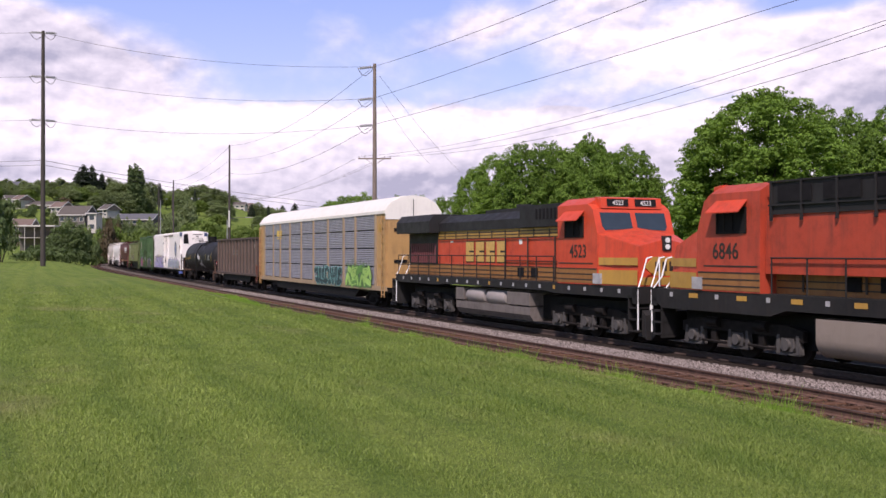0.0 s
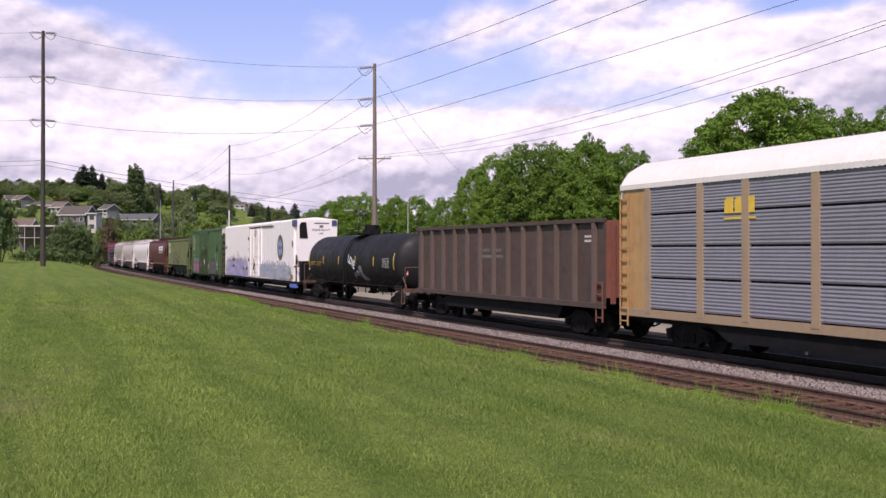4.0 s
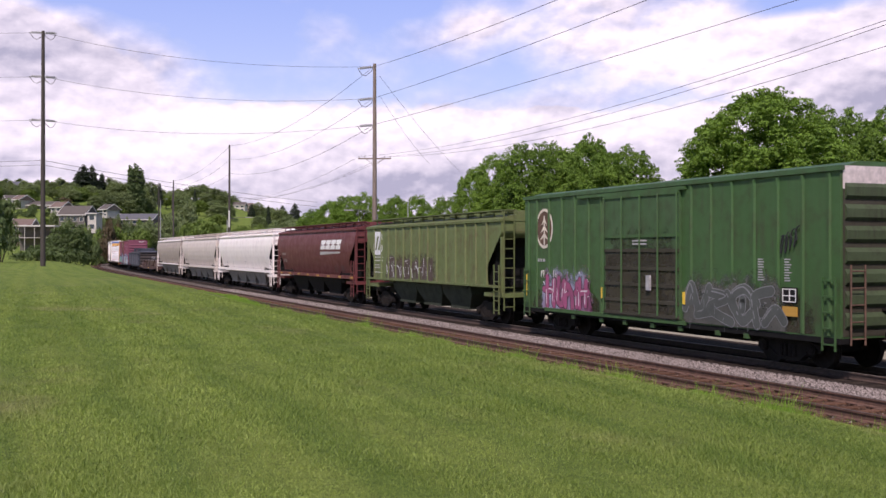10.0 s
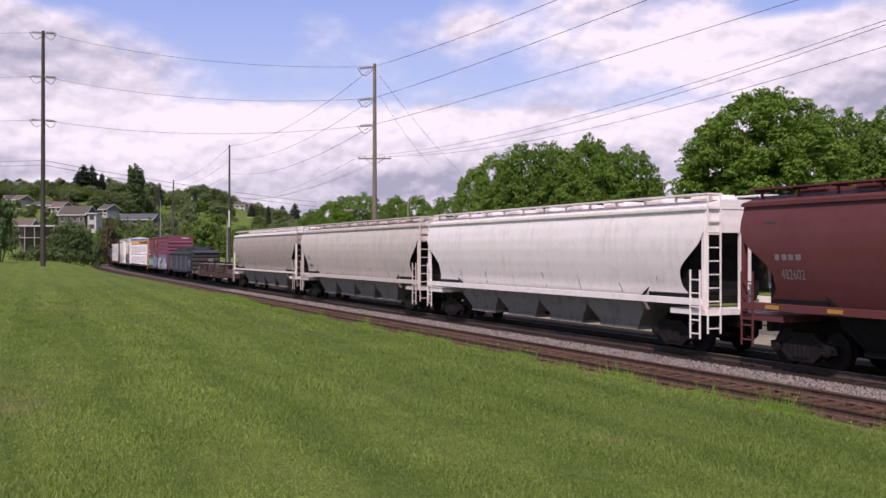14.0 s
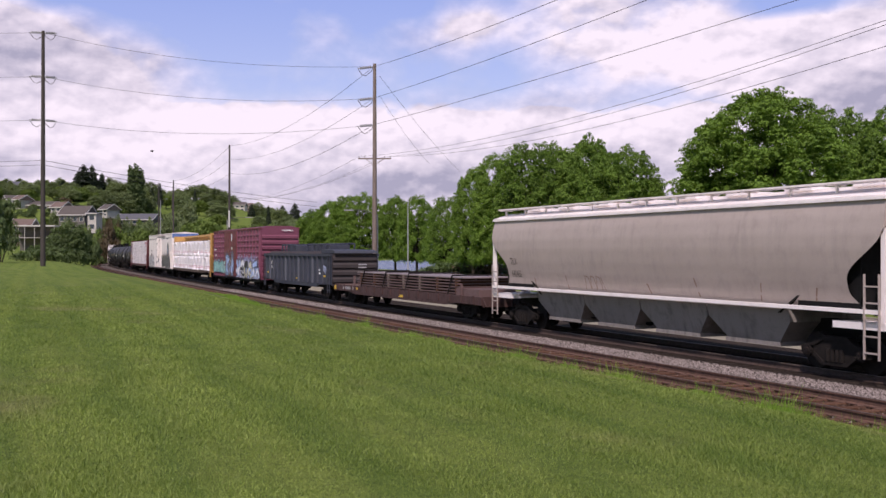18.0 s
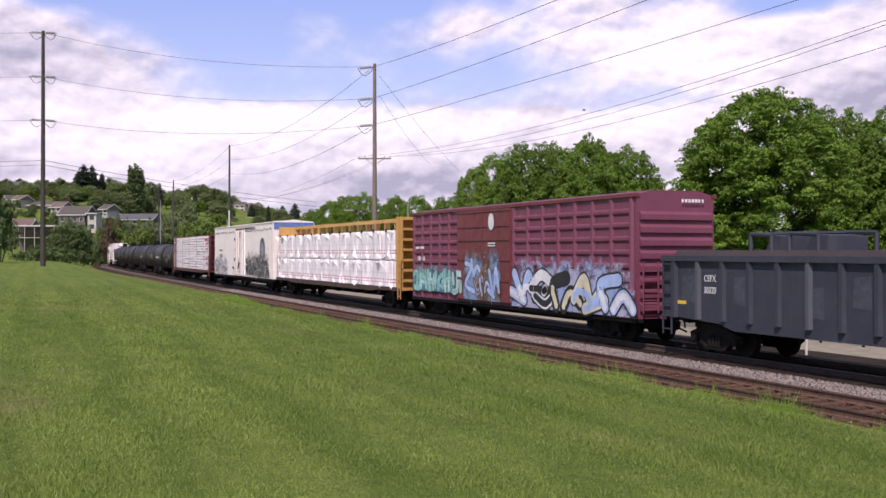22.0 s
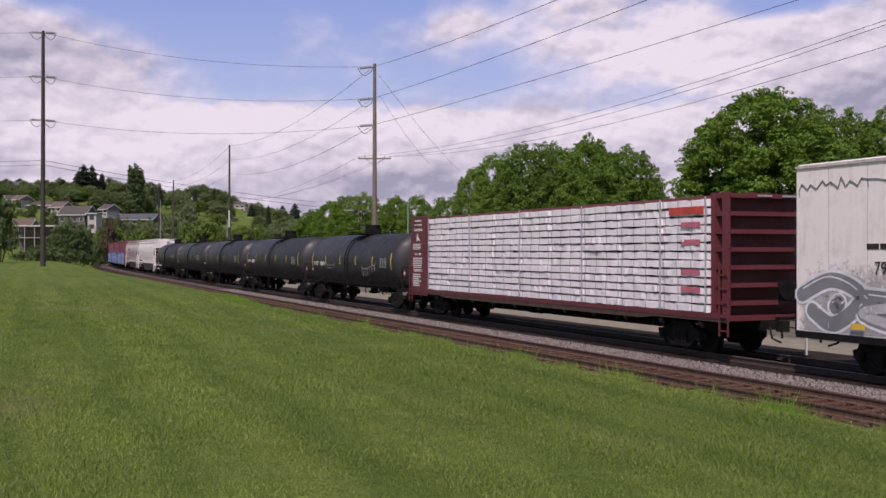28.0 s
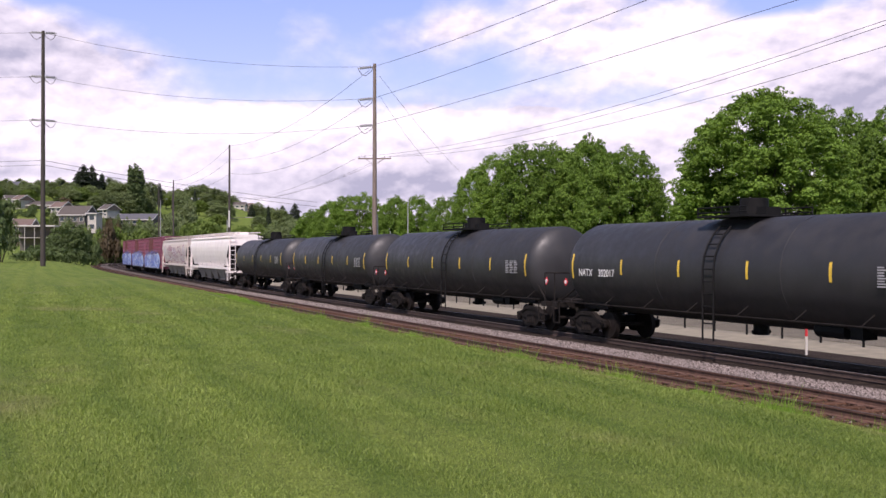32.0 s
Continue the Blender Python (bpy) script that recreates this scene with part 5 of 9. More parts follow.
# ---- wagons ----
def autorack(L):
    car = thing("autorack", "tall autorack wagon with galvanised panels and white roof", "rail wagon", "wagons of the train")
    h = L / 2
    fr = Build().box(-h + 0.4, h - 0.4, -1.2, 1.2, 0.75, 1.05)
    fr.prism([(-h, 0.85), (-h, 1.1), (h, 1.1), (h, 0.85), (h - 4.4, 0.85), (h - 5.2, 0.45), (-h + 5.2, 0.45), (-h + 4.4, 0.85)], -1.42, 1.42, "y")
    part("underframe", fr, M_BLACK, car)
    part("side_sill", Build().box(-h, h, -1.53, -1.40, 0.92, 1.16).box(-h, h, 1.40, 1.53, 0.92, 1.16), M_TANPOST, car)
    # roof, ribbed
    prof = [(-1.56, 4.85), (-1.56, 5.0), (-1.25, 5.42), (-0.7, 5.72), (0, 5.8), (0.7, 5.72), (1.25, 5.42), (1.56, 5.0), (1.56, 4.85)]
    rb = Build()
    xs = np.linspace(-h, h, 301)
    n = len(prof)
    vs = []
    for i, x in enumerate(xs):
        k = 0.0 if i % 2 else 0.022
        vs += [(float(x), y * (1 - k * 0.3), z - k) for y, z in prof]
    rb.put(vs, [(a * n + i, a * n + i + 1, (a + 1) * n + i + 1, (a + 1) * n + i) for a in range(len(xs) - 1) for i in range(n - 1)]
           + [tuple(range(n)), tuple(range((len(xs) - 1) * n, len(xs) * n))])
    part("roof", rb, M_ROOFWHITE, car, "cream white ribbed roof")
    # columns: posts and panels
    ends = 1.35
    widths = [1.45, 1.05, 1.45, 1.6, 1.6, 1.75, 1.75, 1.15, 1.9]
    widths = [w * (L - 2 * ends - 10 * 0.28) / sum(widths) for w in widths]
    x = -h + ends
    made = {}
    rows = [(1.18, 2.115), (2.135, 3.065), (3.085, 4.015), (4.035, 4.86)]
    for sy in (-1, 1):
        x = -h + ends
        for c in range(10):
            part("post", Build().box(x, x + 0.28, min(1.44 * sy, 1.545 * sy), max(1.44 * sy, 1.545 * sy), 1.05, 4.9), M_TANPOST, car)
            x += 0.28
            if c == 9:
                break
            w = widths[c]
            for r, (z0, z1) in enumerate(rows):
                if (c, r) not in made:
                    b = Build()
                    k = 18
                    poly = []
                    for i in range(k + 1):      # horizontal corrugations
                        z = z0 + 0.02 + (z1 - z0 - 0.04) * i / k
                        poly.append((-1.50 - (0.016 if i % 2 else 0.0), z))
                    poly += [(-1.46, z1 - 0.02), (-1.46, z0 + 0.02)]
                    b.prism(poly, 0, w)
                    made[c, r] = b.mesh("panel", M_GALV)
                if sy < 0:
                    part("panel", made[c, r], None, car, "", Matrix.Translation((x, 0, 0)))
            x += w
    part("far_side", Build().box(-h + 1, h - 1, 1.40, 1.46, 1.4, 4.9), M_GALV, car)
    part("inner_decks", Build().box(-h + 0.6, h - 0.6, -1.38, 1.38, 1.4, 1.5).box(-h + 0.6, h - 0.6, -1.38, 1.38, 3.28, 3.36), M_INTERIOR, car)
    # added near-black sheet; stands for the shaded inside behind the panel gaps
    part("dark_backing", Build().box(-h + 1.2, h - 1.2, -1.43, -1.40, 1.4, 4.9), M_INTERIOR, car)
    for d in (-1, 1):
        e = Build()
        xa, xb = sorted((d * (h - 1.3), d * (h - 0.05)))
        for sy in (-1, 1):
            e.box(xa, xb, min(1.40 * sy, 1.50 * sy), max(1.40 * sy, 1.50 * sy), 1.05, 4.9)
        e.box(*sorted((d * (h - 0.14), d * (h - 0.02))), -1.40, 1.40, 1.05, 4.55)
        part("end_panel", e, M_TAN, car)
        cap = Build().prism([(-1.5, 4.55), (1.5, 4.55), (1.5, 5.0), (1.2, 5.40), (0.68, 5.68), (-0.68, 5.68), (-1.2, 5.40), (-1.5, 5.0)], *sorted((d * (h - 0.13), d * (h + 0.01))))
        part("end_cap", cap, M_ROOFWHITE, car, "white upper end doors")
        sl = Build()
        for z in (2.35, 3.95):
            for yy in (-1.05, 0.35):
                sl.box(*sorted((d * (h - 0.02), d * (h + 0.015))), yy, yy + 0.7, z, z + 0.16)
        sl.box(*sorted((d * (h - 0.02), d * (h + 0.012))), -0.02, 0.02, 1.1, 5.6)
        part("door_gaps", sl, M_INTERIOR, car)
        ladder(car, d * (h - 0.25), -1.56, 0.6, 4.7, 0.42, M_TAN)
    lg = Build().box(-h + 5.15, -h + 6.45, -1.535, -1.525, 3.78, 3.84)
    for k in range(3):
        lg.prism([(-h + 5.17 + k * 0.43, 3.95), (-h + 5.53 + k * 0.43, 3.95), (-h + 5.53 + k * 0.43, 4.38), (-h + 5.25 + k * 0.43, 4.38), (-h + 5.17 + k * 0.43, 4.28)], -1.535, -1.525, "y")
    part("emblem_shapes", lg, M_YELLOW, car, "yellow block shapes over a rule")
    bx = Build().box(h - 1.05, h - 0.5, -1.508, -1.5, 3.9, 4.35).box(h - 1.05, h - 0.6, -1.508, -1.5, 2.1, 2.25)
    part("stencil_box", bx, M_STRIPE, car)
    graffiti(car, 1.2, 6.4, 1.02, 2.12, -1.555, [G_TEAL, G_DARKTEAL, G_DARKTEAL, G_TEAL], 4, 6, "teal and black spray-painted letters", 0.36, None, 0.035)
    graffiti(car, 7.4, 11.4, 1.02, 2.25, -1.555, [G_GREEN, G_LIME, G_LIME, G_GREEN, G_GREEN], 9, 4, "lime green spray-painted letters", 0.34, MIST_GREEN, 0.045, BUBBLES)
    truck(car, -h + 3.0)
    truck(car, h - 3.0)
    couplers(car, h + 0.25)
    return car


def coal_gondola(L):
    car = thing("coal_gondola", "brown ribbed open coal gondola with reddish end", "rail wagon", "wagons of the train")
    h = L / 2
    part("side", Build().box(-h, h, -1.42, -1.36, 1.15, 3.95).box(-h, h, 1.36, 1.42, 1.15, 3.95), M_COAL, car)
    part("floor_tub", Build().prism([(-h + 0.1, 1.5), (-h + 2.5, 1.5), (-h + 3.2, 0.55), (h - 3.2, 0.55), (h - 2.5, 1.5), (h - 0.1, 1.5), (h - 0.1, 1.7), (-h + 0.1, 1.7)], -1.35, 1.35, "y"), M_BLACK, car)
    for x in (-h, h - 0.08):
        part("end", Build().box(x, x + 0.08, -1.36, 1.36, 1.4, 3.95), M_COALEND, car)
    rib = Build().box(-0.10, 0.10, -1.53, -1.42, 1.15, 3.88).mesh("rib", M_COALRIBLIT)
    n = 13
    for i in range(n):
        part("rib", rib, None, car, "", Matrix.Translation((-h + 0.55 + (L - 1.1) * i / (n - 1), 0, 0)))
    part("top_chord", Build().box(-h, h, -1.54, -1.34, 3.88, 4.02).box(-h, h, 1.34, 1.54, 3.88, 4.02), M_COAL, car)
    part("faded_marks", bars(Build(), -1.2, 0.9, 2.6, 3.1, -1.422, 2, 6, 0, 2), M_GREYPART, car, "faded grey number marks")
    part("side_sill", Build().box(-h, h, -1.54, -1.36, 1.05, 1.22), M_COAL, car)
    part("end_posts", Build().box(h, h + 0.1, -1.2, -1.05, 1.2, 3.9).box(h, h + 0.1, -0.1, 0.1, 1.2, 3.9).box(h, h + 0.1, 1.05, 1.2, 1.2, 3.9), M_COALEND, car)
    lb = bars(Build(), h - 1.25, h - 0.65, 3.2, 3.5, -1.422, 2, 5)
    part("stencils", lb, M_PINKGREY, car)
    ladder(car, h - 0.2, -1.5, 0.6, 1.9, 0.4, M_COALEND)
    brake_gear(car, L, M_BLACK)
    truck(car, -h + 2.0)
    truck(car, h - 2.0)
    couplers(car, h + 0.3)
    return car


def tank_car(L, number, seed, rusty=False, marks="white", initials="NATX"):
    car = thing("tank_car", "matte black tank wagon with yellow reflector strips", "tank wagon", "wagons of the train")
    h = L / 2
    a = h - 0.75
    zc, r = 2.37, 1.50
    cap = [(-a + 0.62 - 0.62 * math.cos(t) , r * math.sin(t)) for t in [radians(q) for q in (4, 25, 45, 62, 78, 90)]]
    rings = cap + [(-x, q) for x, q in cap[::-1]]
    rings[0] = (-a, 0.1)
    rings[-1] = (a, 0.1)
    shell = M_TANKSOOT if rusty else M_TANKBLACK
    part("tank", Build().lathe(rings, 0, zc, 48), shell, car)
    for x in (-a * 0.33, a * 0.33):
        bandb = Build().lathe([(x - 0.06, r + 0.004), (x - 0.055, r + 0.012), (x + 0.055, r + 0.012), (x + 0.06, r + 0.004)], 0, zc, 48)
        part("weld_band", bandb, shell, car)
    for i, x in enumerate(np.linspace(-a + 0.75, a - 0.75, 6)):
        hgt = 0.42 if i in (0, 5) else 0.24
        ys = Build()
        for k in range(3):
            z0, z1 = zc + 0.05 + hgt * (k - 1.5) / 1.5, zc + 0.05 + hgt * (k - 0.5) / 1.5
            y0, y1 = -math.sqrt((r + 0.008) ** 2 - (z0 - zc) ** 2), -math.sqrt((r + 0.008) ** 2 - (z1 - zc) ** 2)
            ys.put([(x - 0.05, y0, z0), (x + 0.05, y0, z0), (x + 0.05, y1, z1), (x - 0.05, y1, z1)], [(0, 1, 2, 3)])
        part("reflector_strip", ys, M_YELLOW, car, "yellow reflector strip")
    # manway, platform, ladder
    pf = Build().box(-1.1, 1.1, -1.15, 1.15, zc + r + 0.0, zc + r + 0.06)
    part("platform", pf, M_BLACK, car)
    mw = Build().cyl((0, 0, zc + r - 0.1), (0, 0, zc + r + 0.55), 0.40, 16)
    mw.box(-0.75, -0.35, -0.25, 0.25, zc + r, zc + r + 0.32)
    mw.box(0.4, 0.8, -0.25, 0.25, zc + r, zc + r + 0.28)
    part("manway", mw, M_BLACK, car)
    for y in (-1.12, 1.12):
        rl = Build()
        for z in (0.14, 0.28):
            rl.tube([(-1.08, y, zc + r + z), (1.08, y, zc + r + z)], 0.02)
        for x in (-1.08, 0, 1.08):
            rl.tube([(x, y, zc + r), (x, y, zc + r + 0.28)], 0.02)
        part("platform_railing", rl, M_BLACK, car)
    ld = Build()
    arc = [(-(r + 0.10) * math.sin(t), zc + (r + 0.10) * math.cos(t)) for t in [radians(q) for q in (38, 50, 62, 75, 88)]]
    arc += [(-1.60, 1.4), (-1.60, 0.45)]
    for x in (-0.24, 0.24):
        ld.tube([(x, y, z) for y, z in arc], 0.028)
    for (y0, z0), (y1, z1) in zip(arc, arc[1:]):
        k = max(1, int(math.hypot(y1 - y0, z1 - z0) / 0.34))
        for i in range(k):
            ld.tube([(-0.24, y0 + (y1 - y0) * i / k, z0 + (z1 - z0) * i / k), (0.24, y0 + (y1 - y0) * i / k, z0 + (z1 - z0) * i / k)], 0.02)
    part("ladder", ld, M_BLACK, car)
    hr = Build()
    hr.tube([(-a - 0.35, -1.45, 1.18), (-a + 1.2, -1.52, 1.18), (a - 1.2, -1.52, 1.18), (a + 0.35, -1.45, 1.18)], 0.025)
    for x in np.linspace(-a + 0.6, a - 0.6, 8):
        hr.tube([(x, -1.52, 1.18), (x + 0.12, -1.22, 1.45)], 0.018)
    part("side_handrail", hr, M_STEEL, car)
    for d in (-1, 1):
        sd = Build()
        sd.prism([(d * (h + 0.05), 0.85), (d * (h + 0.05), 1.15), (d * (h - 2.7), 1.25), (d * (h - 2.7), 0.95)], -0.35, 0.35, "y")
        sd.box(*sorted((d * (h - 0.35), d * (h + 0.05))), -1.45, 1.45, 0.95, 1.12)
        for yy in (-0.95, 0.75):
            sd.prism([(d * (h - 1.7), 1.0), (d * (h - 2.9), 1.0), (d * (h - 2.6), 2.0), (d * (h - 2.0), 2.0)], yy, yy + 0.2, "y")
        sd.tube([(d * (h - 0.1), -1.42, 1.1), (d * (h - 0.1), -1.42, 2.15), (d * (h - 0.1), 1.42, 2.15), (d * (h - 0.1), 1.42, 1.1)], 0.022)
        sd.tube([(d * (h - 0.15), -1.3, 1.1), (d * (h - 1.3), -1.1, 1.75)], 0.03)
        sd.tube([(d * (h - 0.1), -1.45, 1.1), (d * (h - 0.1), -1.45, 0.4), (d * (h - 0.5), -1.45, 0.4), (d * (h - 0.5), -1.45, 1.1)], 0.022)
        part("end_frame", sd, M_RUST if rusty else M_STEEL, car)
        pl = Build().prism([(d * (h - 0.45), 1.70), (d * (h - 0.31), 1.84), (d * (h - 0.45), 1.98), (d * (h - 0.59), 1.84)], -1.17, -1.15, "y")
        part("placard", pl, M_REDSIGN, car, "red and white diamond hazard placard")
        p2 = Build().prism([(d * (h - 0.45) - 0.08, 1.84), (d * (h - 0.45), 1.92), (d * (h - 0.45) + 0.08, 1.84), (d * (h - 0.45), 1.76)], -1.18, -1.17, "y")
        part("placard_mark", p2, M_WHITE, car)
    bo = Build().cyl((0.3, 0, zc - r - 0.28), (0.3, 0, zc - r + 0.1), 0.22, 10)
    bo.cyl((0.3, -0.3, zc - r - 0.2), (0.3, 0.3, zc - r - 0.2), 0.06, 8)
    part("bottom_outlet", bo, M_BLACK, car)
    bo = Build()
    bo.cyl((3.2, -0.6, 0.95), (4.2, -0.6, 0.95), 0.19, 10)
    bo.box(4.5, 4.9, -0.85, -0.4, 0.8, 1.15)
    bo.tube([(-a, -0.5, 1.02), (a, -0.5, 1.02)], 0.025)
    part("brake_cylinder", bo, M_BLACK, car)

    def y_at(z):
        return -math.sqrt((r + 0.012) ** 2 - (z - zc) ** 2)
    mk = bars(Build(), a - 2.3, a - 1.25, zc - 0.28, zc + 0.22, y_at(zc - 0.02) - 0.016, 8, seed, 0, 3)
    part("data_panel", mk, M_INSUL, car, "white block of small stencilled print")
    if number:
        lettering("car_number", number, 0.34, M_WHITE if marks == "white" else M_STRIPE, car, -a + 2.9, y_at(zc - 0.2) - 0.014, zc - 0.27, -1, 0.95)
        lettering("car_initials", initials, 0.34, M_WHITE if marks == "white" else M_STRIPE, car, -a + 1.62, y_at(zc - 0.2) - 0.014, zc - 0.27, -1, 0.95)
    if rusty:       # tags on the first tank
        lettering("sprayed_word", "LOVE", 0.62, G_WHITE, car, 0.95, y_at(zc) - 0.05, zc - 0.2, -1, 0.8, "white slanted sprayed word", 0.016, -20)
        gb = Build()
        prof = [(-0.98, 2.3, 3.1), (-0.85, 2.1, 3.05), (-0.7, 2.1, 2.7), (-0.55, 2.15, 2.5), (-0.42, 2.0, 2.55), (-0.3, 2.0, 2.5), (-0.2, 2.15, 2.4)]
        for (za, la_, ra), (zb, l2, r2) in zip(prof, prof[1:]):
            ya, yb = y_at(zc + za) - 0.006, y_at(zc + zb) - 0.006
            gb.put([(la_, ya, zc + za), (ra, ya, zc + za), (r2, yb, zc + zb), (l2, yb, zc + zb)], [(0, 1, 2, 3)])
        part("paint_patch", gb, G_GREY, car, "pale grey rounded paint patch")
        scribble(car, 0.9, 2.0, zc - 0.9, zc - 0.5, y_at, G_GREY, 5, "dim grey sprayed tag", 0.014)
    elif number == "302036":
        scribble(car, 2.2, 4.6, zc - 0.75, zc - 0.1, y_at, G_GREY, 12, "pale sprayed tag", 0.02, 6)
        scribble(car, -4.2, -2.4, zc - 0.45, zc - 0.1, y_at, G_GREY, 13, "pale sprayed tag", 0.018, 5)
    truck(car, -h + 1.75)
    truck(car, h - 1.75)
    couplers(car, h + 0.05)
    return car


def reefer(L, label, black_end=True):
    coat = M_REEFER if black_end else M_REEFER2
    car = thing("refrigerator_car", label, "rail wagon", "wagons of the train")
    h = L / 2
    b = h - (0.4 if black_end else 0.1)     # the machinery end lies forward
    body = Build().prism([(-1.5, 0.95), (1.5, 0.95), (1.5, 4.95), (1.42, 5.06), (0, 5.2), (-1.42, 5.06), (-1.5, 4.95)], -h, b)
    part("body", body, coat, car)
    for x in np.arange(-h + 1.1, b, 1.22):
        if abs(x) > 2.2:
            part("panel_seam", Build().box(x - 0.009, x + 0.009, -1.504, -1.5, 1.0, 4.9), M_PINKGREY, car)
    part("side_sill", Build().box(-h, b, -1.53, -1.3, 0.8, 0.97), M_BLACK, car)
    dx, q = (0.07, 1.90) if black_end else (-0.1, 1.62)       # door centre and half width
    part("door", Build().box(dx - q, dx + q, -1.56, -1.5, 1.1, 4.7), M_REEFER2, car, "dusty white plug door")
    for x in (dx - q * 0.72, dx - 0.2, dx + q * 0.72):
        part("door_rod", Build().tube([(x, -1.60, 1.15), (x, -1.60, 4.65)], 0.035), coat, car)
    for z in (1.42, 2.05, 2.62, 3.28, 4.0):
        part("door_bar", Build().box(dx - q + 0.06, dx + q - 0.06, -1.590, -1.560, z - 0.028, z + 0.028), coat, car)
    for x in (dx - q - 0.15, dx + q):
        part("door_frame", Build().box(x, x + 0.15, -1.57, -1.5, 1.05, 4.75), coat, car)
    # grey strips along the door edges paint the gaps and the frame's shade
    for x0_, x1_, z0_, z1_ in ((dx - q, dx + q, 4.64, 4.70), (dx - q, dx - q + 0.05, 1.1, 4.66), (dx + q - 0.05, dx + q, 1.1, 4.66), (dx - 0.03, dx + 0.03, 1.1, 4.66)):
        part("door_shadow_line", Build().box(x0_, x1_, -1.568, -1.56, z0_, z1_), M_GREYPART, car, "grey gap line with the door frame's shade painted in")
    for k in range(4):
        zz = 1.35 + k * 0.82
        part("hinge", Build().box(dx - q - 0.24, dx - q - 0.04, -1.62, -1.57, zz, zz + 0.24), M_STEEL if k % 2 else M_PINKGREY, car)
    part("latch_box", Build().box(dx - 0.18, dx + 0.18, -1.66, -1.57, 2.05, 2.42), M_PINKGREY, car, "pale door latch")
    part("latch_handle", Build().cyl((dx, -1.70, 1.55), (dx, -1.60, 2.1), 0.05, 6), M_STEEL, car)
    for xk, wk in ((-4.55, 0.42), (-3.45, 0.6), (6.75, 0.62)) if black_end else ((-3.1, 0.42), (2.1, 0.42), (5.2, 0.42)):
        part("placard_holder", Build().box(xk, xk + wk, -1.53, -1.50, 1.50, 1.72), M_BLACK, car, "small black placard holder")
    part("door_rail", Build().box(dx - q - 0.2, dx + q + 3.85, -1.60, -1.5, 4.76, 4.87), M_PINKGREY, car)
    part("door_rail", Build().box(dx - q - 0.2, dx + q + 3.85, -1.62, -1.5, 0.98, 1.06), M_PINKGREY, car)
    # the upper rail's cast shadow, laid on as a dark strip
    part("rail_shadow_strip", Build().box(dx - q - 0.1, dx + q + 3.75, -1.512, -1.5, 4.70, 4.755), M_STEEL, car, "dark strip painted as the door rail's shadow")
    for z, tx in ((4.38, "CLOSE AND LOCK"), (4.22, "DOORS BEFORE"), (4.06, "MOVING CAR")):
        lettering("door_notice", tx, 0.15, M_GREYPART, car, dx + 0.02, -1.566, z, -1, 1.0)
    ex, ez = (b - 3.58, 3.2) if black_end else (b - 3.35, 3.08)
    em = Build()
    ring = [(ex + 0.84 * math.cos(t), ez + 0.88 * math.sin(t)) for t in [i * math.tau / 28 for i in range(28)]]
    blob(em, ring, -1.505, 0.004, 0)
    blob(em, [(ex + (x - ex) * 0.66, ez + (z - ez) * 0.66) for x, z in ring], -1.505, 0.008, 1)
    em.box(ex - 0.13, ex + 0.13, -1.52, -1.514, ez - 0.56, ez + 0.56, 2)
    em.box(ex - 0.54, ex + 0.54, -1.521, -1.514, ez - 0.11, ez + 0.11, 2)
    for tick in range(16):      # light letter-like ticks round the ring
        aq = tick * math.tau / 16
        qx, qz = ex + 0.70 * math.cos(aq), ez + 0.73 * math.sin(aq)
        em.box(qx - 0.05, qx + 0.05, -1.516, -1.51, qz - 0.06, qz + 0.06, 3)
    part("round_emblem", em, [G_BLACK, G_GREYLILAC if black_end else G_GREY, M_CROSSBLUE if black_end else G_SLATE, M_INSUL], car, "dark round emblem with a blue cross")
    if black_end:
        cab = Build().box(b, h, -1.35, 1.35, 2.3, 5.05)
        part("machinery_housing", cab, coat, car, "white refrigeration housing on the wagon end")
        hk = Build().prism([(-1.2, 3.8), (-1.2, 4.7), (-1.05, 4.85), (-0.75, 4.85), (-0.65, 3.8)], h, h + 0.03)
        part("vent", hk, M_INTERIOR, car)
        part("top_panel", Build().box(b - 0.35, h - 0.02, -1.515, -1.35, 4.6, 5.0), M_NAVY, car, "dark blue corner panel")
        part("top_panel", Build().box(h + 0.001, h + 0.02, 1.0, 1.33, 4.6, 5.0), M_NAVY, car, "dark blue corner panel")
        lettering("notice", "EXCESS HEIGHT", 0.17, M_DARKLET, car, h + 0.01, 0.25, 4.3, 2)
        lettering("notice", "CAR", 0.17, M_DARKLET, car, h + 0.01, 0.25, 4.06, 2)
        part("notice_print", Build().box(h, h + 0.012, -0.2, 0.8, 4.75, 4.83).box(h, h + 0.012, 0.15, 0.4, 4.5, 4.66), M_GREYPART, car)
        ge = Build().box(b, h - 0.02, -1.1, 1.1, 1.0, 2.3)
        ge.tube([(h + 0.75, -1.3, 0.9), (h + 0.75, -1.3, 2.2)], 0.05)
        ge.tube([(h + 0.1, -1.45, 0.9), (h + 0.1, -1.45, 2.7)], 0.05)
        ge.tube([(b, -1.45, 1.95), (h + 0.75, -1.35, 1.95)], 0.035)
        ge.box(b, h + 0.75, -1.4, 1.4, 0.8, 0.95)
        part("end_platform", ge, M_BLACK, car)
        part("blue_steps", Build().box(b - 0.9, h, -1.53, -1.3, 0.55, 0.8), G_BLUE, car, "blue painted sill steps")
        graffiti(car, -h + 0.5, dx - q - 0.9, 1.0, 2.35, -1.51, [G_LILAC, G_GREYLILAC, G_SLATE, G_LILAC, G_GOLD], 21, 7, "purple and ochre spray-painted letters", 0.24, MIST_LILAC, 0.05, BUBBLES)
        flame = Build()
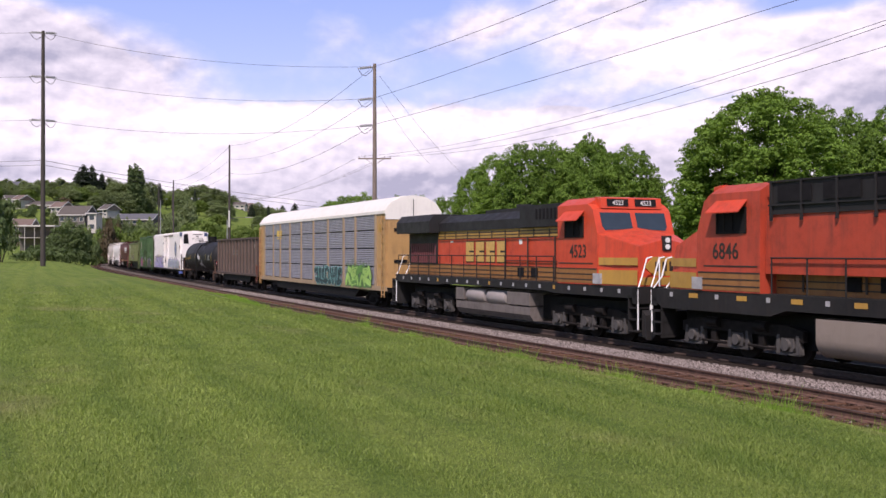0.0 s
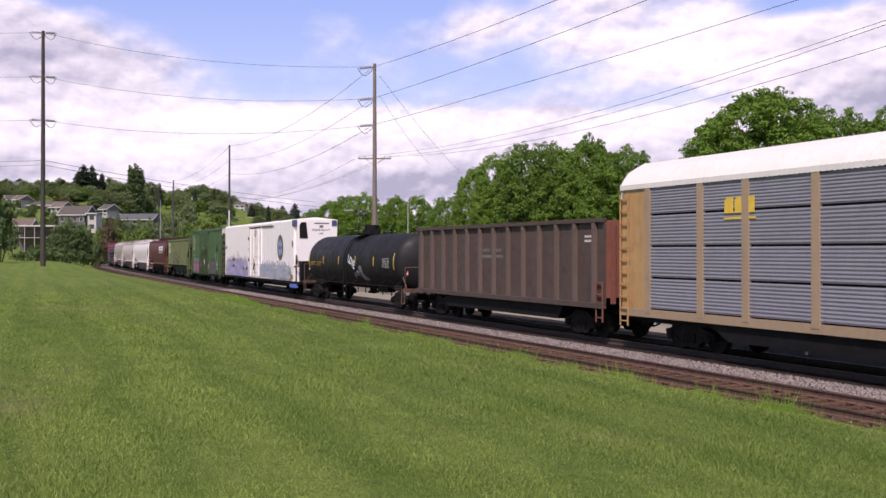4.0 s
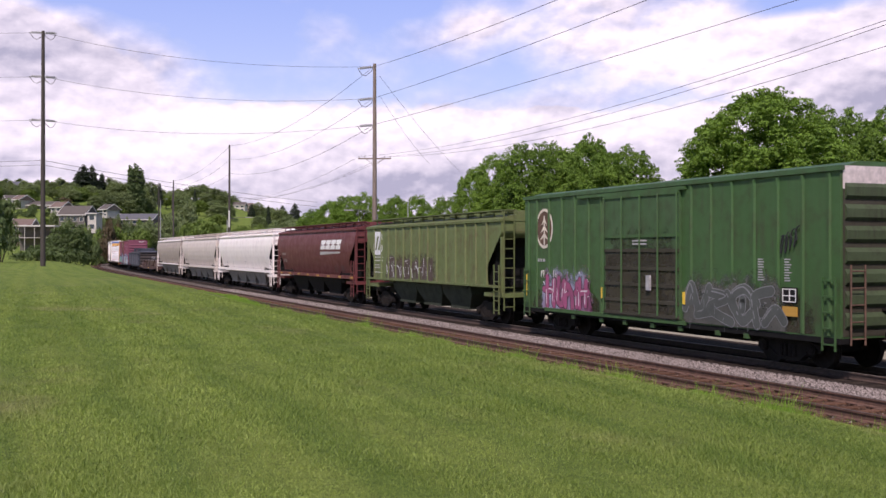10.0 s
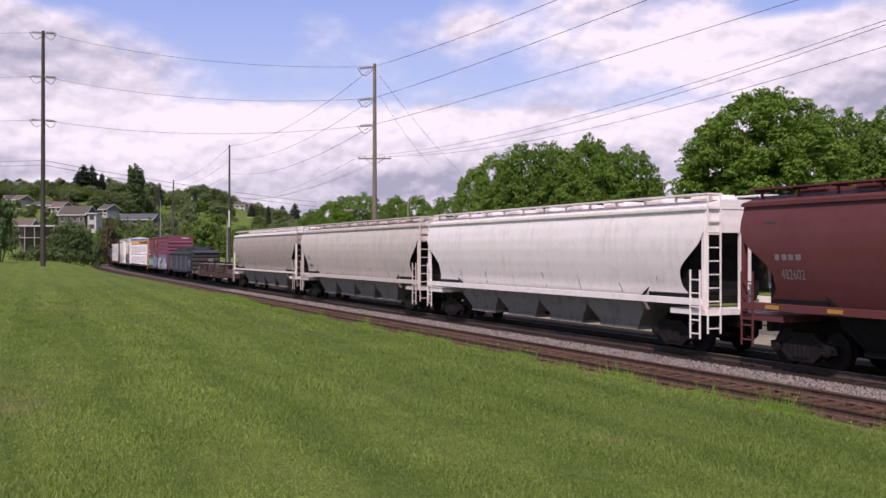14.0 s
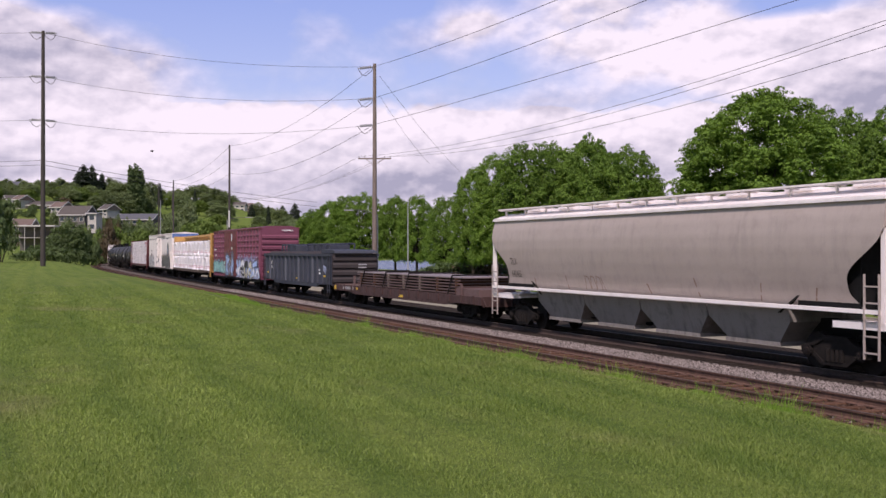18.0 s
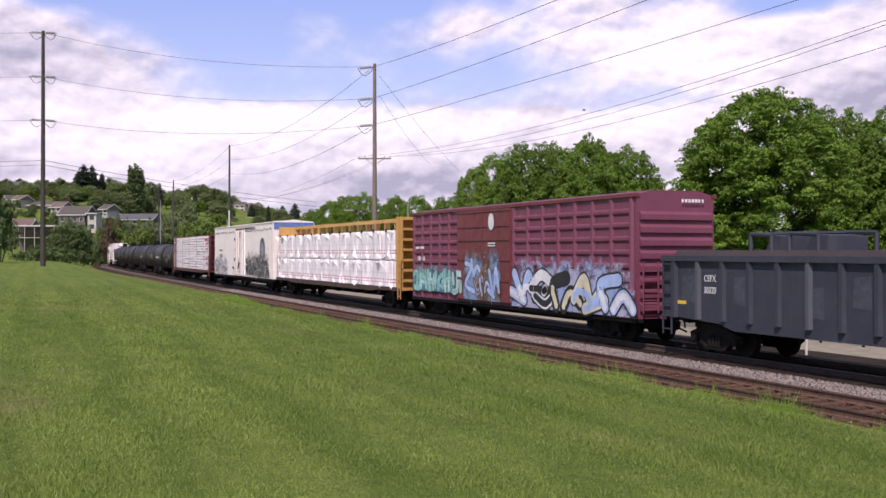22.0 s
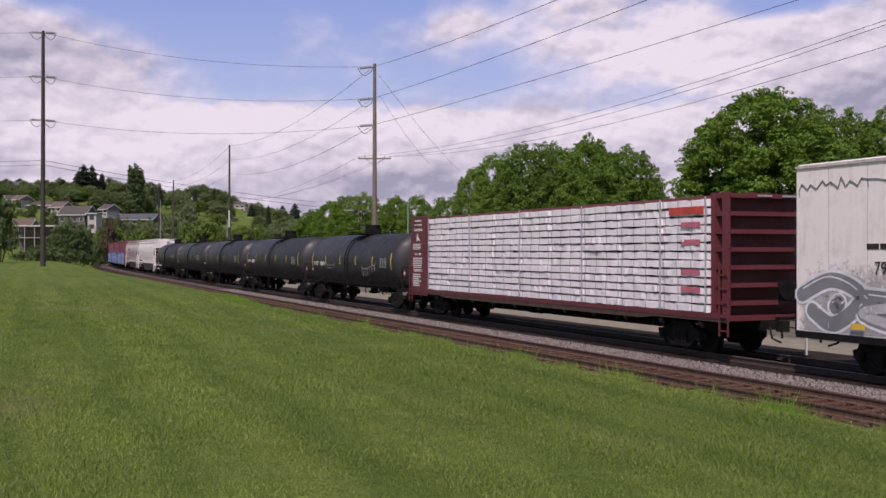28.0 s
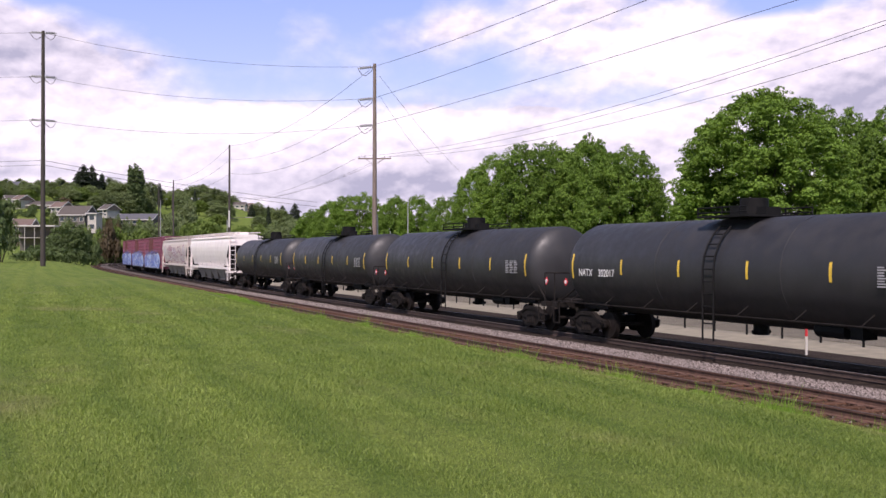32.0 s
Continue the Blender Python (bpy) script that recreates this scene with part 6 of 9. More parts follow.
        ribbon(flame, spline([(-h + 0.7, 1.5), (-h + 0.9, 2.2), (-h + 1.5, 2.05), (-h + 2.2, 2.45), (-h + 3.0, 2.2), (-h + 3.9, 2.5), (-h + 4.6, 2.15), (-h + 5.0, 2.85), (-h + 5.25, 2.3), (-h + 5.55, 2.95), (-h + 6.1, 2.3), (-h + 6.6, 2.35), (-h + 6.9, 1.7)]), 0.05, -1.513, 0.008, 0)
        part("sprayed_outline", flame, G_GOLD, car, "ragged ochre sprayed outline")
        scribble(car, -h + 0.25, -h + 0.8, 3.05, 3.45, lambda z: -1.515, G_DARKGREY, 8, "small black one-line sprayed tag", 0.014, 3)
        scribble(car, b - 0.42, b - 0.05, 3.1, 3.7, lambda z: -1.515, G_RUST, 14, "orange-brown one-line sprayed tag", 0.014, 4)
        part("orange_mark", Build().box(b - 0.7, b - 0.15, -1.528, -1.522, 1.12, 1.38), M_STRIPE, car)
        graffiti(car, dx + q - 0.2, b - 0.6, 1.02, 2.15, -1.572, [G_SLATE, G_GREYLILAC, G_PALEGREEN, G_GREYLILAC, G_GREYLILAC], 23, 8, "faded blue-grey spray-painted letters", 0.20, MIST_BLUEGREY, 0.04, BUBBLES)
        lettering("car_number", "793975", 0.34, M_DARKLET, car, -h + 3.75, -1.555, 1.66, -1, 0.9)
        part("car_initials", bars(Build(), -h + 3.25, -h + 4.3, 2.14, 2.42, -1.55, 1, 2, 0, 4), M_DARKLET, car, "dark initials")
    else:
        fr = Build()
        rnd = random.Random(31)
        pts = []
        x = -h + 0.1
        while x < b - 0.3:
            pts.append((x, -1.512, 4.5 + rnd.uniform(-0.10, 0.08) + (0.10 if len(pts) % 2 else 0.0)))
            x += rnd.uniform(0.09, 0.24)
        fr.tube(pts, 0.017, 4)
        for x, y_, z in pts[::7]:
            fr.tube([(x, y_, z), (x + 0.02, y_, z - rnd.uniform(0.08, 0.25))], 0.010, 4)
        part("sprayed_zigzag", fr, G_GREY, car, "dark zigzag spray line under the roof")
        part("end_top", Build().box(b, b + 0.02, -1.45, 1.45, 4.5, 5.0), M_BLUETOP, car, "blue upper end panel")
        part("roof_edge", Build().box(-h, b, -1.54, -1.44, 4.95, 5.02), M_PINKGREY, car)
        lettering("notice", "EXCESS", 0.17, M_DARKLET, car, b + 0.01, -0.75, 4.15, 2)
        part("notice_print", Build().box(b, b + 0.012, 0.1, 0.9, 4.13, 4.25), M_DARKLET, car)
        graffiti(car, dx + q + 0.5, b - 1.3, 1.0, 2.65, -1.51, [G_WHITE, G_DARKGREY, G_DARKGREY, G_DARKGREY, G_WHITE], 33, 5, "dark grey and white spray-painted letters", 0.38, MIST_BROWN, 0.02, BUBBLES)
        graffiti(car, -h + 0.4, -h + 5.6, 1.0, 2.4, -1.51, [G_WHITE, G_GREY, G_GREY, G_PALEGREY, G_WHITE], 35, 3, "grey and white sprayed shapes", 0.22, MIST_GREY, 0.07, BUBBLES)
        lettering("car_number", "793440", 0.42, M_DARKLET, car, -h + 3.1, -1.525, 2.4, -1, 0.9)
        part("car_initials", bars(Build(), -h + 2.3, -h + 3.9, 2.9, 3.16, -1.51, 1, 2, 0, 4), M_DARKLET, car, "dark initials")
        ladder(car, b - 0.5, -1.56, 1.0, 3.0, 0.42, coat)
        hl = Build()
        for y in (-1.3, -0.4):
            hl.tube([(b + 0.12, y, 1.2), (b + 0.12, y, 2.9)], 0.03)
        for z in (1.5, 2.0, 2.5):
            hl.tube([(b + 0.12, -1.3, z), (b + 0.12, -0.4, z)], 0.025)
        part("end_ladder", hl, coat, car)
    for xk, zk in ((-h + 1.9, 1.1), (4.2, 1.0), (7.3, 1.0), (10.0, 0.99)) if black_end else ((-h + 1.9, 1.1), (dx - 2.6, 1.05)):
        part("yellow_mark", Build().box(xk, xk + 0.42, -1.60, -1.595, zk + 0.02, zk + 0.15), M_YELLOW, car)
    part("centre_sill", Build().box(-h + 1.2, h - 1.2, -0.38, 0.38, 0.45, 0.95), M_BLACK, car)
    brake_gear(car, L, M_BLACK)
    truck(car, -h + 2.6)
    truck(car, h - 2.6)
    couplers(car, h + 0.25)
    return car


def corrugated_end(car, x, d, mat, n=6, z0=1.2, z1=4.2):
    b = Build()
    step = (z1 - z0) / n
    for i in range(n):
        z = z0 + step * i
        b.prism([(d * x, z + 0.06), (d * (x + 0.09), z + step * 0.3), (d * (x + 0.09), z + step * 0.7), (d * x, z + step * 0.94)], -1.35, 1.35, "y")
    return part("end_corrugation", b, mat, car)


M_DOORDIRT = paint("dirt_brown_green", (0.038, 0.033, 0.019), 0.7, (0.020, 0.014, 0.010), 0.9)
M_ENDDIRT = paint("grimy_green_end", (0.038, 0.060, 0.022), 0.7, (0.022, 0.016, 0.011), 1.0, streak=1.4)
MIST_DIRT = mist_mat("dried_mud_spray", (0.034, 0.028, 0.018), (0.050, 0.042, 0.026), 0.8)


def green_boxcar(L):
    car = thing("boxcar", "faded green boxcar with ribbed sides and sprayed tags", "rail wagon", "wagons of the train")
    h = L / 2
    part("body", Build().prism([(-1.47, 0.85), (1.47, 0.85), (1.47, 4.9), (0.9, 5.07), (-0.9, 5.07), (-1.47, 4.9)], -h, h), M_GREEN, car)
    part("roof_edge", Build().box(-h - 0.05, h + 0.05, -1.54, -1.38, 4.83, 4.95).box(-h - 0.05, h + 0.05, 1.38, 1.54, 4.83, 4.95), M_GREENPALE, car)
    rib = Build().prism([(-0.06, -1.47), (-0.035, -1.525), (0.035, -1.525), (0.06, -1.47)], 0.9, 4.8, "z").mesh("rib", M_GREEN)
    for x in (-7.0, -6.1, 2.2, 3.1, 4.0, 4.9, 5.8, 6.7, h - 0.35, -h + 0.3, -5.2, -4.3, -3.4, -2.6):
        if abs(x) < h:
            part("rib", rib, None, car, "", Matrix.Translation((x, 0, 0)))
    part("door", Build().box(-2.3, 1.75, -1.56, -1.47, 0.95, 4.7), M_GREENPALE, car, "green double sliding door")
    for z in (1.0, 1.4, 1.9, 2.4, 2.95, 3.4, 4.65):
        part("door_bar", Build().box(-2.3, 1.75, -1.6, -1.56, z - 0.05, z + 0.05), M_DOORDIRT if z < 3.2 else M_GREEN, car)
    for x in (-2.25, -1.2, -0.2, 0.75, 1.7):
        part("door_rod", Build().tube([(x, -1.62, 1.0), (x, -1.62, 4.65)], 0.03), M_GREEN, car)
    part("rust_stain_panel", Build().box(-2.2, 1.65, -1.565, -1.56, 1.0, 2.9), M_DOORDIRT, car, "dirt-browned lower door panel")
    part("door_latch", Build().box(0.2, 0.4, -1.66, -1.6, 1.75, 2.2), M_INSUL, car, "pale worn latch")
    part("door_rail", Build().box(-6.3, 2.0, -1.56, -1.47, 0.8, 0.92).box(-4.0, 2.0, -1.58, -1.47, 4.7, 4.8), M_GREEN, car)
    em = Build()
    ring = [(-h + 1.5 + 0.62 * math.cos(t), 3.75 + 0.72 * math.sin(t)) for t in [i * math.tau / 28 for i in range(28)]]
    blob(em, ring, -1.475, 0.004, 0)
    blob(em, [(-h + 1.5 + (x + h - 1.5) * 0.86, 3.75 + (z - 3.75) * 0.86) for x, z in ring], -1.475, 0.008, 1)
    em.box(-h + 1.46, -h + 1.54, -1.487, -1.483, 3.15, 4.2, 0)
    for k in range(3):
        z = 3.3 + k * 0.28
        w = 0.36 - k * 0.08
        em.prism([(-h + 1.5 - w, z), (-h + 1.5, z + 0.3), (-h + 1.5 + w, z), (-h + 1.5, z + 0.14)], -1.488, -1.483, "y", 0)
    part("tree_emblem", em, [G_CREAM2, M_RUST], car, "cream ring emblem with a stylised fir")
    lettering("car_number", "19", 0.36, M_WHITE, car, -h + 1.35, -1.478, 2.0, -1, 0.9)
    lettering("car_number", "16", 0.36, M_WHITE, car, -h + 2.25, -1.478, 2.0, -1, 0.9)
    st = bars(Build(), -h + 1.0, -h + 1.6, 2.5, 2.72, -1.475, 1, 4, 0, 3)
    bars(st, h - 2.9, h - 2.62, 2.15, 2.75, -1.475, 9, 6)
    bars(st, h - 1.9, h - 1.62, 2.15, 2.75, -1.475, 9, 9)
    bars(st, -0.6, 0.3, 3.1, 3.3, -1.60, 2, 6)
    part("stencils", st, M_INSUL, car, "pale stencilled markings")
    part("end_face", Build().box(h, h + 0.02, -1.4, 1.4, 4.4, 4.95), M_PINKGREY, car, "pale top of wagon end")
    corrugated_end(car, h, 1, M_ENDDIRT, 7, 1.0, 4.6)
    corrugated_end(car, h, -1, M_ENDDIRT, 7, 1.0, 4.6)
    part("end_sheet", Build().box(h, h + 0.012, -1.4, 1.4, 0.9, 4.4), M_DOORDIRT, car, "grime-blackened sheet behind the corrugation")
    bs_ = bars(Build(), 0.35, 1.15, 2.9, 3.3, 0.0, 4, 12)
    bs_.v = [(h + 0.094 - y_, x_, z_) for x_, y_, z_ in bs_.v]
    part("end_stencils", bs_, M_INSUL, car)
    for y in (-1.30, -0.86):
        part("end_ladder_rail", Build().tube([(h + 0.16, y, 0.7), (h + 0.16, y, 2.6)], 0.025), M_RUST, car)
    for k in range(5):
        part("end_rung", Build().tube([(h + 0.16, -1.30, 0.85 + k * 0.4), (h + 0.16, -0.86, 0.85 + k * 0.4)], 0.02), M_RUST, car)
    part("brake_wheel", Build().cyl((h + 0.14, 0.35, 2.35), (h + 0.20, 0.35, 2.35), 0.28, 14).cyl((h + 0.05, 0.35, 1.2), (h + 0.12, 0.35, 2.3), 0.05, 6), M_STEEL, car, "dark hand brake wheel with rod")
    part("brake_platform", Build().box(h + 0.02, h + 0.42, -0.2, 0.9, 1.50, 1.55), M_STEEL, car)
    part("centre_sill", Build().box(-h + 1.2, h - 1.2, -0.38, 0.38, 0.42, 0.86), M_BLACK, car)
    tab = Build().box(-0.10, 0.10, -1.50, -1.44, 0.62, 0.75).mesh("jacking_pad", M_GREEN)
    for x in (-4.4, -2.6, -1.2, 0.3, 1.7, 3.4, 4.6):
        part("jacking_pad", tab, None, car, "", Matrix.Translation((x, 0, 0)))
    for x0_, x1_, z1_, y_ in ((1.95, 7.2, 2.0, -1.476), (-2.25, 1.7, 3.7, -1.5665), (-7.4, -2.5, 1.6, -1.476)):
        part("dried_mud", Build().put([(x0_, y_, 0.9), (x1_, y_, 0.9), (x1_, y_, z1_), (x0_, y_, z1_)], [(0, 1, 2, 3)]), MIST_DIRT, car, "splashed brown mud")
    part("notice_plate", Build().box(h - 1.92, h - 1.40, -1.54, -1.50, 1.62, 2.02), M_INTERIOR, car, "black notice plate with white frames")
    nf = Build()
    for x in (h - 1.90, h - 1.66, h - 1.44):
        nf.box(x, x + 0.025, -1.546, -1.54, 1.65, 1.99)
    for z in (1.65, 1.80, 1.965):
        nf.box(h - 1.90, h - 1.42, -1.546, -1.54, z, z + 0.022)
    part("notice_frame", nf, M_WHITE, car)
    scribble(car, h - 2.0, h - 1.35, 2.85, 3.6, lambda z: -1.53, G_BLACK, 5, "black one-line sprayed tag", 0.016, 4)
    graffiti(car, -6.3, -3.3, 0.9, 2.15, -1.53, [G_BLACK, G_PINK, G_PINK, G_WHITE], 41, 4, "plum and white sprayed letters", 0.30, MIST_PLUM, 0.03)
    graffiti(car, 2.1, 6.0, 0.9, 2.15, -1.53, [G_GREY, G_DARKGREY, G_DARKGREY, G_GREY], 43, 4, "dark grey sprayed letters", 0.26, MIST_DARK, 0.022, BUBBLES)
    part("yellow_marks", Build().box(-2.5, -2.42, -1.56, -1.5, 1.4, 1.75).box(1.9, 2.0, -1.56, -1.5, 1.4, 1.75).box(-h + 0.2, -h + 0.27, -1.53, -1.5, 1.3, 2.1), M_YELLOW, car)
    part("orange_mark", Build().box(h - 1.92, h - 1.40, -1.535, -1.50, 1.30, 1.54), M_STRIPE, car)
    part("side_sill", Build().box(-h, h, -1.49, -1.2, 0.72, 0.86), M_BLACK, car)
    ladder(car, h - 0.3, -1.55, 0.55, 2.3, 0.42, M_GREEN)
    ladder(car, -h + 0.3, -1.55, 0.55, 2.3, 0.42, M_GREEN)
    brake_gear(car, L, M_BLACK)
    truck(car, -h + 2.2)
    truck(car, h - 2.2)
    couplers(car, h + 0.3)
    return car


TAGGED = []


def red_boxcar(L, tag="wild"):
    car = thing("boxcar", "maroon boxcar with grid-ribbed sides and graffiti" if tag == "wild" else "maroon boxcar with blue sprayed lower half",
                "rail wagon", "wagons of the train")
    h = L / 2
    part("body", Build().prism([(-1.46, 0.82), (1.46, 0.82), (1.46, 4.68), (0.9, 4.84), (-0.9, 4.84), (-1.46, 4.68)], -h, h), M_BOXRED, car)
    part("roof_edge", Build().box(-h - 0.04, h + 0.04, -1.54, -1.36, 4.62, 4.73).box(-h - 0.04, h + 0.04, 1.36, 1.54, 4.62, 4.73), M_BOXDOOR, car)
    rib = Build().prism([(-0.10, -1.46), (-0.05, -1.54), (0.05, -1.54), (0.10, -1.46)], 0.85, 4.58, "z").mesh("rib", M_BOXRED)
    d0, d1 = -h * 0.42, h * 0.10
    xs = list(np.linspace(-h + 0.25, d0 - 0.1, 6)) + list(np.linspace(d1 + 0.15, h - 0.25, 8))
    for x in xs:
        part("rib", rib, None, car, "", Matrix.Translation((float(x), 0, 0)))
    for z in np.arange(1.15, 4.4, 0.43):
        for a, e in ((-h + 0.2, d0), (d1, h - 0.2)):
            part("side_bead", Build().prism([(-1.46, z - 0.11), (-1.515, z - 0.03), (-1.515, z + 0.05), (-1.46, z + 0.12)], a, e), M_BOXRED, car)
    part("door", Build().box(d0, d1, -1.58, -1.46, 0.95, 4.6), M_BOXDOOR, car, "brownish red double plug door")
    for z in (1.0, 1.8, 2.6, 3.4, 3.95, 4.55):
        part("door_bar", Build().box(d0, d1, -1.61, -1.58, z - 0.05, z + 0.05), M_BOXDOOR, car)
    part("door_bar", Build().box((d0 + d1) / 2 - 0.03, (d0 + d1) / 2 + 0.03, -1.612, -1.58, 1.0, 4.55), M_BOXDOOR, car)
    if tag == "wild":
        em = Build()
        ex = d0 + (d1 - d0) * 0.68
        blob(em, [(ex + 0.26 * math.cos(t), 4.1 + 0.34 * math.sin(t)) for t in [i * math.tau / 20 for i in range(20)]], -1.612, 0.004, 0)
        part("oval_emblem", em, G_WHITE, car, "white oval emblem")
        st = bars(Build(), ex - 0.3, ex + 0.5, 3.1, 3.3, -1.61, 2, 5)
        bars(st, -h + 0.6, -h + 1.7, 3.0, 3.2, -1.55, 1, 5, 0, 2)
        part("stencils", st, M_WHITE, car)
        lettering("car_number", "500 168", 0.3, M_WHITE, car, -h + 1.25, -1.55, 2.5, -1, 0.9)
        en = bars(Build(), 0.15, 1.05, 4.42, 4.62, 0.0, 1, 3, 0, 7)
        en.v = [(h + 0.10 - y_, x_, z_) for x_, y_, z_ in en.v]
        part("end_number", en, M_WHITE, car)
        graffiti(car, -h + 0.4, d0 + 0.2, 1.15, 2.15, -1.56, [G_DARKTEAL, G_TEAL, G_TEAL, G_TEALPALE, G_WHITE], 51, 6, "teal and white spray-painted letters", 0.34, MIST_TEAL, 0.03)
        graffiti(car, d0 + 0.9, d1 - 0.9, 0.95, 2.75, -1.62, [G_BLACK, G_SKY, G_SKY, G_RUST, G_WHITE], 53, 4, "blue and brown spray-painted shapes", 0.26, MIST_BLUEBROWN, 0.025, BUBBLES)
        graffiti(car, d1 + 0.3, h - 0.2, 0.86, 2.4, -1.56, [G_BLACK, G_SKY, G_WHITE, G_BLACK, G_CREAM, G_WHITE], 55, 5, "large blue, black and cream spray-painted shapes", 0.34, MIST_SKY, 0.07, BUBBLES)
    else:
        graffiti(car, -h + 0.3, h - 0.3, 0.86, 2.8, -1.62, [G_WHITE, G_BLUE, G_BLUE, G_SKY, G_WHITE], 57 + len(TAGGED), 6, "blue and white spray-painted letters", 0.30, MIST_BLUE, 0.06, BUBBLES)
        TAGGED.append(car)
    corrugated_end(car, h, 1, M_BOXRED, 8, 0.95, 4.2)
    corrugated_end(car, h, -1, M_BOXRED, 8, 0.95, 4.2)
    part("side_sill", Build().box(-h, h, -1.5, -1.2, 0.7, 0.82), M_BLACK, car)
    lad = Build()
    for y in (-1.3, -0.75):
        lad.tube([(h + 0.14, y, 1.0), (h + 0.14, y, 2.6)], 0.028)
    for z in np.arange(1.1, 2.6, 0.3):
        lad.tube([(h + 0.14, -1.3, float(z)), (h + 0.14, -0.75, float(z))], 0.02)
    part("end_ladder", lad, M_BOXRED, car)
    part("centre_sill", Build().box(-h + 1.2, h - 1.2, -0.38, 0.38, 0.45, 0.85), M_BLACK, car)
    brake_gear(car, L, M_BLACK)
    truck(car, -h + 2.4)
    truck(car, h - 2.4)
    couplers(car, h + 0.35)
    return car


G_RUST = flat_colour("spray_brown", (0.22, 0.12, 0.08))


ROUND_Z = (1.50, 1.8, 2.15, 2.55, 3.0, 3.35, 3.75, 4.12)
ROUND_Y = (1.17, 1.275, 1.375, 1.455, 1.505, 1.505, 1.455, 1.36)


def hug(ob, lift=0.006):
    """Lays flat markings on the rounded side of a hopper."""
    for v in ob.data.vertices:
        v.co.y = -float(np.interp(v.co.z, ROUND_Z, ROUND_Y)) - lift - (0.004 if v.co.y < -1.53 else 0.0)
    return ob


def hopper(L, mat, label, kind="round", sill_mat=None, roof_mat=None):
    """Covered hopper: shaped side sheets with notched ends, slope sheets, discharge bays, roof walk."""
    car = thing("covered_hopper", label, "hopper wagon", "wagons of the train")
    h = L / 2
    top = 4.32
    if kind == "round":
        prof = list(zip(ROUND_Y, ROUND_Z))
    else:
        prof = [(1.47, 1.50), (1.47, 1.9), (1.47, 2.4), (1.47, 2.9), (1.47, 3.3), (1.47, 3.6), (1.47, 3.9), (1.45, 4.16)]

    def reach(z):           # half length of the side sheet at height z
        if kind == "round":
            if z > 3.4:
                return h - 0.02 * (z > 3.8)
            return h - 0.05 - 1.15 * float(smooth01((3.4 - z) / 1.15)) + 0.35 * float(smooth01((2.0 - z) / 0.5))
        return h - 0.02 if z > 3.6 else h - 0.05 - (3.6 - z) * 0.95 if z > 2.3 else h - 1.3 + (2.3 - z) * 0.25
    n = len(prof)
    fine = []
    for (y0, z0), (y1, z1) in zip(prof, prof[1:]):
        for k in range(4):
            fine.append((y0 + (y1 - y0) * k / 4, z0 + (z1 - z0) * k / 4))
    fine.append(prof[-1])
    b = Build()
    vs, fs = [], []
    nx = 9
    for y, z in fine:
        e = reach(z)
        for sy in (-1, 1):
            vs += [(-e + 2 * e * i / (nx - 1), y * sy, z) for i in range(nx)]
    w = 2 * nx
    for k in range(len(fine) - 1):
        for o in (0, nx):
            fs += [(k * w + o + i, k * w + o + i + 1, (k + 1) * w + o + i + 1, (k + 1) * w + o + i) for i in range(nx - 1)]
        if fine[k][1] > 3.4:        # open below: the slope sheets lie further in
            fs += [(k * w, k * w + nx, (k + 1) * w + nx, (k + 1) * w), (k * w + nx - 1, k * w + 2 * nx - 1, (k + 1) * w + 2 * nx - 1, (k + 1) * w + nx - 1)]
    b.put(vs, fs)
    part("body", b, mat, car)
    ey = prof[-1][0]
    rf = Build().prism([(-ey - 0.05, 4.12), (-ey - 0.06, 4.2), (-0.75, top + 0.08), (0.75, top + 0.08), (ey + 0.06, 4.2), (ey + 0.05, 4.12)], -h, h)
    part("roof", rf, roof_mat or mat, car)
    ev = Build().box(-h - 0.01, h + 0.01, -ey - 0.09, -ey + 0.02, 4.10, 4.17).box(-h - 0.01, h + 0.01, ey - 0.02, ey + 0.09, 4.10, 4.17)
    part("eave", ev, sill_mat or mat, car)
    wk = Build()
    for y in (-1.0, 1.0):
        wk.box(-h + 0.1, h - 0.1, y - 0.27, y + 0.27, 4.54, 4.58)
        for x in np.linspace(-h + 0.3, h - 0.3, 13):
            wk.box(x - 0.03, x + 0.03, y - 0.03, y + 0.03, 4.2, 4.55)
            wk.box(x - 0.03, x + 0.03, y - 0.26, y + 0.26, 4.50, 4.54)
    part("roof_walk", wk, roof_mat or mat, car)
    ht = Build().box(-h + 0.8, h - 0.8, -0.33, 0.33, top + 0.05, top + 0.2)
    for x in np.linspace(-h + 1.5, h - 1.5, 8):
        ht.box(x - 0.5, x + 0.5, -0.42, 0.42, top + 0.18, top + 0.27)
    part("hatch_cover", ht, roof_mat or mat, car)
    sz = 1.49 if kind == "flat" or sill_mat else 1.40
    part("side_sill", Build().box(-h + 0.1, h - 0.1, -1.53, -1.33, sz, 1.58), sill_mat or mat, car)
    part("side_sill", Build().box(-h + 0.1, h - 0.1, 1.33, 1.53, sz, 1.58), sill_mat or mat, car)
    # slope sheets and inner ends
    for d in (-1, 1):
        sl = Build().put([(d * (h - 0.35), -1.28, 3.5), (d * (h - 0.35), 1.28, 3.5), (d * (h - 3.6), 1.28, 1.35), (d * (h - 3.6), -1.28, 1.35),
                          (d * (h - 0.45), -1.28, 3.5), (d * (h - 0.45), 1.28, 3.5), (d * (h - 3.7), 1.28, 1.35), (d * (h - 3.7), -1.28, 1.35)],
                         [(0, 1, 2, 3), (7, 6, 5, 4), (0, 4, 5, 1), (2, 6, 7, 3), (0, 3, 7, 4), (1, 5, 6, 2)])
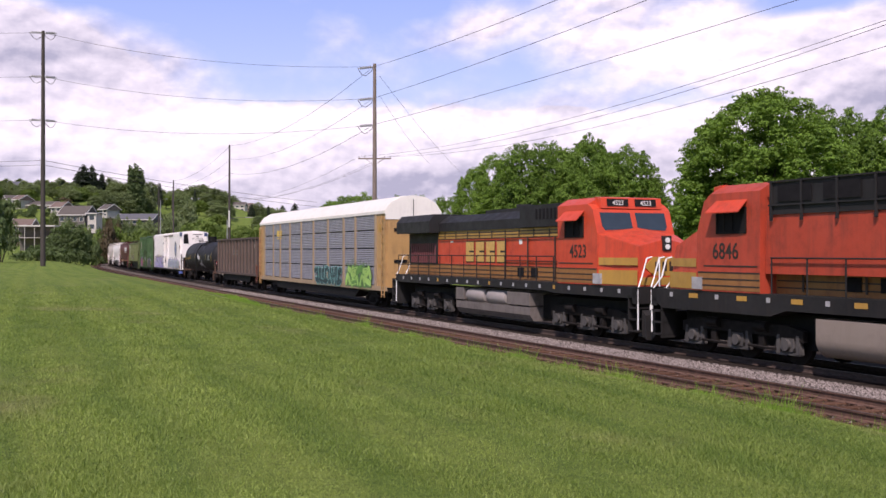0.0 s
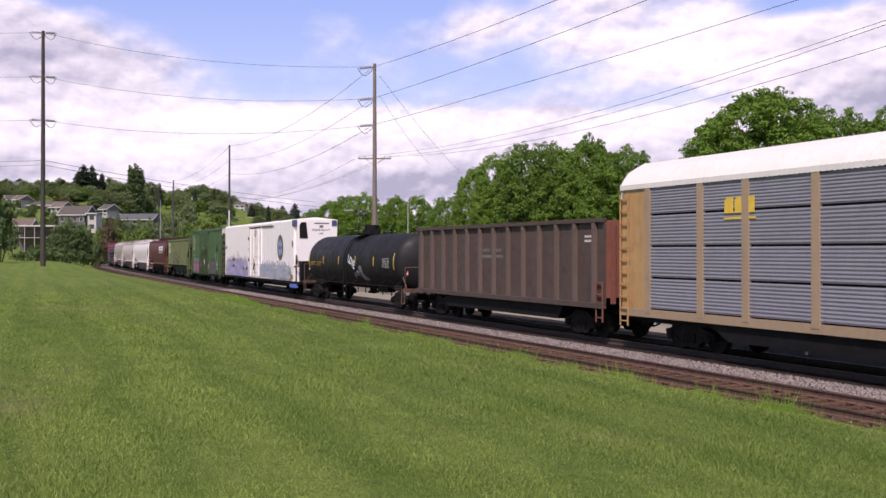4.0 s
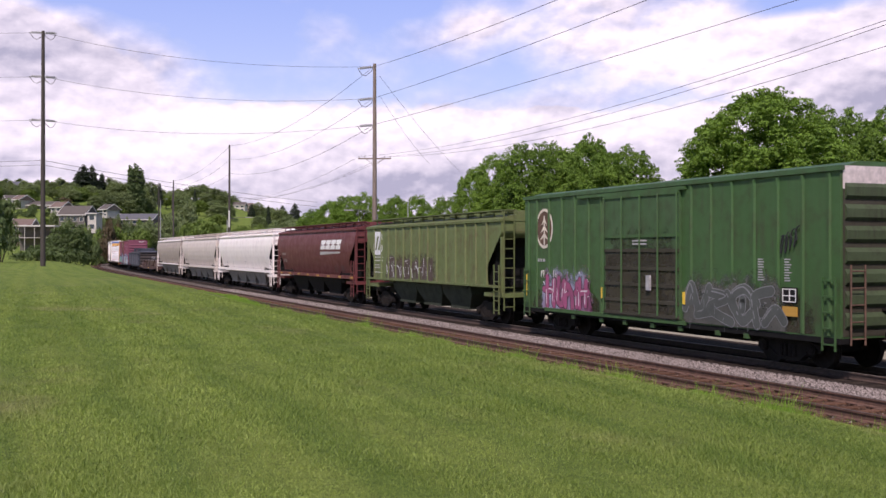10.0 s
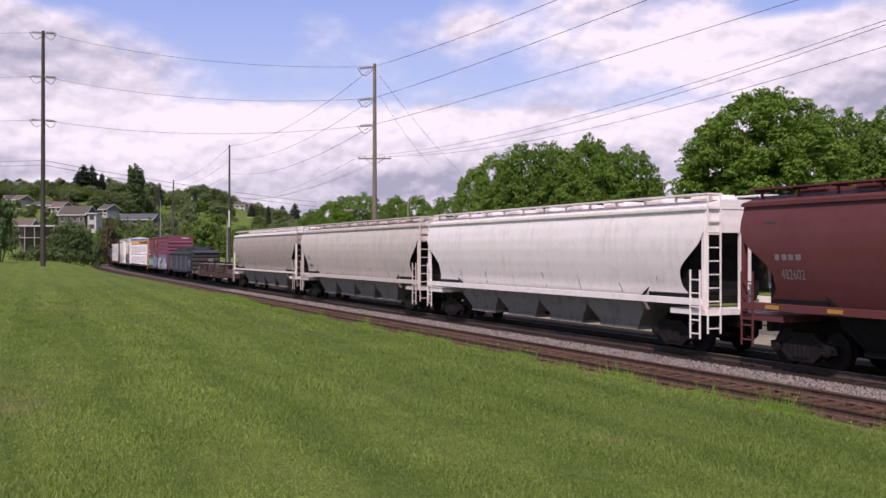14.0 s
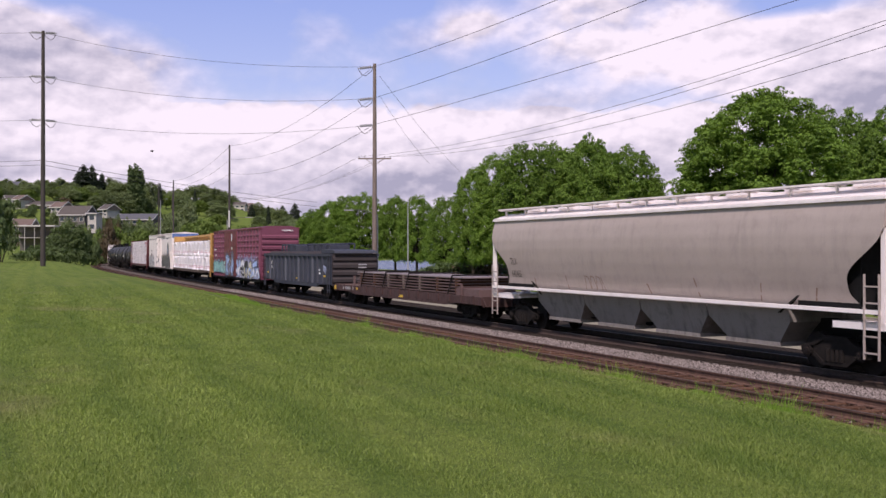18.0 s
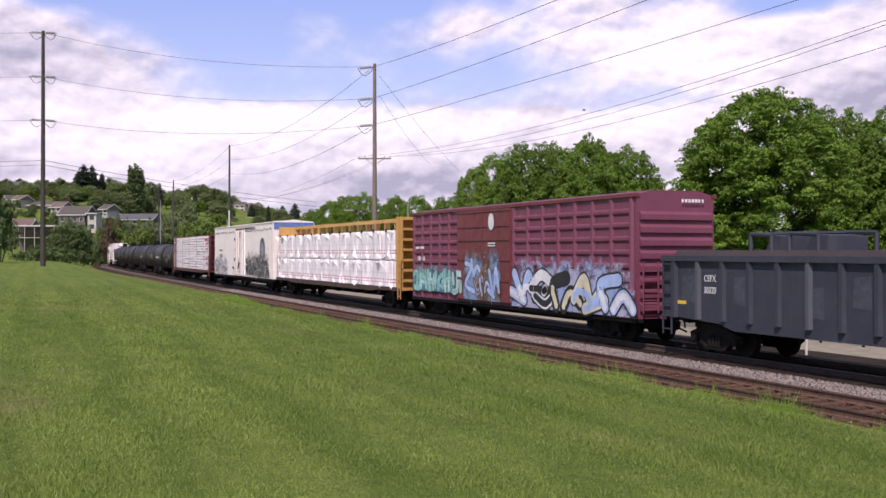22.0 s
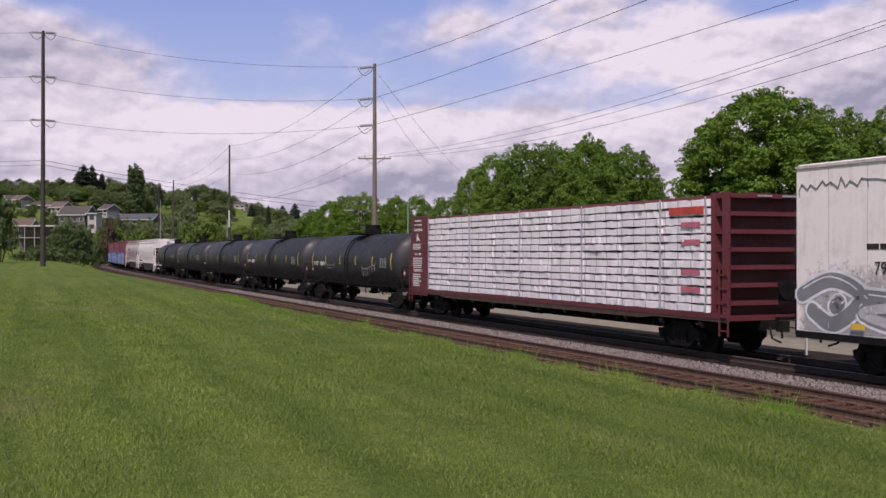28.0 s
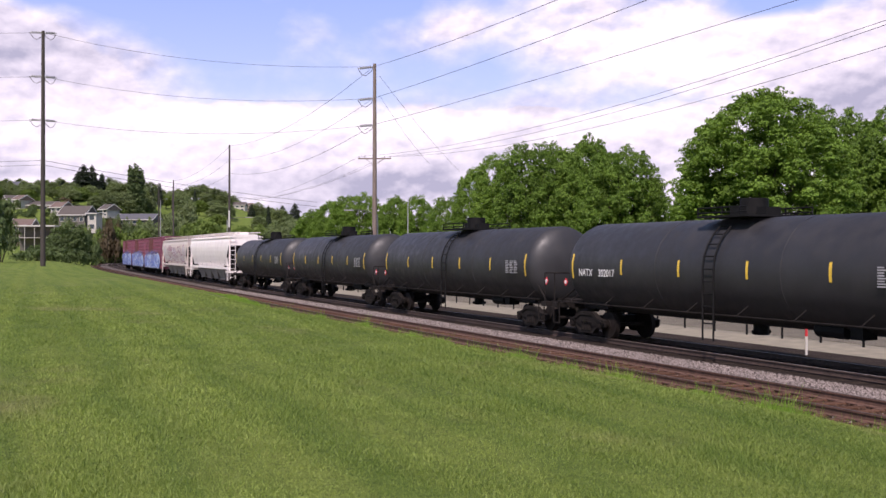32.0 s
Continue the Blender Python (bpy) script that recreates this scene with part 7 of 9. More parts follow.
        # near-black instead of body paint: the hollow's shade is put into the colour
        part("slope_sheet", sl, M_STEEL, car, "sloping end sheet, coloured near-black for its shade")
        # black block added to darken the end hollow, with a brake cylinder
        part("end_fill_gear", Build().box(*sorted((d * (h - 3.0), d * (h - 0.92))), -1.24, 1.24, 1.45, 3.45).cyl((d * (h - 1.0), -0.7, 1.6), (d * (h - 1.0), 0.5, 1.6), 0.22, 10), M_BLACK, car)
        dk = Build().box(*sorted((d * (h - 1.6), d * (h + 0.05))), -1.45, 1.45, 1.12, 1.28)
        dk.box(*sorted((d * (h - 0.12), d * h)), -1.45, -1.33, 1.2, 3.5)
        dk.box(*sorted((d * (h - 0.12), d * h)), 1.33, 1.45, 1.2, 3.5)
        dk.box(*sorted((d * (h - 0.1), d * h)), -0.2, 0.2, 1.2, 3.5)
        part("end_post", dk, sill_mat or mat, car)
        ladder(car, d * (h - 0.32), -1.52, 0.45, 2.4, 0.44, mat)
        if d > 0:
            ladder(car, d * (h + 0.06), -1.15, 0.6, 4.5, 0.44, mat, "y")
    # discharge bays
    bays = 4 if L > 19 else 3
    span = (L - 6.6) / bays
    for i in range(bays):
        c = -h + 3.3 + span * (i + 0.5)
        bb = Build()
        a0, a1 = span * 0.5 - 0.03, span * 0.31
        bb.put([(c - a0, -1.27, 1.45), (c + a0, -1.27, 1.45), (c + a0, 1.27, 1.45), (c - a0, 1.27, 1.45),
                (c - a0, -1.2, 1.12), (c + a0, -1.2, 1.12), (c + a0, 1.2, 1.12), (c - a0, 1.2, 1.12),
                (c - a1, -1.0, 0.55), (c + a1, -1.0, 0.55), (c + a1, 1.0, 0.55), (c - a1, 1.0, 0.55)],
               [(0, 1, 2, 3), (11, 10, 9, 8)] + [(k * 4 + i_, k * 4 + (i_ + 1) % 4, k * 4 + 4 + (i_ + 1) % 4, k * 4 + 4 + i_) for k in (0, 1) for i_ in range(4)])
        bb.box(c - a1 - 0.05, c + a1 + 0.05, -1.05, 1.05, 0.45, 0.56)
        # bay colours are darker than the body, with underside shade painted in
        part("discharge_bay", bb, M_HOPDIRTSHADE if kind == "round" and mat is not M_HOPRED else M_BLACK if kind == "round" else M_BAYGREEN, car)
    part("centre_sill", Build().box(-h, h, -0.2, 0.2, 0.75, 1.2), M_BLACK, car)
    brake_gear(car, L * 0.5, M_BLACK)
    truck(car, -h + 1.9)
    truck(car, h - 1.9)
    couplers(car, h + 0.1)
    return car


def rub_marks(car, xs, z0, y, mats, seed, label):
    rnd = random.Random(seed)
    for x in xs:
        b = Build()
        w, hh = rnd.uniform(0.03, 0.07), rnd.uniform(0.3, 0.6)
        k = rnd.uniform(-0.15, 0.15)
        blob(b, [(x, z0), (x + w, z0), (x + w + k, z0 + hh), (x + k, z0 + hh * 0.95)], y, 0.006, 0)
        hug(part("scuff_mark", b, mats, car, label))


M_PLATETOP = paint("pale_plate_top", (0.25, 0.20, 0.195), 0.55, (0.10, 0.06, 0.055), 0.4)


def steel_flat(L):
    car = thing("flat_wagon", "rusty red-brown flat wagon", "rail wagon", "wagons of the train")
    h = L / 2
    part("side_sill", Build().prism([(-h, 0.72), (-h, 1.05), (h, 1.05), (h, 0.72), (h - 2.6, 0.72), (h - 3.8, 0.60), (-h + 3.8, 0.60), (-h + 2.6, 0.72)], -1.48, -1.38, "y"), M_FLATRED, car)
    part("far_sill", Build().prism([(-h, 0.72), (-h, 1.05), (h, 1.05), (h, 0.72), (h - 2.6, 0.70), (h - 3.8, 0.45), (-h + 3.8, 0.45), (-h + 2.6, 0.70)], 1.38, 1.48, "y"), M_FLATRED, car)
    part("deck", Build().box(-h, h, -1.38, 1.38, 0.98, 1.04), wood_mat("deck_planks", (0.10, 0.07, 0.06), (0.2, 0.14, 0.12)), car)
    stake = Build().box(-0.08, 0.08, -1.53, -1.48, 0.76, 1.08).mesh("stake_pocket", M_FLATRED)
    for i in range(16):
        part("stake_pocket", stake, None, car, "", Matrix.Translation((-h + 0.8 + (L - 1.6) * i / 15, 0, 0)))
    part("centre_sill", Build().box(-h, h, -0.4, 0.4, 0.5, 0.98), M_BLACK, car)
    part("number_bars", bars(Build(), -h + 1.7, -h + 3.6, 0.74, 1.06, -1.485, 1, 3, 0, 9), M_INSUL, car, "white number on the sill")
    part("yellow_marks", Build().box(-h + 4.0, -h + 4.5, -1.49, -1.48, 0.85, 0.97).box(0.5, 1.1, -1.49, -1.48, 0.7, 0.82).box(-h + 0.1, -h + 0.4, -1.49, -1.48, 0.78, 1.0), M_YELLOW, car)
    part("end_sill", Build().box(-h - 0.06, -h + 0.08, -1.4, 1.4, 0.65, 1.07), M_FLATRED, car)
    en = Build().box(h - 0.08, h + 0.06, -1.4, 1.4, 0.65, 1.07)
    en.tube([(h + 0.02, -1.42, 1.0), (h + 0.35, -1.42, 0.7), (h + 0.35, -0.9, 0.7)], 0.025)
    part("end_sill", en, M_FLATRED, car)
    brake_gear(car, L, M_BLACK)
    # load: stacked plate bundles on dunnage, part of the moving wagon
    rnd = random.Random(61)
    z = 1.09
    for layer in range(6):
        for x0, x1 in ((-h + 3.6, -0.4), (-0.2, h - 2.6)):
            a, e = x0 + rnd.uniform(-0.25, 0.2), x1 + rnd.uniform(-0.2, 0.3)
            part("steel_plate", Build().box(a, e, -1.25, 1.25, z, z + 0.05), M_PLATETOP if layer == 5 else M_PLATE, car, "stacked rusty steel plate")
        if layer < 5:
            for i, x in enumerate(np.linspace(-h + 4.2, h - 3.0, 7)):
                part("dunnage", Build().box(x - 0.06, x + 0.06, -1.29, 1.28, z + 0.05, z + 0.135), M_POLE if i in (2, 3, 4) else M_TIE, car)
        z += 0.135
    for x in (-h + 4.6, -2.0, 1.2, h - 3.6):
        part("tie_down", Build().tube([(x, -1.42, 1.04), (x + 0.25, -1.30, 1.88), (x + 0.25, 1.3, 1.88)], 0.035), M_STEEL, car)
    part("side_stake", Build().box(-h + 3.4, -h + 3.5, -1.45, -1.35, 1.02, 1.6), M_PLATE, car)
    part("side_stake", Build().box(h - 2.2, h - 2.1, -1.45, -1.35, 1.02, 1.5), M_PLATE, car)
    part("short_plate", Build().box(h - 2.9, h - 0.6, -1.30, 0.4, 1.04, 1.34), M_PLATE, car)
    truck(car, -h + 2.1)
    truck(car, h - 2.1)
    couplers(car, h + 0.3)
    return car


M_GONRIB = paint("gondola_worn_rib", (0.078, 0.084, 0.105), 0.6, (0.05, 0.05, 0.055), 0.5)


M_PATCH = plain("grey_patch", (0.055, 0.060, 0.080), 0.7)


def dark_gondola(L):
    car = thing("gondola", "blue-grey ribbed gondola with frames above its load", "rail wagon", "wagons of the train")
    h = L / 2
    part("side", Build().prism([(-h, 1.05), (-h, 2.72), (h, 2.72), (h, 0.98), (h - 2.6, 0.92), (h - 3.2, 0.76), (-h + 3.2, 0.76), (-h + 2.6, 0.92)], -1.43, -1.37, "y"), M_GON, car)
    part("far_side", Build().box(-h, h, 1.37, 1.43, 0.7, 2.72), M_GON, car)
    part("floor", Build().box(-h, h, -1.37, 1.37, 1.0, 1.15), M_BLACK, car)
    rib = Build().prism([(-0.10, -1.43), (-0.06, -1.53), (0.06, -1.53), (0.10, -1.43)], 1.0, 2.66, "z").mesh("rib", M_GON)
    ribp = Build().prism([(-0.10, -1.43), (-0.06, -1.53), (0.06, -1.53), (0.10, -1.43)], 1.0, 2.66, "z").mesh("rib", M_GONRIB)
    for i in range(15):
        part("rib", ribp if i in (1, 5, 8, 11) else rib, None, car, "", Matrix.Translation((-h + 0.6 + (L - 1.2) * i / 14, 0, 0)))
    part("top_chord", Build().box(-h, h, -1.54, -1.36, 2.64, 2.80).box(-h, h, 1.36, 1.54, 2.64, 2.80), M_GON, car)
    for x in (h - 0.06, -h):
        part("end", Build().box(x, x + 0.06, -1.4, 1.4, 0.9, 2.78), M_GONEND, car, "brown corrugated end")
    corrugated_end(car, h, 1, M_GONEND, 4, 1.0, 2.7)
    for x, w, z in ((-h + 0.9, 0.7, 1.5), (-h + 3.2, 0.5, 1.5), (-2.2, 0.5, 1.3), (-0.8, 0.6, 1.6), (2.6, 0.5, 1.5), (5.6, 0.4, 1.7)):
        pt = Build()
        blob(pt, [(x, z), (x + w, z - 0.05), (x + w * 0.95, z + 0.75), (x + 0.05, z + 0.7)], -1.432, 0.004, 0)
        part("paint_patch", pt, M_PATCH, car, "grey touch-up patch")
    lettering("car_number", "30320", 0.26, M_WHITE, car, -h + 2.2, -1.44, 1.75, -1, 0.85)
    lettering("car_initials", "CEFX", 0.26, M_WHITE, car, -h + 2.2, -1.44, 2.08, -1, 0.85)
    st = Build()
    bars(st, h - 3.0, h - 2.2, 1.5, 1.9, -1.44, 2, 8, 0, 2)
    part("stencils", st, M_WHITE, car)
    for z in (1.95, 2.12):
        part("end_stencil", Build().box(h + 0.1, h + 0.112, 0.2, 0.7, z, z + 0.07), M_INSUL, car)
    part("yellow_marks", Build().box(-h + 0.6, -h + 1.1, -1.44, -1.43, 1.4, 1.5).box(0.4, 0.9, -1.44, -1.43, 1.15, 1.25).box(h - 2, h - 1.2, -1.44, -1.43, 1.4, 1.5), M_YELLOW, car)
    ld = Build().prism([(-1.36, 2.66), (-1.0, 2.95), (1.0, 2.95), (1.36, 2.66)], -h + 0.1, h - 0.1)
    part("load_cover", ld, M_GONEND, car, "dark brown load cover")
    part("end_overhang", Build().prism([(h - 2.6, 2.82), (h + 0.25, 2.82), (h + 0.2, 2.95), (h - 0.3, 3.02), (h - 2.6, 3.06)], -1.3, 1.3, "y"), M_GON, car, "blue-grey curved end cover")
    rnd = random.Random(67)
    for x in (-h + 3.4, -h + 4.9, 1.7, 3.0, 4.4):
        f = Build()
        w = rnd.uniform(0.8, 1.1)
        f.tube([(x, -1.0, 2.9), (x, -1.0, 3.38), (x + w, -1.0, 3.34), (x + w, -1.0, 2.9)], 0.06)
        f.tube([(x, 0.9, 2.9), (x, 0.9, 3.42), (x + w, 0.9, 3.4), (x + w, 0.9, 2.9)], 0.06)
        f.tube([(x, -1.0, 3.38), (x, 0.9, 3.42)], 0.05)
        f.prism([(x + 0.2, 2.9), (x + w, 2.9), (x + w, 3.32), (x + 0.5, 3.36)], -0.7, 0.6, "y")
        part("load_frame", f, M_GON, car)
    ladder(car, h - 0.3, -1.52, 0.5, 2.6, 0.42, M_GON)
    ladder(car, -h + 0.3, -1.52, 0.5, 2.6, 0.42, M_GON)
    part("centre_sill", Build().box(-h, h, -0.3, 0.3, 0.65, 1.0), M_BLACK, car)
    scribble(car, h - 1.8, h - 1.1, 1.5, 2.1, lambda z: -1.445, G_SLATE, 9, "small pale sprayed tag", 0.022, 5)
    truck(car, -h + 2.0)
    truck(car, h - 2.0)
    couplers(car, h + 0.3)
    return car


def wrap_mesh(w, hh, seed, folds):
    """One wrapped lumber package: a taut sheet with sharp creases over a box, facing -y."""
    nx, nz = 60, 42
    rnd = random.Random(seed)
    creases = []
    for i in range(20):
        ox, oz = rnd.choice(((0.0, hh), (w, hh), (0.0, 0.0), (w, 0.0), (rnd.uniform(0, w), hh), (rnd.uniform(0, w), 0.0)))
        ang = math.atan2(hh * rnd.uniform(0.2, 0.8) - oz, w * rnd.uniform(0.15, 0.85) - ox) + rnd.uniform(-0.3, 0.3)
        creases.append((ox, oz, math.cos(ang), math.sin(ang), rnd.uniform(0.4, 1.3), rnd.uniform(0.035, 0.105) * folds, rnd.uniform(0.03, 0.06)))
    b = Build()
    vs = []
    for j in range(nz + 1):
        for i in range(nx + 1):
            x, z = w * i / nx, hh * j / nz
            d = 0.02 * noise.noise(Vector((x * 0.8 + seed * 7.1, z * 0.8, seed * 3.3)))
            for ox, oz, cx, cz, ln, amp, wd in creases:
                u, v = (x - ox) * cx + (z - oz) * cz, -(x - ox) * cz + (z - oz) * cx
                if -0.05 < u < ln:
                    d += amp * math.exp(-(v / wd) ** 2) * (1 - u / ln)
            d *= min(1.0, (j + 0.3) / 6.0, (nz - j + 0.5) / 5.0)
            edge = max(0.0, 1 - min(i, nx - i) / 1.5)
            vs.append((x, -d + 0.05 * edge + 0.03 * (j in (0, nz)), z + 0.04 * noise.noise(Vector((x * 1.4, seed, 0))) * (j == nz) + 0.02 * noise.noise(Vector((x * 2.0, seed, 5))) * (j == 0)))
    k = nx + 1
    fs = [(j * k + i, j * k + i + 1, (j + 1) * k + i + 1, (j + 1) * k + i) for j in range(nz) for i in range(nx)]
    b.put(vs, fs)
    b.box(0.01, w - 0.01, 0.08, 1.28, 0.0, hh - 0.03)
    return b


M_SILLRUST = paint("rust_grimed_sill", (0.075, 0.045, 0.030), 0.7, (0.02, 0.015, 0.012), 0.9)


def centrebeam(L, mat, red):
    car = thing("centrebeam_wagon", ("dark red" if red else "yellow") + " centrebeam flat wagon", "rail wagon", "wagons of the train")
    h = L / 2
    part("deck", Build().box(-h, h, -1.45, 1.45, 1.02, 1.16), mat, car)
    part("side_sill", Build().prism([(-h, 0.98), (-h, 1.16), (h, 1.16), (h, 0.98), (h - 3.4, 0.98), (h - 4.2, 0.90), (-h + 4.2, 0.90), (-h + 3.4, 0.98)], -1.5, -1.42, "y"), M_SILLRUST, car, "grimy rust-stained side sill")
    part("centre_sill", Build().prism([(-h, 0.75), (-h, 1.02), (h, 1.02), (h, 0.75), (h - 4.0, 0.75), (h - 4.8, 0.55), (-h + 4.8, 0.55), (-h + 4.0, 0.75)], -0.32, 0.32, "y"), M_BLACK, car)
    bracket = Build().prism([(-0.03, 1.02), (0.03, 1.02), (0.03, 0.78), (-0.03, 0.70)], -1.40, -0.32, "y").mesh("cross_bearer", M_BLACK)
    for i in range(9):
        part("cross_bearer", bracket, None, car, "", Matrix.Translation((-h + 3.6 + (L - 7.2) * i / 8, 0, 0)))
    winch = Build().cyl((-0.08, -1.42, 0.86), (0.08, -1.42, 0.86), 0.09, 8).mesh("strap_winch", M_STEEL)
    for i in range(12):
        part("strap_winch", winch, None, car, "", Matrix.Translation((-h + 1.2 + (L - 2.4) * i / 11, 0, 0)))
    if red:
        part("deck_edge", Build().box(-h, h, -1.515, -1.5, 1.06, 1.2), mat, car)
    top = 4.55 if red else 4.62
    part("top_beam", Build().box(-h + 0.3, h - 0.3, -0.32, 0.32, top - 0.11, top).box(-h + 0.3, h - 0.3, -0.34, -0.28, top - 0.17, top + 0.02), mat, car)
    post = Build().box(-0.08, 0.08, -0.14, 0.14, 1.16, top - 0.55).prism([(-0.08, top - 0.55), (0.08, top - 0.55), (0.17, top - 0.11), (-0.17, top - 0.11)], -0.12, 0.12, "y").mesh("centre_post", mat)
    for i in range(15):
        part("centre_post", post, None, car, "", Matrix.Translation((-h + 1.4 + (L - 2.8) * i / 14, 0, 0)))
    for d in (-1, 1):
        e = Build()
        xa, xb = sorted((d * (h - 0.75), d * (h - 0.60)))
        e.box(xa, xb, -1.45, 1.45, 1.0, top)
        if red and d < 0:
            for yy in (-1.5, 1.40):
                part("bulkhead_side", Build().prism([(d * h, 0.9), (d * (h - 2.0), 0.9), (d * (h - 1.75), top), (d * (h - 0.05), top)], yy, yy + 0.10, "y"), mat, car)
        else:
            for yy in (-1.5, 1.36) if d > 0 or red else (1.36,):
                part("bulkhead_post", Build().box(*sorted((d * (h - 0.2), d * (h - 0.02))), yy, yy + 0.14, 1.0, top), mat, car)
        for z in np.linspace(1.5, top - 0.1, 7):
            part("bulkhead_beam", Build().box(*sorted((d * (h - 0.62), d * (h - 0.02))), -1.4, 1.4, z - 0.06, z + 0.06), mat, car)
        part("bulkhead", e, mat, car)
        if d > 0 or red:
            ladder(car, d * (h - 0.1), -1.53, 0.6, 2.6, 0.36, mat)
    if red:         # hand brake and crew ladder on the forward bulkhead
        hb = Build().box(h, h + 0.14, 0.25, 0.62, 1.55, 2.05).cyl((h + 0.14, 0.43, 1.85), (h + 0.20, 0.43, 1.85), 0.28, 14).box(h, h + 0.45, 0.15, 1.35, 1.05, 1.10)
        part("hand_brake", hb, M_BLACK, car, "black hand brake wheel and platform")
        ladder(car, h + 0.06, 1.05, 0.6, 3.1, 0.42, M_BLACK, "y")
        for y0_, y1_ in ((-0.45, 0.05), (0.40, 0.95)):
            part("stencil", Build().box(h, h + 0.01, y0_, y1_, top - 0.12, top - 0.07), M_INSUL, car)
    # wrapped packages on both sides of the beam
    rnd = random.Random(71 if red else 73)
    if not red:
        z0s, hs, n = (1.02, 2.48), (1.44, 1.50), 12
        w = (L - 1.3) / n
        for r in range(2):
            for c in range(n):
                g = wrap_mesh(w - 0.03, hs[r], 100 + r * 20 + c, 1.0)
                x = -h + 0.12 + c * w
                y = -1.40 + rnd.uniform(-0.06, 0.04)
                part("lumber_package", g.mesh("lumber_package", M_WRAPRED, True, 75), None, car, "crumpled white plastic-wrapped lumber package", Matrix.Translation((x, y, z0s[r])))
        for c in range(n):
            x = -h + 0.12 + (c + 0.5) * w
            part("strap", Build().box(x - 0.012, x + 0.012, -1.49, -1.478, 1.05, 3.98), M_WRAPGREY, car)
            part("strap_clip", Build().box(x - 0.04, x + 0.04, -1.50, -1.44, 3.9, 4.05), M_BLACK, car)
        part("far_load", Build().box(-h + 1.15, h - 1.15, 0.2, 1.4, 1.2, 3.9), M_WRAP, car)
    else:
        rows = 13
        dz = (4.42 - 1.2) / rows
        cuts = list(np.linspace(-h + 2.05, h - 0.85, 10))
        for r in range(rows):
            for ci in range(9):
                w = cuts[ci + 1] - cuts[ci]
                n = 18
                top_, bot = [], []
                for i in range(n + 1):
                    k = -abs(rnd.gauss(0, 0.028)) - 0.03 * (i not in (0, n))
                    top_.append((w * i / n, k, dz - 0.02 - 0.045 * rnd.random()))
                    bot.append((w * i / n, k * 0.85, 0.03 * rnd.random()))
                bk = [(0, 1.1, 0.0), (w, 1.1, 0.0), (w, 1.1, dz - 0.02), (0, 1.1, dz - 0.02)]
                g = Build().put(top_ + bot + bk, [(i, i + 1, n + 2 + i, n + 1 + i) for i in range(n)]
                                + [tuple(range(n + 1)) + (2 * n + 4, 2 * n + 5), tuple(range(n + 1, 2 * n + 2))[::-1] + (2 * n + 2, 2 * n + 3),
                                   (0, n + 1, 2 * n + 2, 2 * n + 5), (n, 2 * n + 1, 2 * n + 3, 2 * n + 4), (2 * n + 2, 2 * n + 3, 2 * n + 4, 2 * n + 5)])
                part("lumber_package", g, M_WRAPGREYPRINT, car, "flat white-wrapped lumber bundle", Matrix.Translation((cuts[ci], -1.40 + rnd.uniform(-0.035, 0.035), 1.2 + r * dz)))
        for x in (cuts[0] + 0.1, cuts[2], cuts[4], cuts[6], cuts[8], cuts[9] - 0.1):
            part("strap", Build().box(x - 0.02, x + 0.02, -1.50, -1.47, 1.2, 4.45), M_WRAPGREY, car)
        part("far_load", Build().box(-h + 2.05, h - 0.85, 0.2, 1.4, 1.2, 4.4), M_WRAP, car)
        fl = Build().box(h - 2.7, h - 1.1, -1.47, -1.40, 3.98, 4.2)
        part("red_label_patch", fl, G_RED, car, "torn red wrap label")
        rp = Build()
        for z in (1.75, 2.25, 3.1, 3.6):
            rp.box(h - 2.1, h - 1.2, -1.485, -1.478, z, z + 0.16)
        part("print_patches", rp, M_WRAPLINE, car)
        for z, tx, sz in ((4.30, "LOADING &", 0.13), (4.12, "INSTRUCTIONS", 0.11), (3.86, "WARNING", 0.19), (2.75, "SAFETY FIRST", 0.13), (1.98, "WARNING", 0.19)):
            lettering("notice", tx, sz, M_WHITE, car, -h + 0.95, -1.503, z, -1, 1.15)
        sm = bars(Build(), -h + 0.3, -h + 1.6, 3.0, 3.3, -1.5, 4, 3)
        bars(sm, -h + 0.3, -h + 1.6, 2.15, 2.65, -1.5, 6, 5)
        bars(sm, -h + 0.3, -h + 1.6, 1.3, 1.9, -1.5, 6, 7)
        part("notice_print", sm, M_WHITE, car)
        part("falling_mark", Build().prism([(-h + 0.75, 3.38), (-h + 0.85, 3.78), (-h + 1.0, 3.55), (-h + 1.2, 3.40), (-h + 0.9, 3.46)], -1.504, -1.5, "y"), M_WHITE, car)
    brake_gear(car, L * 0.8, M_BLACK)
    truck(car, -h + 2.6)
    truck(car, h - 2.6)
    couplers(car, h + 0.15)
    return car


G_RED = flat_colour("torn_red", (0.55, 0.06, 0.04))


# ---- the train, from its head to its tail: (thing, middle, length) ----
TRAIN = []


def couple(car, front, rear):
    TRAIN.append((car, (front + rear) / 2, (rear - front) * 0.36))
    return car


la = locomotive("6846", True)
lb = locomotive("4523", False)
TRAIN.append((la, -207.3, -7.0))         # runs backwards, nose to nose with the next
TRAIN.append((lb, -185.6, 7.0))
couple(autorack(27.3), -173.7, -146.4)
couple(coal_gondola(16.2), -145.3, -129.1)
couple(tank_car(18.0, "201227", 1, True, "ochre", "UTLX"), -127.5, -109.5)
couple(reefer(23.3, "white refrigerator wagon with sprayed letters"), -107.6, -84.3)
couple(green_boxcar(15.9), -82.2, -66.3)
gh = couple(hopper(15.9, M_HOPGREEN, "faded olive green covered hopper", "flat"), -64.3, -48.4)
rh = couple(hopper(17.1, M_HOPRED, "mineral red covered hopper with white name bars"), -46.4, -29.3)
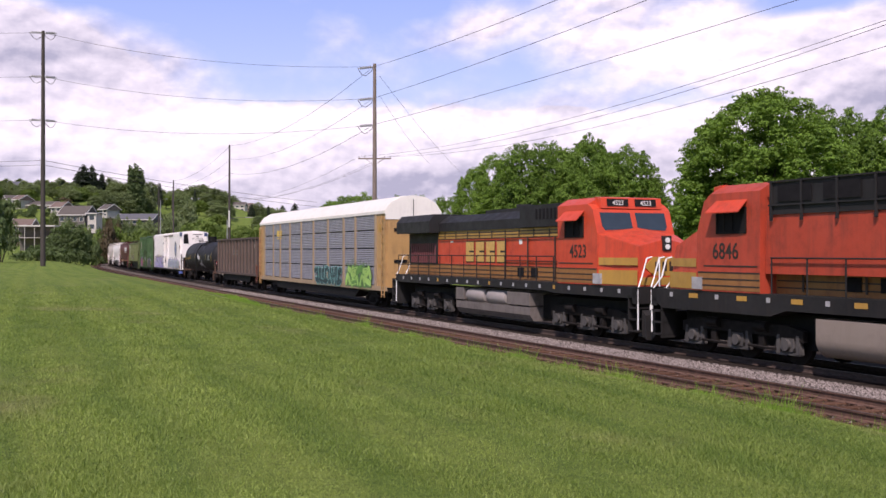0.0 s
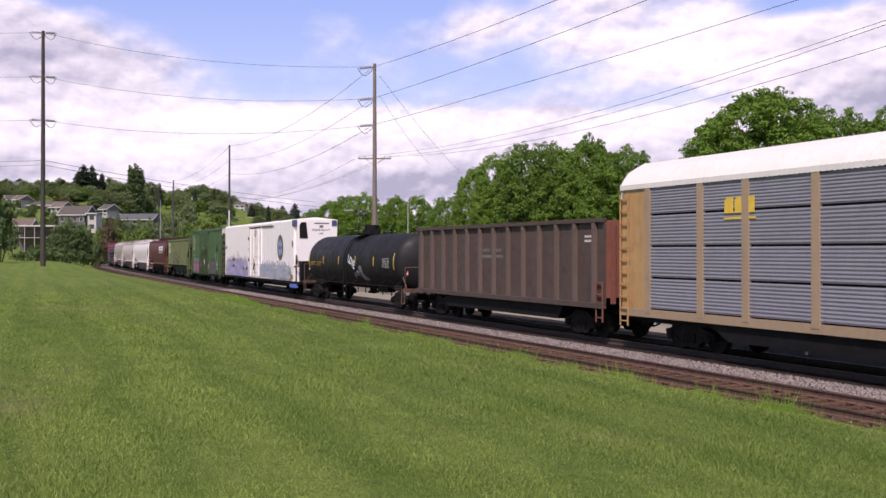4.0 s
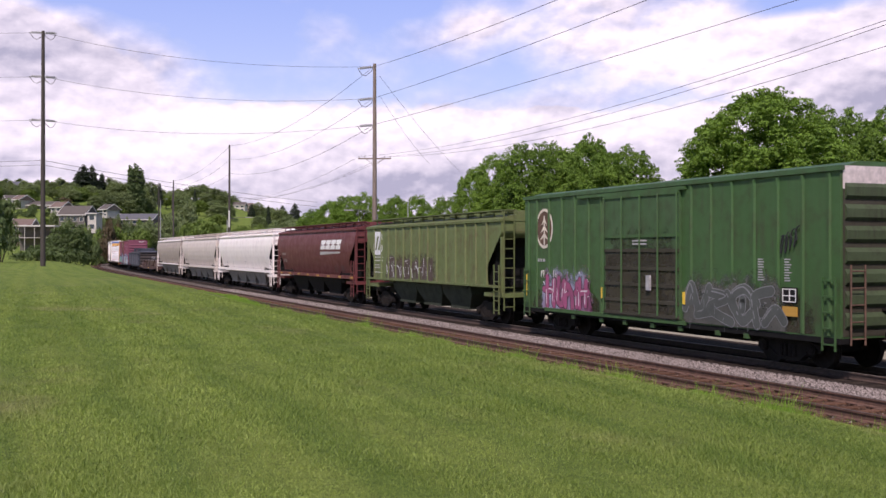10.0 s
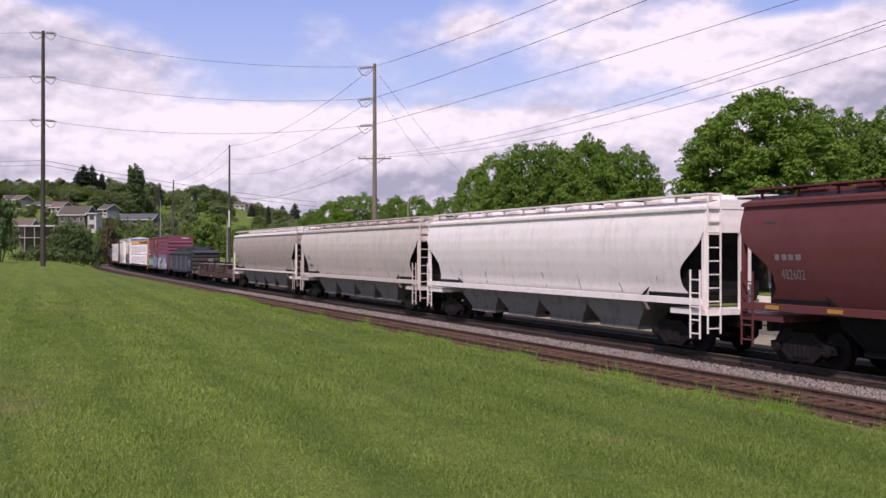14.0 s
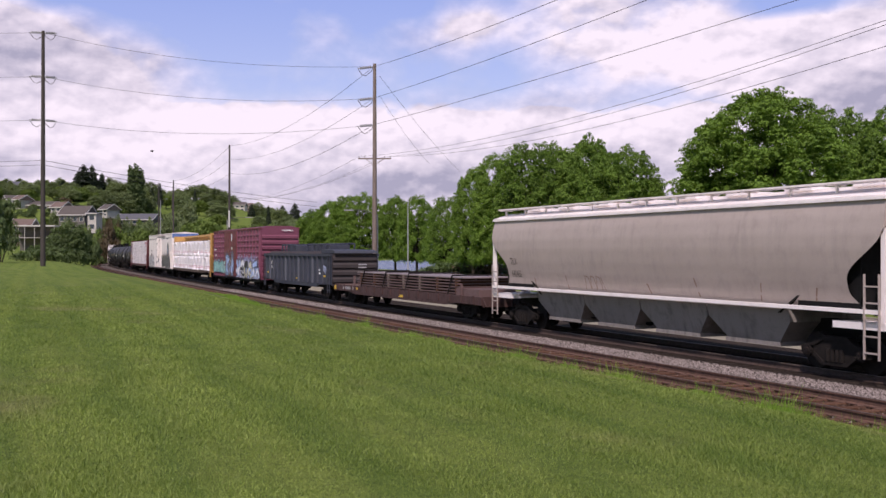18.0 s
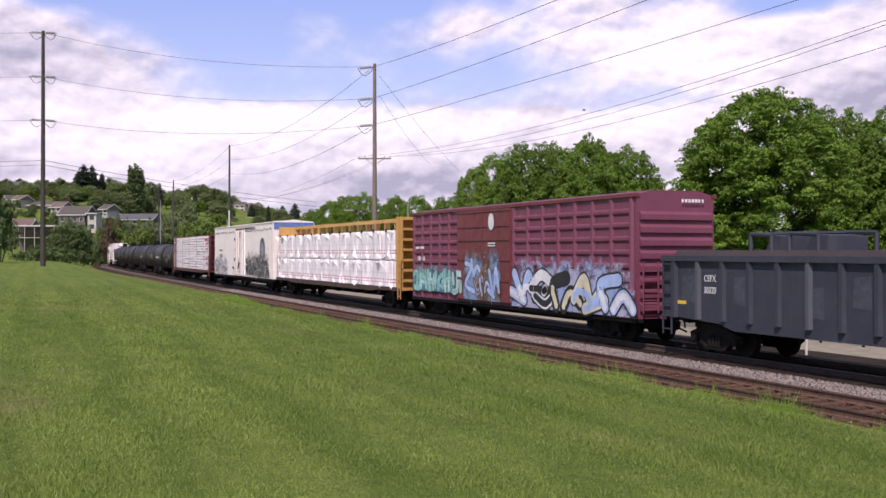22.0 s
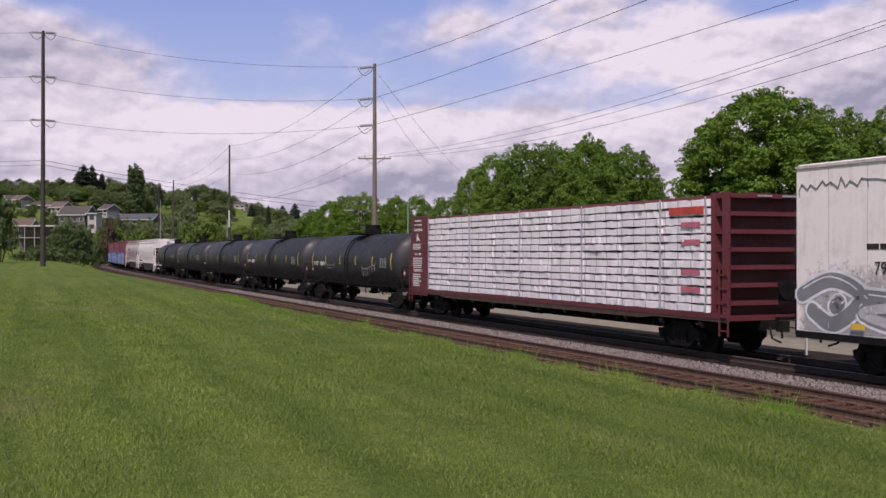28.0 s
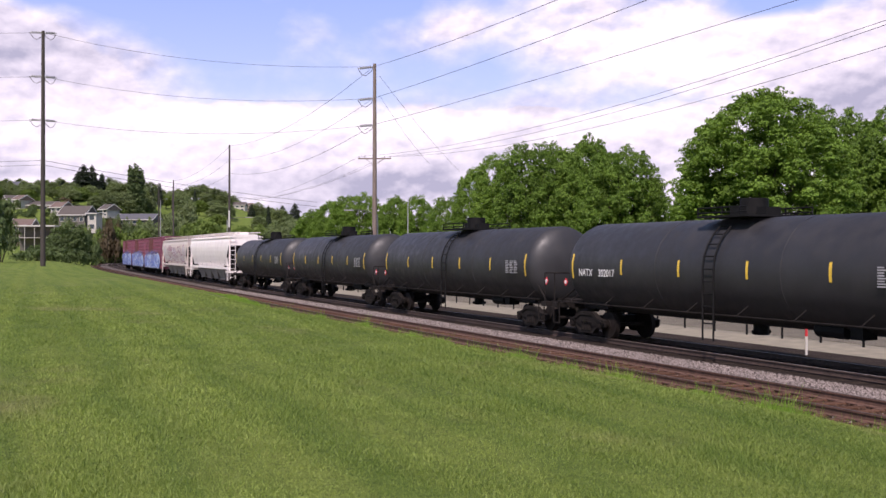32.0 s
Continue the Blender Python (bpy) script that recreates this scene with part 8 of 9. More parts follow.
wh = couple(hopper(20.2, M_HOPWHITE, "clean white covered hopper"), -27.7, -7.5)
w2 = couple(hopper(20.2, M_HOPCREAM, "dusty white covered hopper"), -6.3, 13.9)
gy = couple(hopper(20.0, M_HOPGREY, "beige grey covered hopper with white sill", "round", M_HOPWHITE, M_HOPWHITE), 15.3, 35.3)
couple(steel_flat(19.9), 36.3, 56.2)
couple(dark_gondola(16.6), 56.9, 73.5)
couple(red_boxcar(18.7), 74.9, 93.6)
couple(centrebeam(24.5, M_CBYEL, False), 95.1, 119.6)
couple(reefer(22.4, "off-white refrigerator wagon with grey sprayed letters", False), 120.4, 142.8)
couple(centrebeam(23.3, M_CBRED, True), 145.5, 168.8)
for i, (a, b, n) in enumerate(((170.0, 186.9, "302036"), (187.4, 205.5, "302017"), (206.0, 223.9, ""), (224.4, 241.7, ""), (242.2, 260.0, ""))):
    couple(tank_car(b - a, n, 10 + i), a, b)
fw = couple(hopper(20.2, M_HOPWHITE, "white covered hopper near the train's tail"), 261.7, 282.0)
fg = couple(hopper(19.6, M_HOPCREAM, "pinkish white covered hopper with sprayed letters"), 284.2, 304.0)
for a in (305.4, 323.8, 342.2):
    couple(red_boxcar(17.2, "blue"), a, a + 17.2)


def hopper_marks():
    b = Build()     # white emblem on the green hopper
    b.prism([(-6.85, 2.75), (-5.80, 2.75), (-5.64, 2.86), (-5.58, 3.05), (-5.62, 3.26), (-5.74, 3.36), (-5.62, 3.50), (-5.62, 3.78), (-5.74, 3.92), (-6.62, 3.95), (-6.62, 3.40), (-6.85, 3.38)], -1.495, -1.475, "y", 0)
    b.prism([(-6.6, 3.0), (-6.25, 3.7), (-6.05, 3.7), (-6.4, 3.0)], -1.50, -1.494, "y", 1)
    b.prism([(-6.2, 3.0), (-5.9, 3.0), (-5.8, 3.6)], -1.50, -1.494, "y", 1)
    part("block_emblem", b, [G_WHITE, M_HOPGREEN], gh, "white block emblem with green slashes")
    for z in (2.62, 2.45, 1.85):
        part("white_rule", Build().box(-6.85, -5.55, -1.482, -1.47, z, z + 0.03), M_WHITE, gh)
    part("stencils", bars(Build(), -6.8, -5.6, 2.05, 2.3, -1.475, 2, 5, 0, 4), M_INSUL, gh)
    graffiti(gh, -4.9, 1.2, 1.62, 2.65, -1.475, [M_GREYPART, M_COAL, M_COAL, G_WHITE], 3, 6, "faded brown and grey sprayed letters", 0.24, MIST_OLIVE, 0.025)
    for i, x in enumerate((-4.9, -4.2, -3.4, -2.6, -1.7, -1.0)):
        k = 0.10 * (i % 3)
        rb = Build()
        ribbon(rb, spline([(x, 2.25), (x + 0.1 + k, 2.1), (x + 0.25 + k, 1.7)]), 0.05, -1.49, 0.02, 0)
        part("paint_stroke", rb, G_WHITE, gh, "white sprayed stroke")
    for i in range(14):
        x = -6.7 + i * 1.03
        part("side_rib", Build().prism([(x - 0.05, -1.468), (x - 0.02, -1.535), (x + 0.02, -1.535), (x + 0.05, -1.468)], 1.56, 4.08, "z"), M_HOPGREEN, gh)
    # slanted name on the red hopper as plain white shapes with a rule below
    for i in range(4):
        b = Build()
        x = 2.0 + i * 1.02
        k = 0.22
        b.prism([(x, 3.05), (x + 0.9, 3.05), (x + 0.9 + k * 0.42, 3.28), (x + k * 0.42, 3.28)], -1.535, -1.525, "y")
        b.prism([(x + k * 0.55, 3.35), (x + 0.9 + k * 0.55, 3.35), (x + 0.9 + k, 3.6), (x + k, 3.6)], -1.535, -1.525, "y")
        b.prism([(x + 0.3 + k * 0.3, 3.2), (x + 0.62 + k * 0.3, 3.2), (x + 0.62 + k * 0.7, 3.45), (x + 0.3 + k * 0.7, 3.45)], -1.534, -1.526, "y")
        hug(part("name_shape", b, M_WHITE, rh, "white slanted block shape"))
    b = Build()
    b.prism([(1.85, 2.72), (5.9, 2.82), (5.95, 2.92), (1.9, 2.92)], -1.53, -1.518, "y")
    hug(part("name_rule", b, M_WHITE, rh, "white tapering rule"))
    hug(lettering("car_number", "482602", 0.36, M_INSUL, rh, -6.6, -1.50, 2.22, -1, 0.8))
    hug(part("car_initials", bars(Build(), -7.2, -6.2, 2.62, 2.92, -1.525, 1, 3, 0, 4), M_INSUL, rh))
    st = bars(Build(), 5.6, 6.4, 1.75, 2.15, -1.49, 4, 5)
    for e in ((4.4, 4.43, 1.75, 2.1), (4.87, 4.9, 1.75, 2.1), (4.4, 4.9, 1.75, 1.78), (4.4, 4.9, 2.07, 2.1), (4.55, 4.6, 1.8, 2.0), (4.7, 4.75, 1.8, 2.0)):
        st.box(e[0], e[1], -1.49, -1.475, e[2], e[3])
    bars(st, -7.6, -6.9, 3.6, 3.72, -1.50, 1, 4)
    hug(part("stencils", st, M_GREYPART, rh))
    for x in np.arange(-7.5, 8, 2.2):
        part("sill_reflector", Build().box(x, x + 0.5, -1.545, -1.53, 1.44, 1.54), M_STRIPE, rh)
    for car, seed in ((wh, 5), (w2, 6), (gy, 7), (fw, 8)):
        rub_marks(car, [-6.8, -4.4, -2.0, 0.6, 3.0, 5.6, 7.6], 1.62, -1.47, G_GREY if car is not gy else G_RUST, seed, "short dark scuffs above the sill")
    hug(lettering("car_number", "642455", 0.36, M_DARKLET, gy, -8.1, -1.49, 1.95, -1, 0.75))
    hug(lettering("car_number", "639448", 0.36, M_DARKLET, w2, -8.2, -1.49, 1.95, -1, 0.75))
    hug(lettering("car_initials", "TILX", 0.36, M_DARKLET, w2, -8.3, -1.515, 2.42, -1, 0.75))
    hug(lettering("car_initials", "TILX", 0.36, M_DARKLET, gy, -8.2, -1.515, 2.42, -1, 0.75))
    sq = Build()
    for i in range(3):
        x = 0.0 + i * 0.35 - 3.2
        sq.tube([(x, -1.48, 1.65), (x + 0.1, -1.5, 2.1), (x + 0.3, -1.5, 2.05), (x + 0.35, -1.48, 1.65)], 0.02, 4)
    hug(part("sprayed_tag", sq, G_RUST, gy, "small red-brown sprayed outline"))
    hug(graffiti(fg, -8.0, 8.0, 1.7, 3.7, -1.525, [G_PINK, G_WHITE, M_PINKGREY, G_PINK], 91, 5, "pink and white sprayed letters", 0.28, None, 0.05, BUBBLES))


hopper_marks()


# ---- trees ----
def crown_mesh(name, seed, lobes, leaves, size, mat, radius, squash=0.9, spread=1.0):
    """A crown in three orders: lobes (x, y, z, r), sprays of foliage over each lobe, and small tilted leaves on each spray."""
    rng = np.random.default_rng(seed)

    def ways(n):
        d = rng.normal(size=(n, 3))
        return d / np.linalg.norm(d, axis=1)[:, None]
    lob = np.array(lobes)
    wgt = lob[:, 3] ** 2
    sprays = max(60, leaves // 42)
    host = rng.choice(len(lob), sprays, p=wgt / wgt.sum())
    d = ways(sprays)
    d[:, 2] = np.where(d[:, 2] < -0.25, -d[:, 2], d[:, 2])
    spray_at = lob[host, :3] + d * (lob[host, 3] * rng.uniform(0.80, 0.99, sprays))[:, None] * np.array([1, 1, squash])
    spray_r = size * spread * rng.uniform(2.2, 4.8, sprays)
    pick = rng.integers(0, sprays, leaves)
    e = ways(leaves)
    e[:, 2] = np.where(rng.random(leaves) < 0.75, np.abs(e[:, 2]), e[:, 2])
    c = spray_at[pick] + e * (spray_r[pick] * (1 - 0.35 * rng.random(leaves) ** 2))[:, None] * np.array([1, 1, 0.62])
    inner = rng.random(leaves) < 0.17         # leaves deeper in the lobes
    deep = rng.choice(len(lob), leaves, p=wgt / wgt.sum())
    c = np.where(inner[:, None], lob[deep, :3] + e * (lob[deep, 3] * rng.uniform(0.3, 0.8, leaves))[:, None], c)
    nrm = e * 0.55 + d[pick] * 0.45 + rng.normal(scale=0.38, size=(leaves, 3)) + np.array([0, 0, 0.45])
    nrm /= np.linalg.norm(nrm, axis=1)[:, None]
    a = np.cross(nrm, rng.normal(size=(leaves, 3)))
    a /= np.linalg.norm(a, axis=1)[:, None]
    b = np.cross(nrm, a)
    s = (size * rng.uniform(0.55, 1.25, leaves) * np.where(inner, 1.4, 1.0))[:, None]
    bend = nrm * s * 0.25
    v = np.stack([c - a * s, c - b * s * 0.7 + bend, c + a * s, c + b * s * 0.7 + bend], 1).reshape(-1, 3)
    f = np.arange(leaves * 4).reshape(-1, 4)
    me = bpy.data.meshes.new(name)
    me.from_pydata(v.tolist(), [], f.tolist())
    me.materials.append(mat)
    return me


def maple(seed, height, rx, leaves, size, mat, clear=2.6):
    """Trunk with limbs, and a domed crown."""
    rnd = random.Random(seed)
    t = Build()
    t.cyl((0, 0, -0.3), (0.1, 0, clear), height * 0.032, 10, height * 0.022)
    lobes = []
    low = clear * 0.85
    for i in range(120):        # a dome, fuller at its foot, uneven
        u = (i + 0.5) / 120
        a = i * 2.39996 + rnd.uniform(-0.25, 0.25)
        k = math.sqrt(max(0.0, 1 - u ** 2.7)) * (0.88 + 0.12 * min(1.0, u * 4))
        grow = rnd.uniform(0.85, 0.93) + 0.05 * math.sin(a * 2 + seed)
        r = rnd.uniform(0.12, 0.19) * rx
        lobes.append((rx * k * grow * math.cos(a), rx * k * grow * math.sin(a), low + r + (height - low - 2 * r) * u * (grow + 0.08), r))
    for i in range(44):
        u, a, k = rnd.random(), rnd.uniform(0, math.tau), math.sqrt(rnd.random()) * 0.6
        lobes.append((rx * k * math.cos(a), rx * k * math.sin(a), low + (height - low) * (0.12 + 0.68 * u * (1 - 0.4 * k)), 0.2 * rx))
    for i in range(60):         # low skirts, so that the crown closes below
        a, k = rnd.uniform(0, math.tau), math.sqrt(rnd.random()) * 0.92
        r = rnd.uniform(0.10, 0.15) * rx
        lobes.append((rx * k * math.cos(a), rx * k * math.sin(a), low + r * rnd.uniform(0.3, 1.6), r))
    for lb_ in lobes[:160:7]:
        m = Vector((lb_[0] * 0.35, lb_[1] * 0.35, clear + (lb_[2] - clear) * 0.55))
        t.cyl((0.1, 0, clear - 0.2), m, height * 0.012, 6, height * 0.008)
        t.cyl(m, (lb_[0] * 0.9, lb_[1] * 0.9, lb_[2]), height * 0.008, 5, 0.02)
    return t.mesh("trunk", M_BARK), crown_mesh("crown", seed, lobes, leaves, size, mat, rx)


def conifer(seed, height, rx, leaves, size, mat, taper=0.62):
    rnd = random.Random(seed)
    t = Build().cyl((0, 0, -0.5), (0, 0, height * 0.95), height * 0.018, 8, 0.03)
    lobes = []
    for i in range(90):
        u = i / 90
        r = rx * (1 - u) ** taper * rnd.uniform(0.75, 1.05) + 0.12
        a = i * 2.4 + rnd.uniform(-0.4, 0.4)
        lobes.append((r * 0.55 * math.cos(a), r * 0.55 * math.sin(a), height * (0.1 + 0.88 * u), max(0.2, r * 0.45)))
    return t.mesh("trunk", M_BARK), crown_mesh("crown", seed, lobes, leaves, size, mat, rx, 0.5, 0.4)


def shrub(seed, height, rx, leaves, size, mat):
    rnd = random.Random(seed)
    t = Build()
    lobes = []
    for i in range(26):
        a, k = rnd.uniform(0, math.tau), math.sqrt(rnd.random())
        z = height * (1 - 0.75 * k * k) * rnd.uniform(0.35, 0.85)
        lobes.append((rx * k * math.cos(a), rx * k * math.sin(a), z, rnd.uniform(0.2, 0.34) * min(rx, height)))
        if i % 3 == 0:
            t.cyl((0, 0, -0.3), lobes[-1][:3], 0.08, 5, 0.02)
    return t.mesh("stems", M_BARK), crown_mesh("crown", seed, lobes, leaves, size, mat, rx)


def from_view(px, d):
    """Ground point at the distance d on the bearing px (784 is straight ahead)."""
    x = (px - 784) / 1870.3 * d
    return x, d, float(ground_z([x], [d])[0])


def sight_point(px, py, d):
    return Vector(((px - 784) / 1870.3 * d, d, EYE_Z + (446.0 - py) / 1870.3 * d))


def plant(name, meshes, px, d, label, category, group="", scale=1.0, z=None, turn=0.0, wide=1.0):
    x, y, gz = from_view(px, d)
    gz = gz if z is None else z
    ob = thing(name, label, category, group)
    trunk_name = "stems" if name == "shrub" else "trunk"
    ob.matrix_basis = pose(x, y, gz - 0.05, 0, 0, turn)
    for nm, me in ((trunk_name, meshes[0]), ("crown", meshes[1])):
        if me.polygons:
            p = part(nm, me, None, ob)
            p.scale = (scale * wide, scale * wide, scale)
    return ob


def plant_to(name, meshes, px, d, top, half, label, category, group="", turn=0.0):
    """Plants so that the crown reaches a given height and half width, both given as a view's bearing and rise."""
    vs = np.empty(len(meshes[1].vertices) * 3)
    meshes[1].vertices.foreach_get("co", vs)
    vs = vs.reshape(-1, 3)
    gz = from_view(px, d)[2]
    want_h = EYE_Z + (446.0 - top) / 1870.3 * d - gz
    want_r = half / 1870.3 * d
    sz = want_h / float(np.percentile(vs[:, 2], 99.7))
    sr = want_r / float(np.percentile(np.hypot(vs[:, 0], vs[:, 1]), 99))
    return plant(name, meshes, px, d, label, category, group, sz, None, turn, sr / sz)


MAPLES = [maple(11, 14.0, 7.4, 118000, 0.108, M_LEAF, 2.2), maple(12, 14.0, 6.4, 98000, 0.105, M_LEAF, 2.2), maple(13, 16.6, 8.0, 190000, 0.105, M_LEAF, 2.6)]
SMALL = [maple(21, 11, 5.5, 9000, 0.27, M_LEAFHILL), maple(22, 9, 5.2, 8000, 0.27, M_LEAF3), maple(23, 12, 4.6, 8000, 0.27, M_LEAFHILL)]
FIRS = [conifer(31, 17, 4.2, 13000, 0.27, M_NEEDLE), conifer(32, 15, 3.0, 9000, 0.27, M_NEEDLE)]
POPLAR = conifer(33, 15, 2.2, 9000, 0.30, M_LEAF2, 0.28)
ROUND_BUSH = maple(24, 6.0, 3.6, 12000, 0.13, M_LEAF2, 0.4)
BUSHES = [shrub(41, 5.0, 5.0, 3400, 0.28, M_LEAF2), shrub(42, 4.0, 4.6, 2600, 0.3, M_LEAF3), shrub(43, 3.5, 4.0, 1800, 0.3, M_BRUSH), shrub(44, 6.5, 3.0, 4600, 0.24, M_LEAF2)]


def planting():
    row = "maples along the waterfront"
    for px, d, k, top, half in ((838, 122, 1, 300, 46), (940, 112, 1, 256, 72), (990, 118, 0, 262, 70), (1098, 104, 0, 268, 92), (1148, 118, 1, 316, 36), (1042, 110, 0, 249, 78), (880, 117, 1, 275, 54),
                                (1350, 90, 2, 167, 172), (1232, 96, 1, 296, 46), (1480, 100, 1, 196, 96), (1560, 96, 0, 208, 112), (1650, 92, 2, 212, 120)):
        plant_to("maple_tree", MAPLES[k], px, d, top, half, "rounded full-leaved green maple beside waterfront road", "tree", row, px * 0.7)
    for px, d, k, top, half in ((790, 138, 1, 350, 38), (738, 165, 1, 348, 42), (700, 172, 0, 350, 42), (632, 180, 0, 346, 58), (585, 195, 1, 358, 48), (555, 215, 0, 375, 45)):
        plant_to("maple_tree", MAPLES[k], px, d, top, half, "smaller rounded green tree behind the train", "tree", row, px * 1.3)
    for px, d, k, s in ((800, 128, 0, 0.62), (845, 126, 2, 0.7), (890, 128, 0, 0.6), (935, 126, 2, 0.66), (980, 124, 2, 0.6), (1025, 126, 0, 0.62), (1062, 124, 2, 0.55)):
        plant("shrub", BUSHES[k], px, d, "low brush on the shore behind the maples", "shrub", "shore brush", s, None, px)
    # shrubs by the water
    for px, d, k, top, half in ((1432, 74, 2, 490, 26), (1462, 70, 0, 478, 34), (1500, 72, 2, 472, 40), (1536, 68, 0, 476, 38), (1572, 70, 2, 474, 44), (1615, 68, 0, 474, 40), (1485, 76, 0, 474, 36), (1548, 77, 2, 470, 40)):
        plant_to("shrub", BUSHES[k], px, d, top, half, "dull olive brush by the shore", "shrub", "shore brush", px)
    # bank behind the lawn's far end
    for px, d, k, top, half in ((2, 150, 3, 352, 32), (-24, 140, 3, 345, 42), (70, 170, 0, 430, 30), (100, 168, 0, 436, 36),
                                (48, 172, 0, 442, 30), (140, 176, 0, 440, 26), (156, 235, 0, 412, 26), (182, 290, 1, 404, 22), (192, 285, 2, 386, 22), (206, 300, 2, 392, 20), (146, 240, 1, 404, 26),
                                (216, 290, 1, 402, 30), (236, 300, 0, 396, 32)):
        plant_to("shrub", BUSHES[k], px, d, top, half, ("dense dark green shrub on the bank", "bright green shrub on the bank", "brown-green brush on the bank", "tall rounded dark green shrub")[k], "shrub", "bank shrubs", px * 2.1)
    plant_to("shrub", ROUND_BUSH, 122, 178, 392, 41, "large rounded dark green shrub on the bank", "shrub", "bank shrubs", 40)
    plant_to("shrub", ROUND_BUSH, 98, 174, 418, 22, "large rounded dark green shrub on the bank", "shrub", "bank shrubs", 160)
    rnd = random.Random(83)
    for i in range(44):
        px, d = rnd.uniform(0, 215), rnd.uniform(262, 400)
        top = 446 - (float(ground_z([(px - 784) / 1870.3 * d], [d])[0]) - EYE_Z + rnd.uniform(1.4, 2.6)) / d * 1870.3
        plant_to("shrub", BUSHES[rnd.choice((0, 0, 2, 3, 1))], px, d, top, rnd.uniform(7, 14), "shrub in a hillside garden", "shrub", "hillside shrubs", px * 3.3)
    for px, d, top, half, k in ((118, 316, 386, 9, 0), (152, 312, 397, 12, 0), (207, 372, 381, 12, 2), (226, 374, 387, 13, 0), (263, 378, 385, 12, 2), (30, 364, 353, 8, 0), (58, 362, 361, 9, 2),
                                (96, 338, 373, 10, 0), (182, 330, 386, 9, 0), (8, 366, 352, 7, 2), (78, 330, 384, 9, 1), (20, 330, 378, 12, 0), (246, 372, 388, 10, 1), (132, 310, 400, 9, 2)):
        plant_to("hillside_tree", SMALL[k], px, d, top, half, "leafy garden tree before a hillside house", "tree", "hillside trees", px * 5)
    # hill woods
    rnd = random.Random(81)
    for px, d, top, half, k in ((148, 430, 294, 21, 0), (163, 436, 295, 16, 0), (138, 434, 306, 15, 0), (111, 470, 320, 11, 1), (180, 440, 309, 12, 1), (172, 444, 322, 11, 1), (231, 430, 294, 10, 2), (241, 432, 291, 12, 2), (250, 434, 299, 10, 2), (268, 460, 335, 9, 0), (283, 480, 326, 7, 0), (345, 560, 338, 6, 1), (63, 540, 322, 5, 1),
                                (522, 900, 362, 16, 0), (500, 900, 366, 14, 0), (475, 620, 366, 6, 1), (445, 640, 362, 8, 0)):
        m = (FIRS[0], FIRS[1], POPLAR)[k]
        plant_to("conifer" if k < 2 else "poplar", m, px, d, top, half, "tall dark conifer on the hillside" if k < 2 else "slim tall dark green poplar", "tree", "hillside trees", px)
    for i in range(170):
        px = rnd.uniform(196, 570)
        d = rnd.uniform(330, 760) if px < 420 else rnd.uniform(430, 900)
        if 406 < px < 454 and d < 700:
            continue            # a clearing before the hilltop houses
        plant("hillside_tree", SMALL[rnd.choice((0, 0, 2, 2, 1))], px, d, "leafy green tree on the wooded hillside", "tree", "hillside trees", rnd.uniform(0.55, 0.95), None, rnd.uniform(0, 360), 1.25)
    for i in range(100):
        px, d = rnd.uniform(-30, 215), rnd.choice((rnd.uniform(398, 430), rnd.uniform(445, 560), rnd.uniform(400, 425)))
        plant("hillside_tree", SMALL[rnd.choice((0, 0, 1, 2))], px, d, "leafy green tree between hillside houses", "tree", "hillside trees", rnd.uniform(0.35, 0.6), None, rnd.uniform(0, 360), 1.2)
    for px, d, k, top, half in ((362, 245, 1, 388, 36), (335, 262, 1, 395, 22), (265, 290, 0, 392, 26), (250, 285, 1, 405, 20), (400, 225, 1, 405, 22), (430, 222, 1, 400, 24), (300, 300, 0, 380, 24), (330, 330, 0, 352, 26),
                                (460, 225, 1, 398, 24), (490, 222, 0, 394, 24), (520, 222, 0, 392, 24)):
        plant_to("hillside_tree", SMALL[k], px, d, top, half, "bright green rounded tree beside the track", "tree", "trackside trees", px * 3)


planting()


# ---- hillside houses ----
def house(px, d, w, depth, h, roof_h, wall, roof, label, turn=0.0, z=None, wins=3, storeys=2):
    x, y, gz = from_view(px, d)
    gz = gz if z is None else z
    ob = thing("house", label, "house", "hillside houses", "", pose(x, y, gz - 0.5, 0, 0, turn))
    part("wall", Build().box(-w / 2, w / 2, -depth / 2, depth / 2, 0, h + 0.5), wall, ob)
    e = 0.5
    r = Build().prism([(-depth / 2 - e, h + 0.45), (depth / 2 + e, h + 0.45), (depth / 2 + e, h + 0.6), (0, h + 0.6 + roof_h), (-depth / 2 - e, h + 0.6)], -w / 2 - e, w / 2 + e)
    part("roof", r, roof, ob)
    part("fascia", Build().box(-w / 2 - e, w / 2 + e, -depth / 2 - e - 0.08, -depth / 2 - e - 0.004, h + 0.40, h + 0.66), M_TRIM, ob, "white eaves board")
    for sx in (-1, 1):
        gx = sx * (w / 2 + e + 0.05)
        part("bargeboard", Build().prism([(-depth / 2 - e, h + 0.40), (-depth / 2 - e, h + 0.68), (0, h + 0.68 + roof_h), (depth / 2 + e, h + 0.68), (depth / 2 + e, h + 0.40), (0, h + 0.36 + roof_h)], gx - 0.04, gx + 0.04), M_TRIM, ob, "white gable board")
    sh = h / storeys
    for k in range(storeys):
        for i in range(wins):
            c = -w / 2 + w * (i + 0.5) / wins
            ww, wh_ = w / wins * 0.28, sh * 0.25
            zc = 0.5 + sh * (k + 0.55)
            f = part("window", Build().box(c - ww - 0.1, c + ww + 0.1, -depth / 2 - 0.06, -depth / 2, zc - wh_ - 0.1, zc + wh_ + 0.1), M_TRIM, ob)
            part("pane", Build().box(c - ww, c + ww, -depth / 2 - 0.09, -depth / 2 - 0.06, zc - wh_, zc + wh_), M_GLASS, f)
    return ob


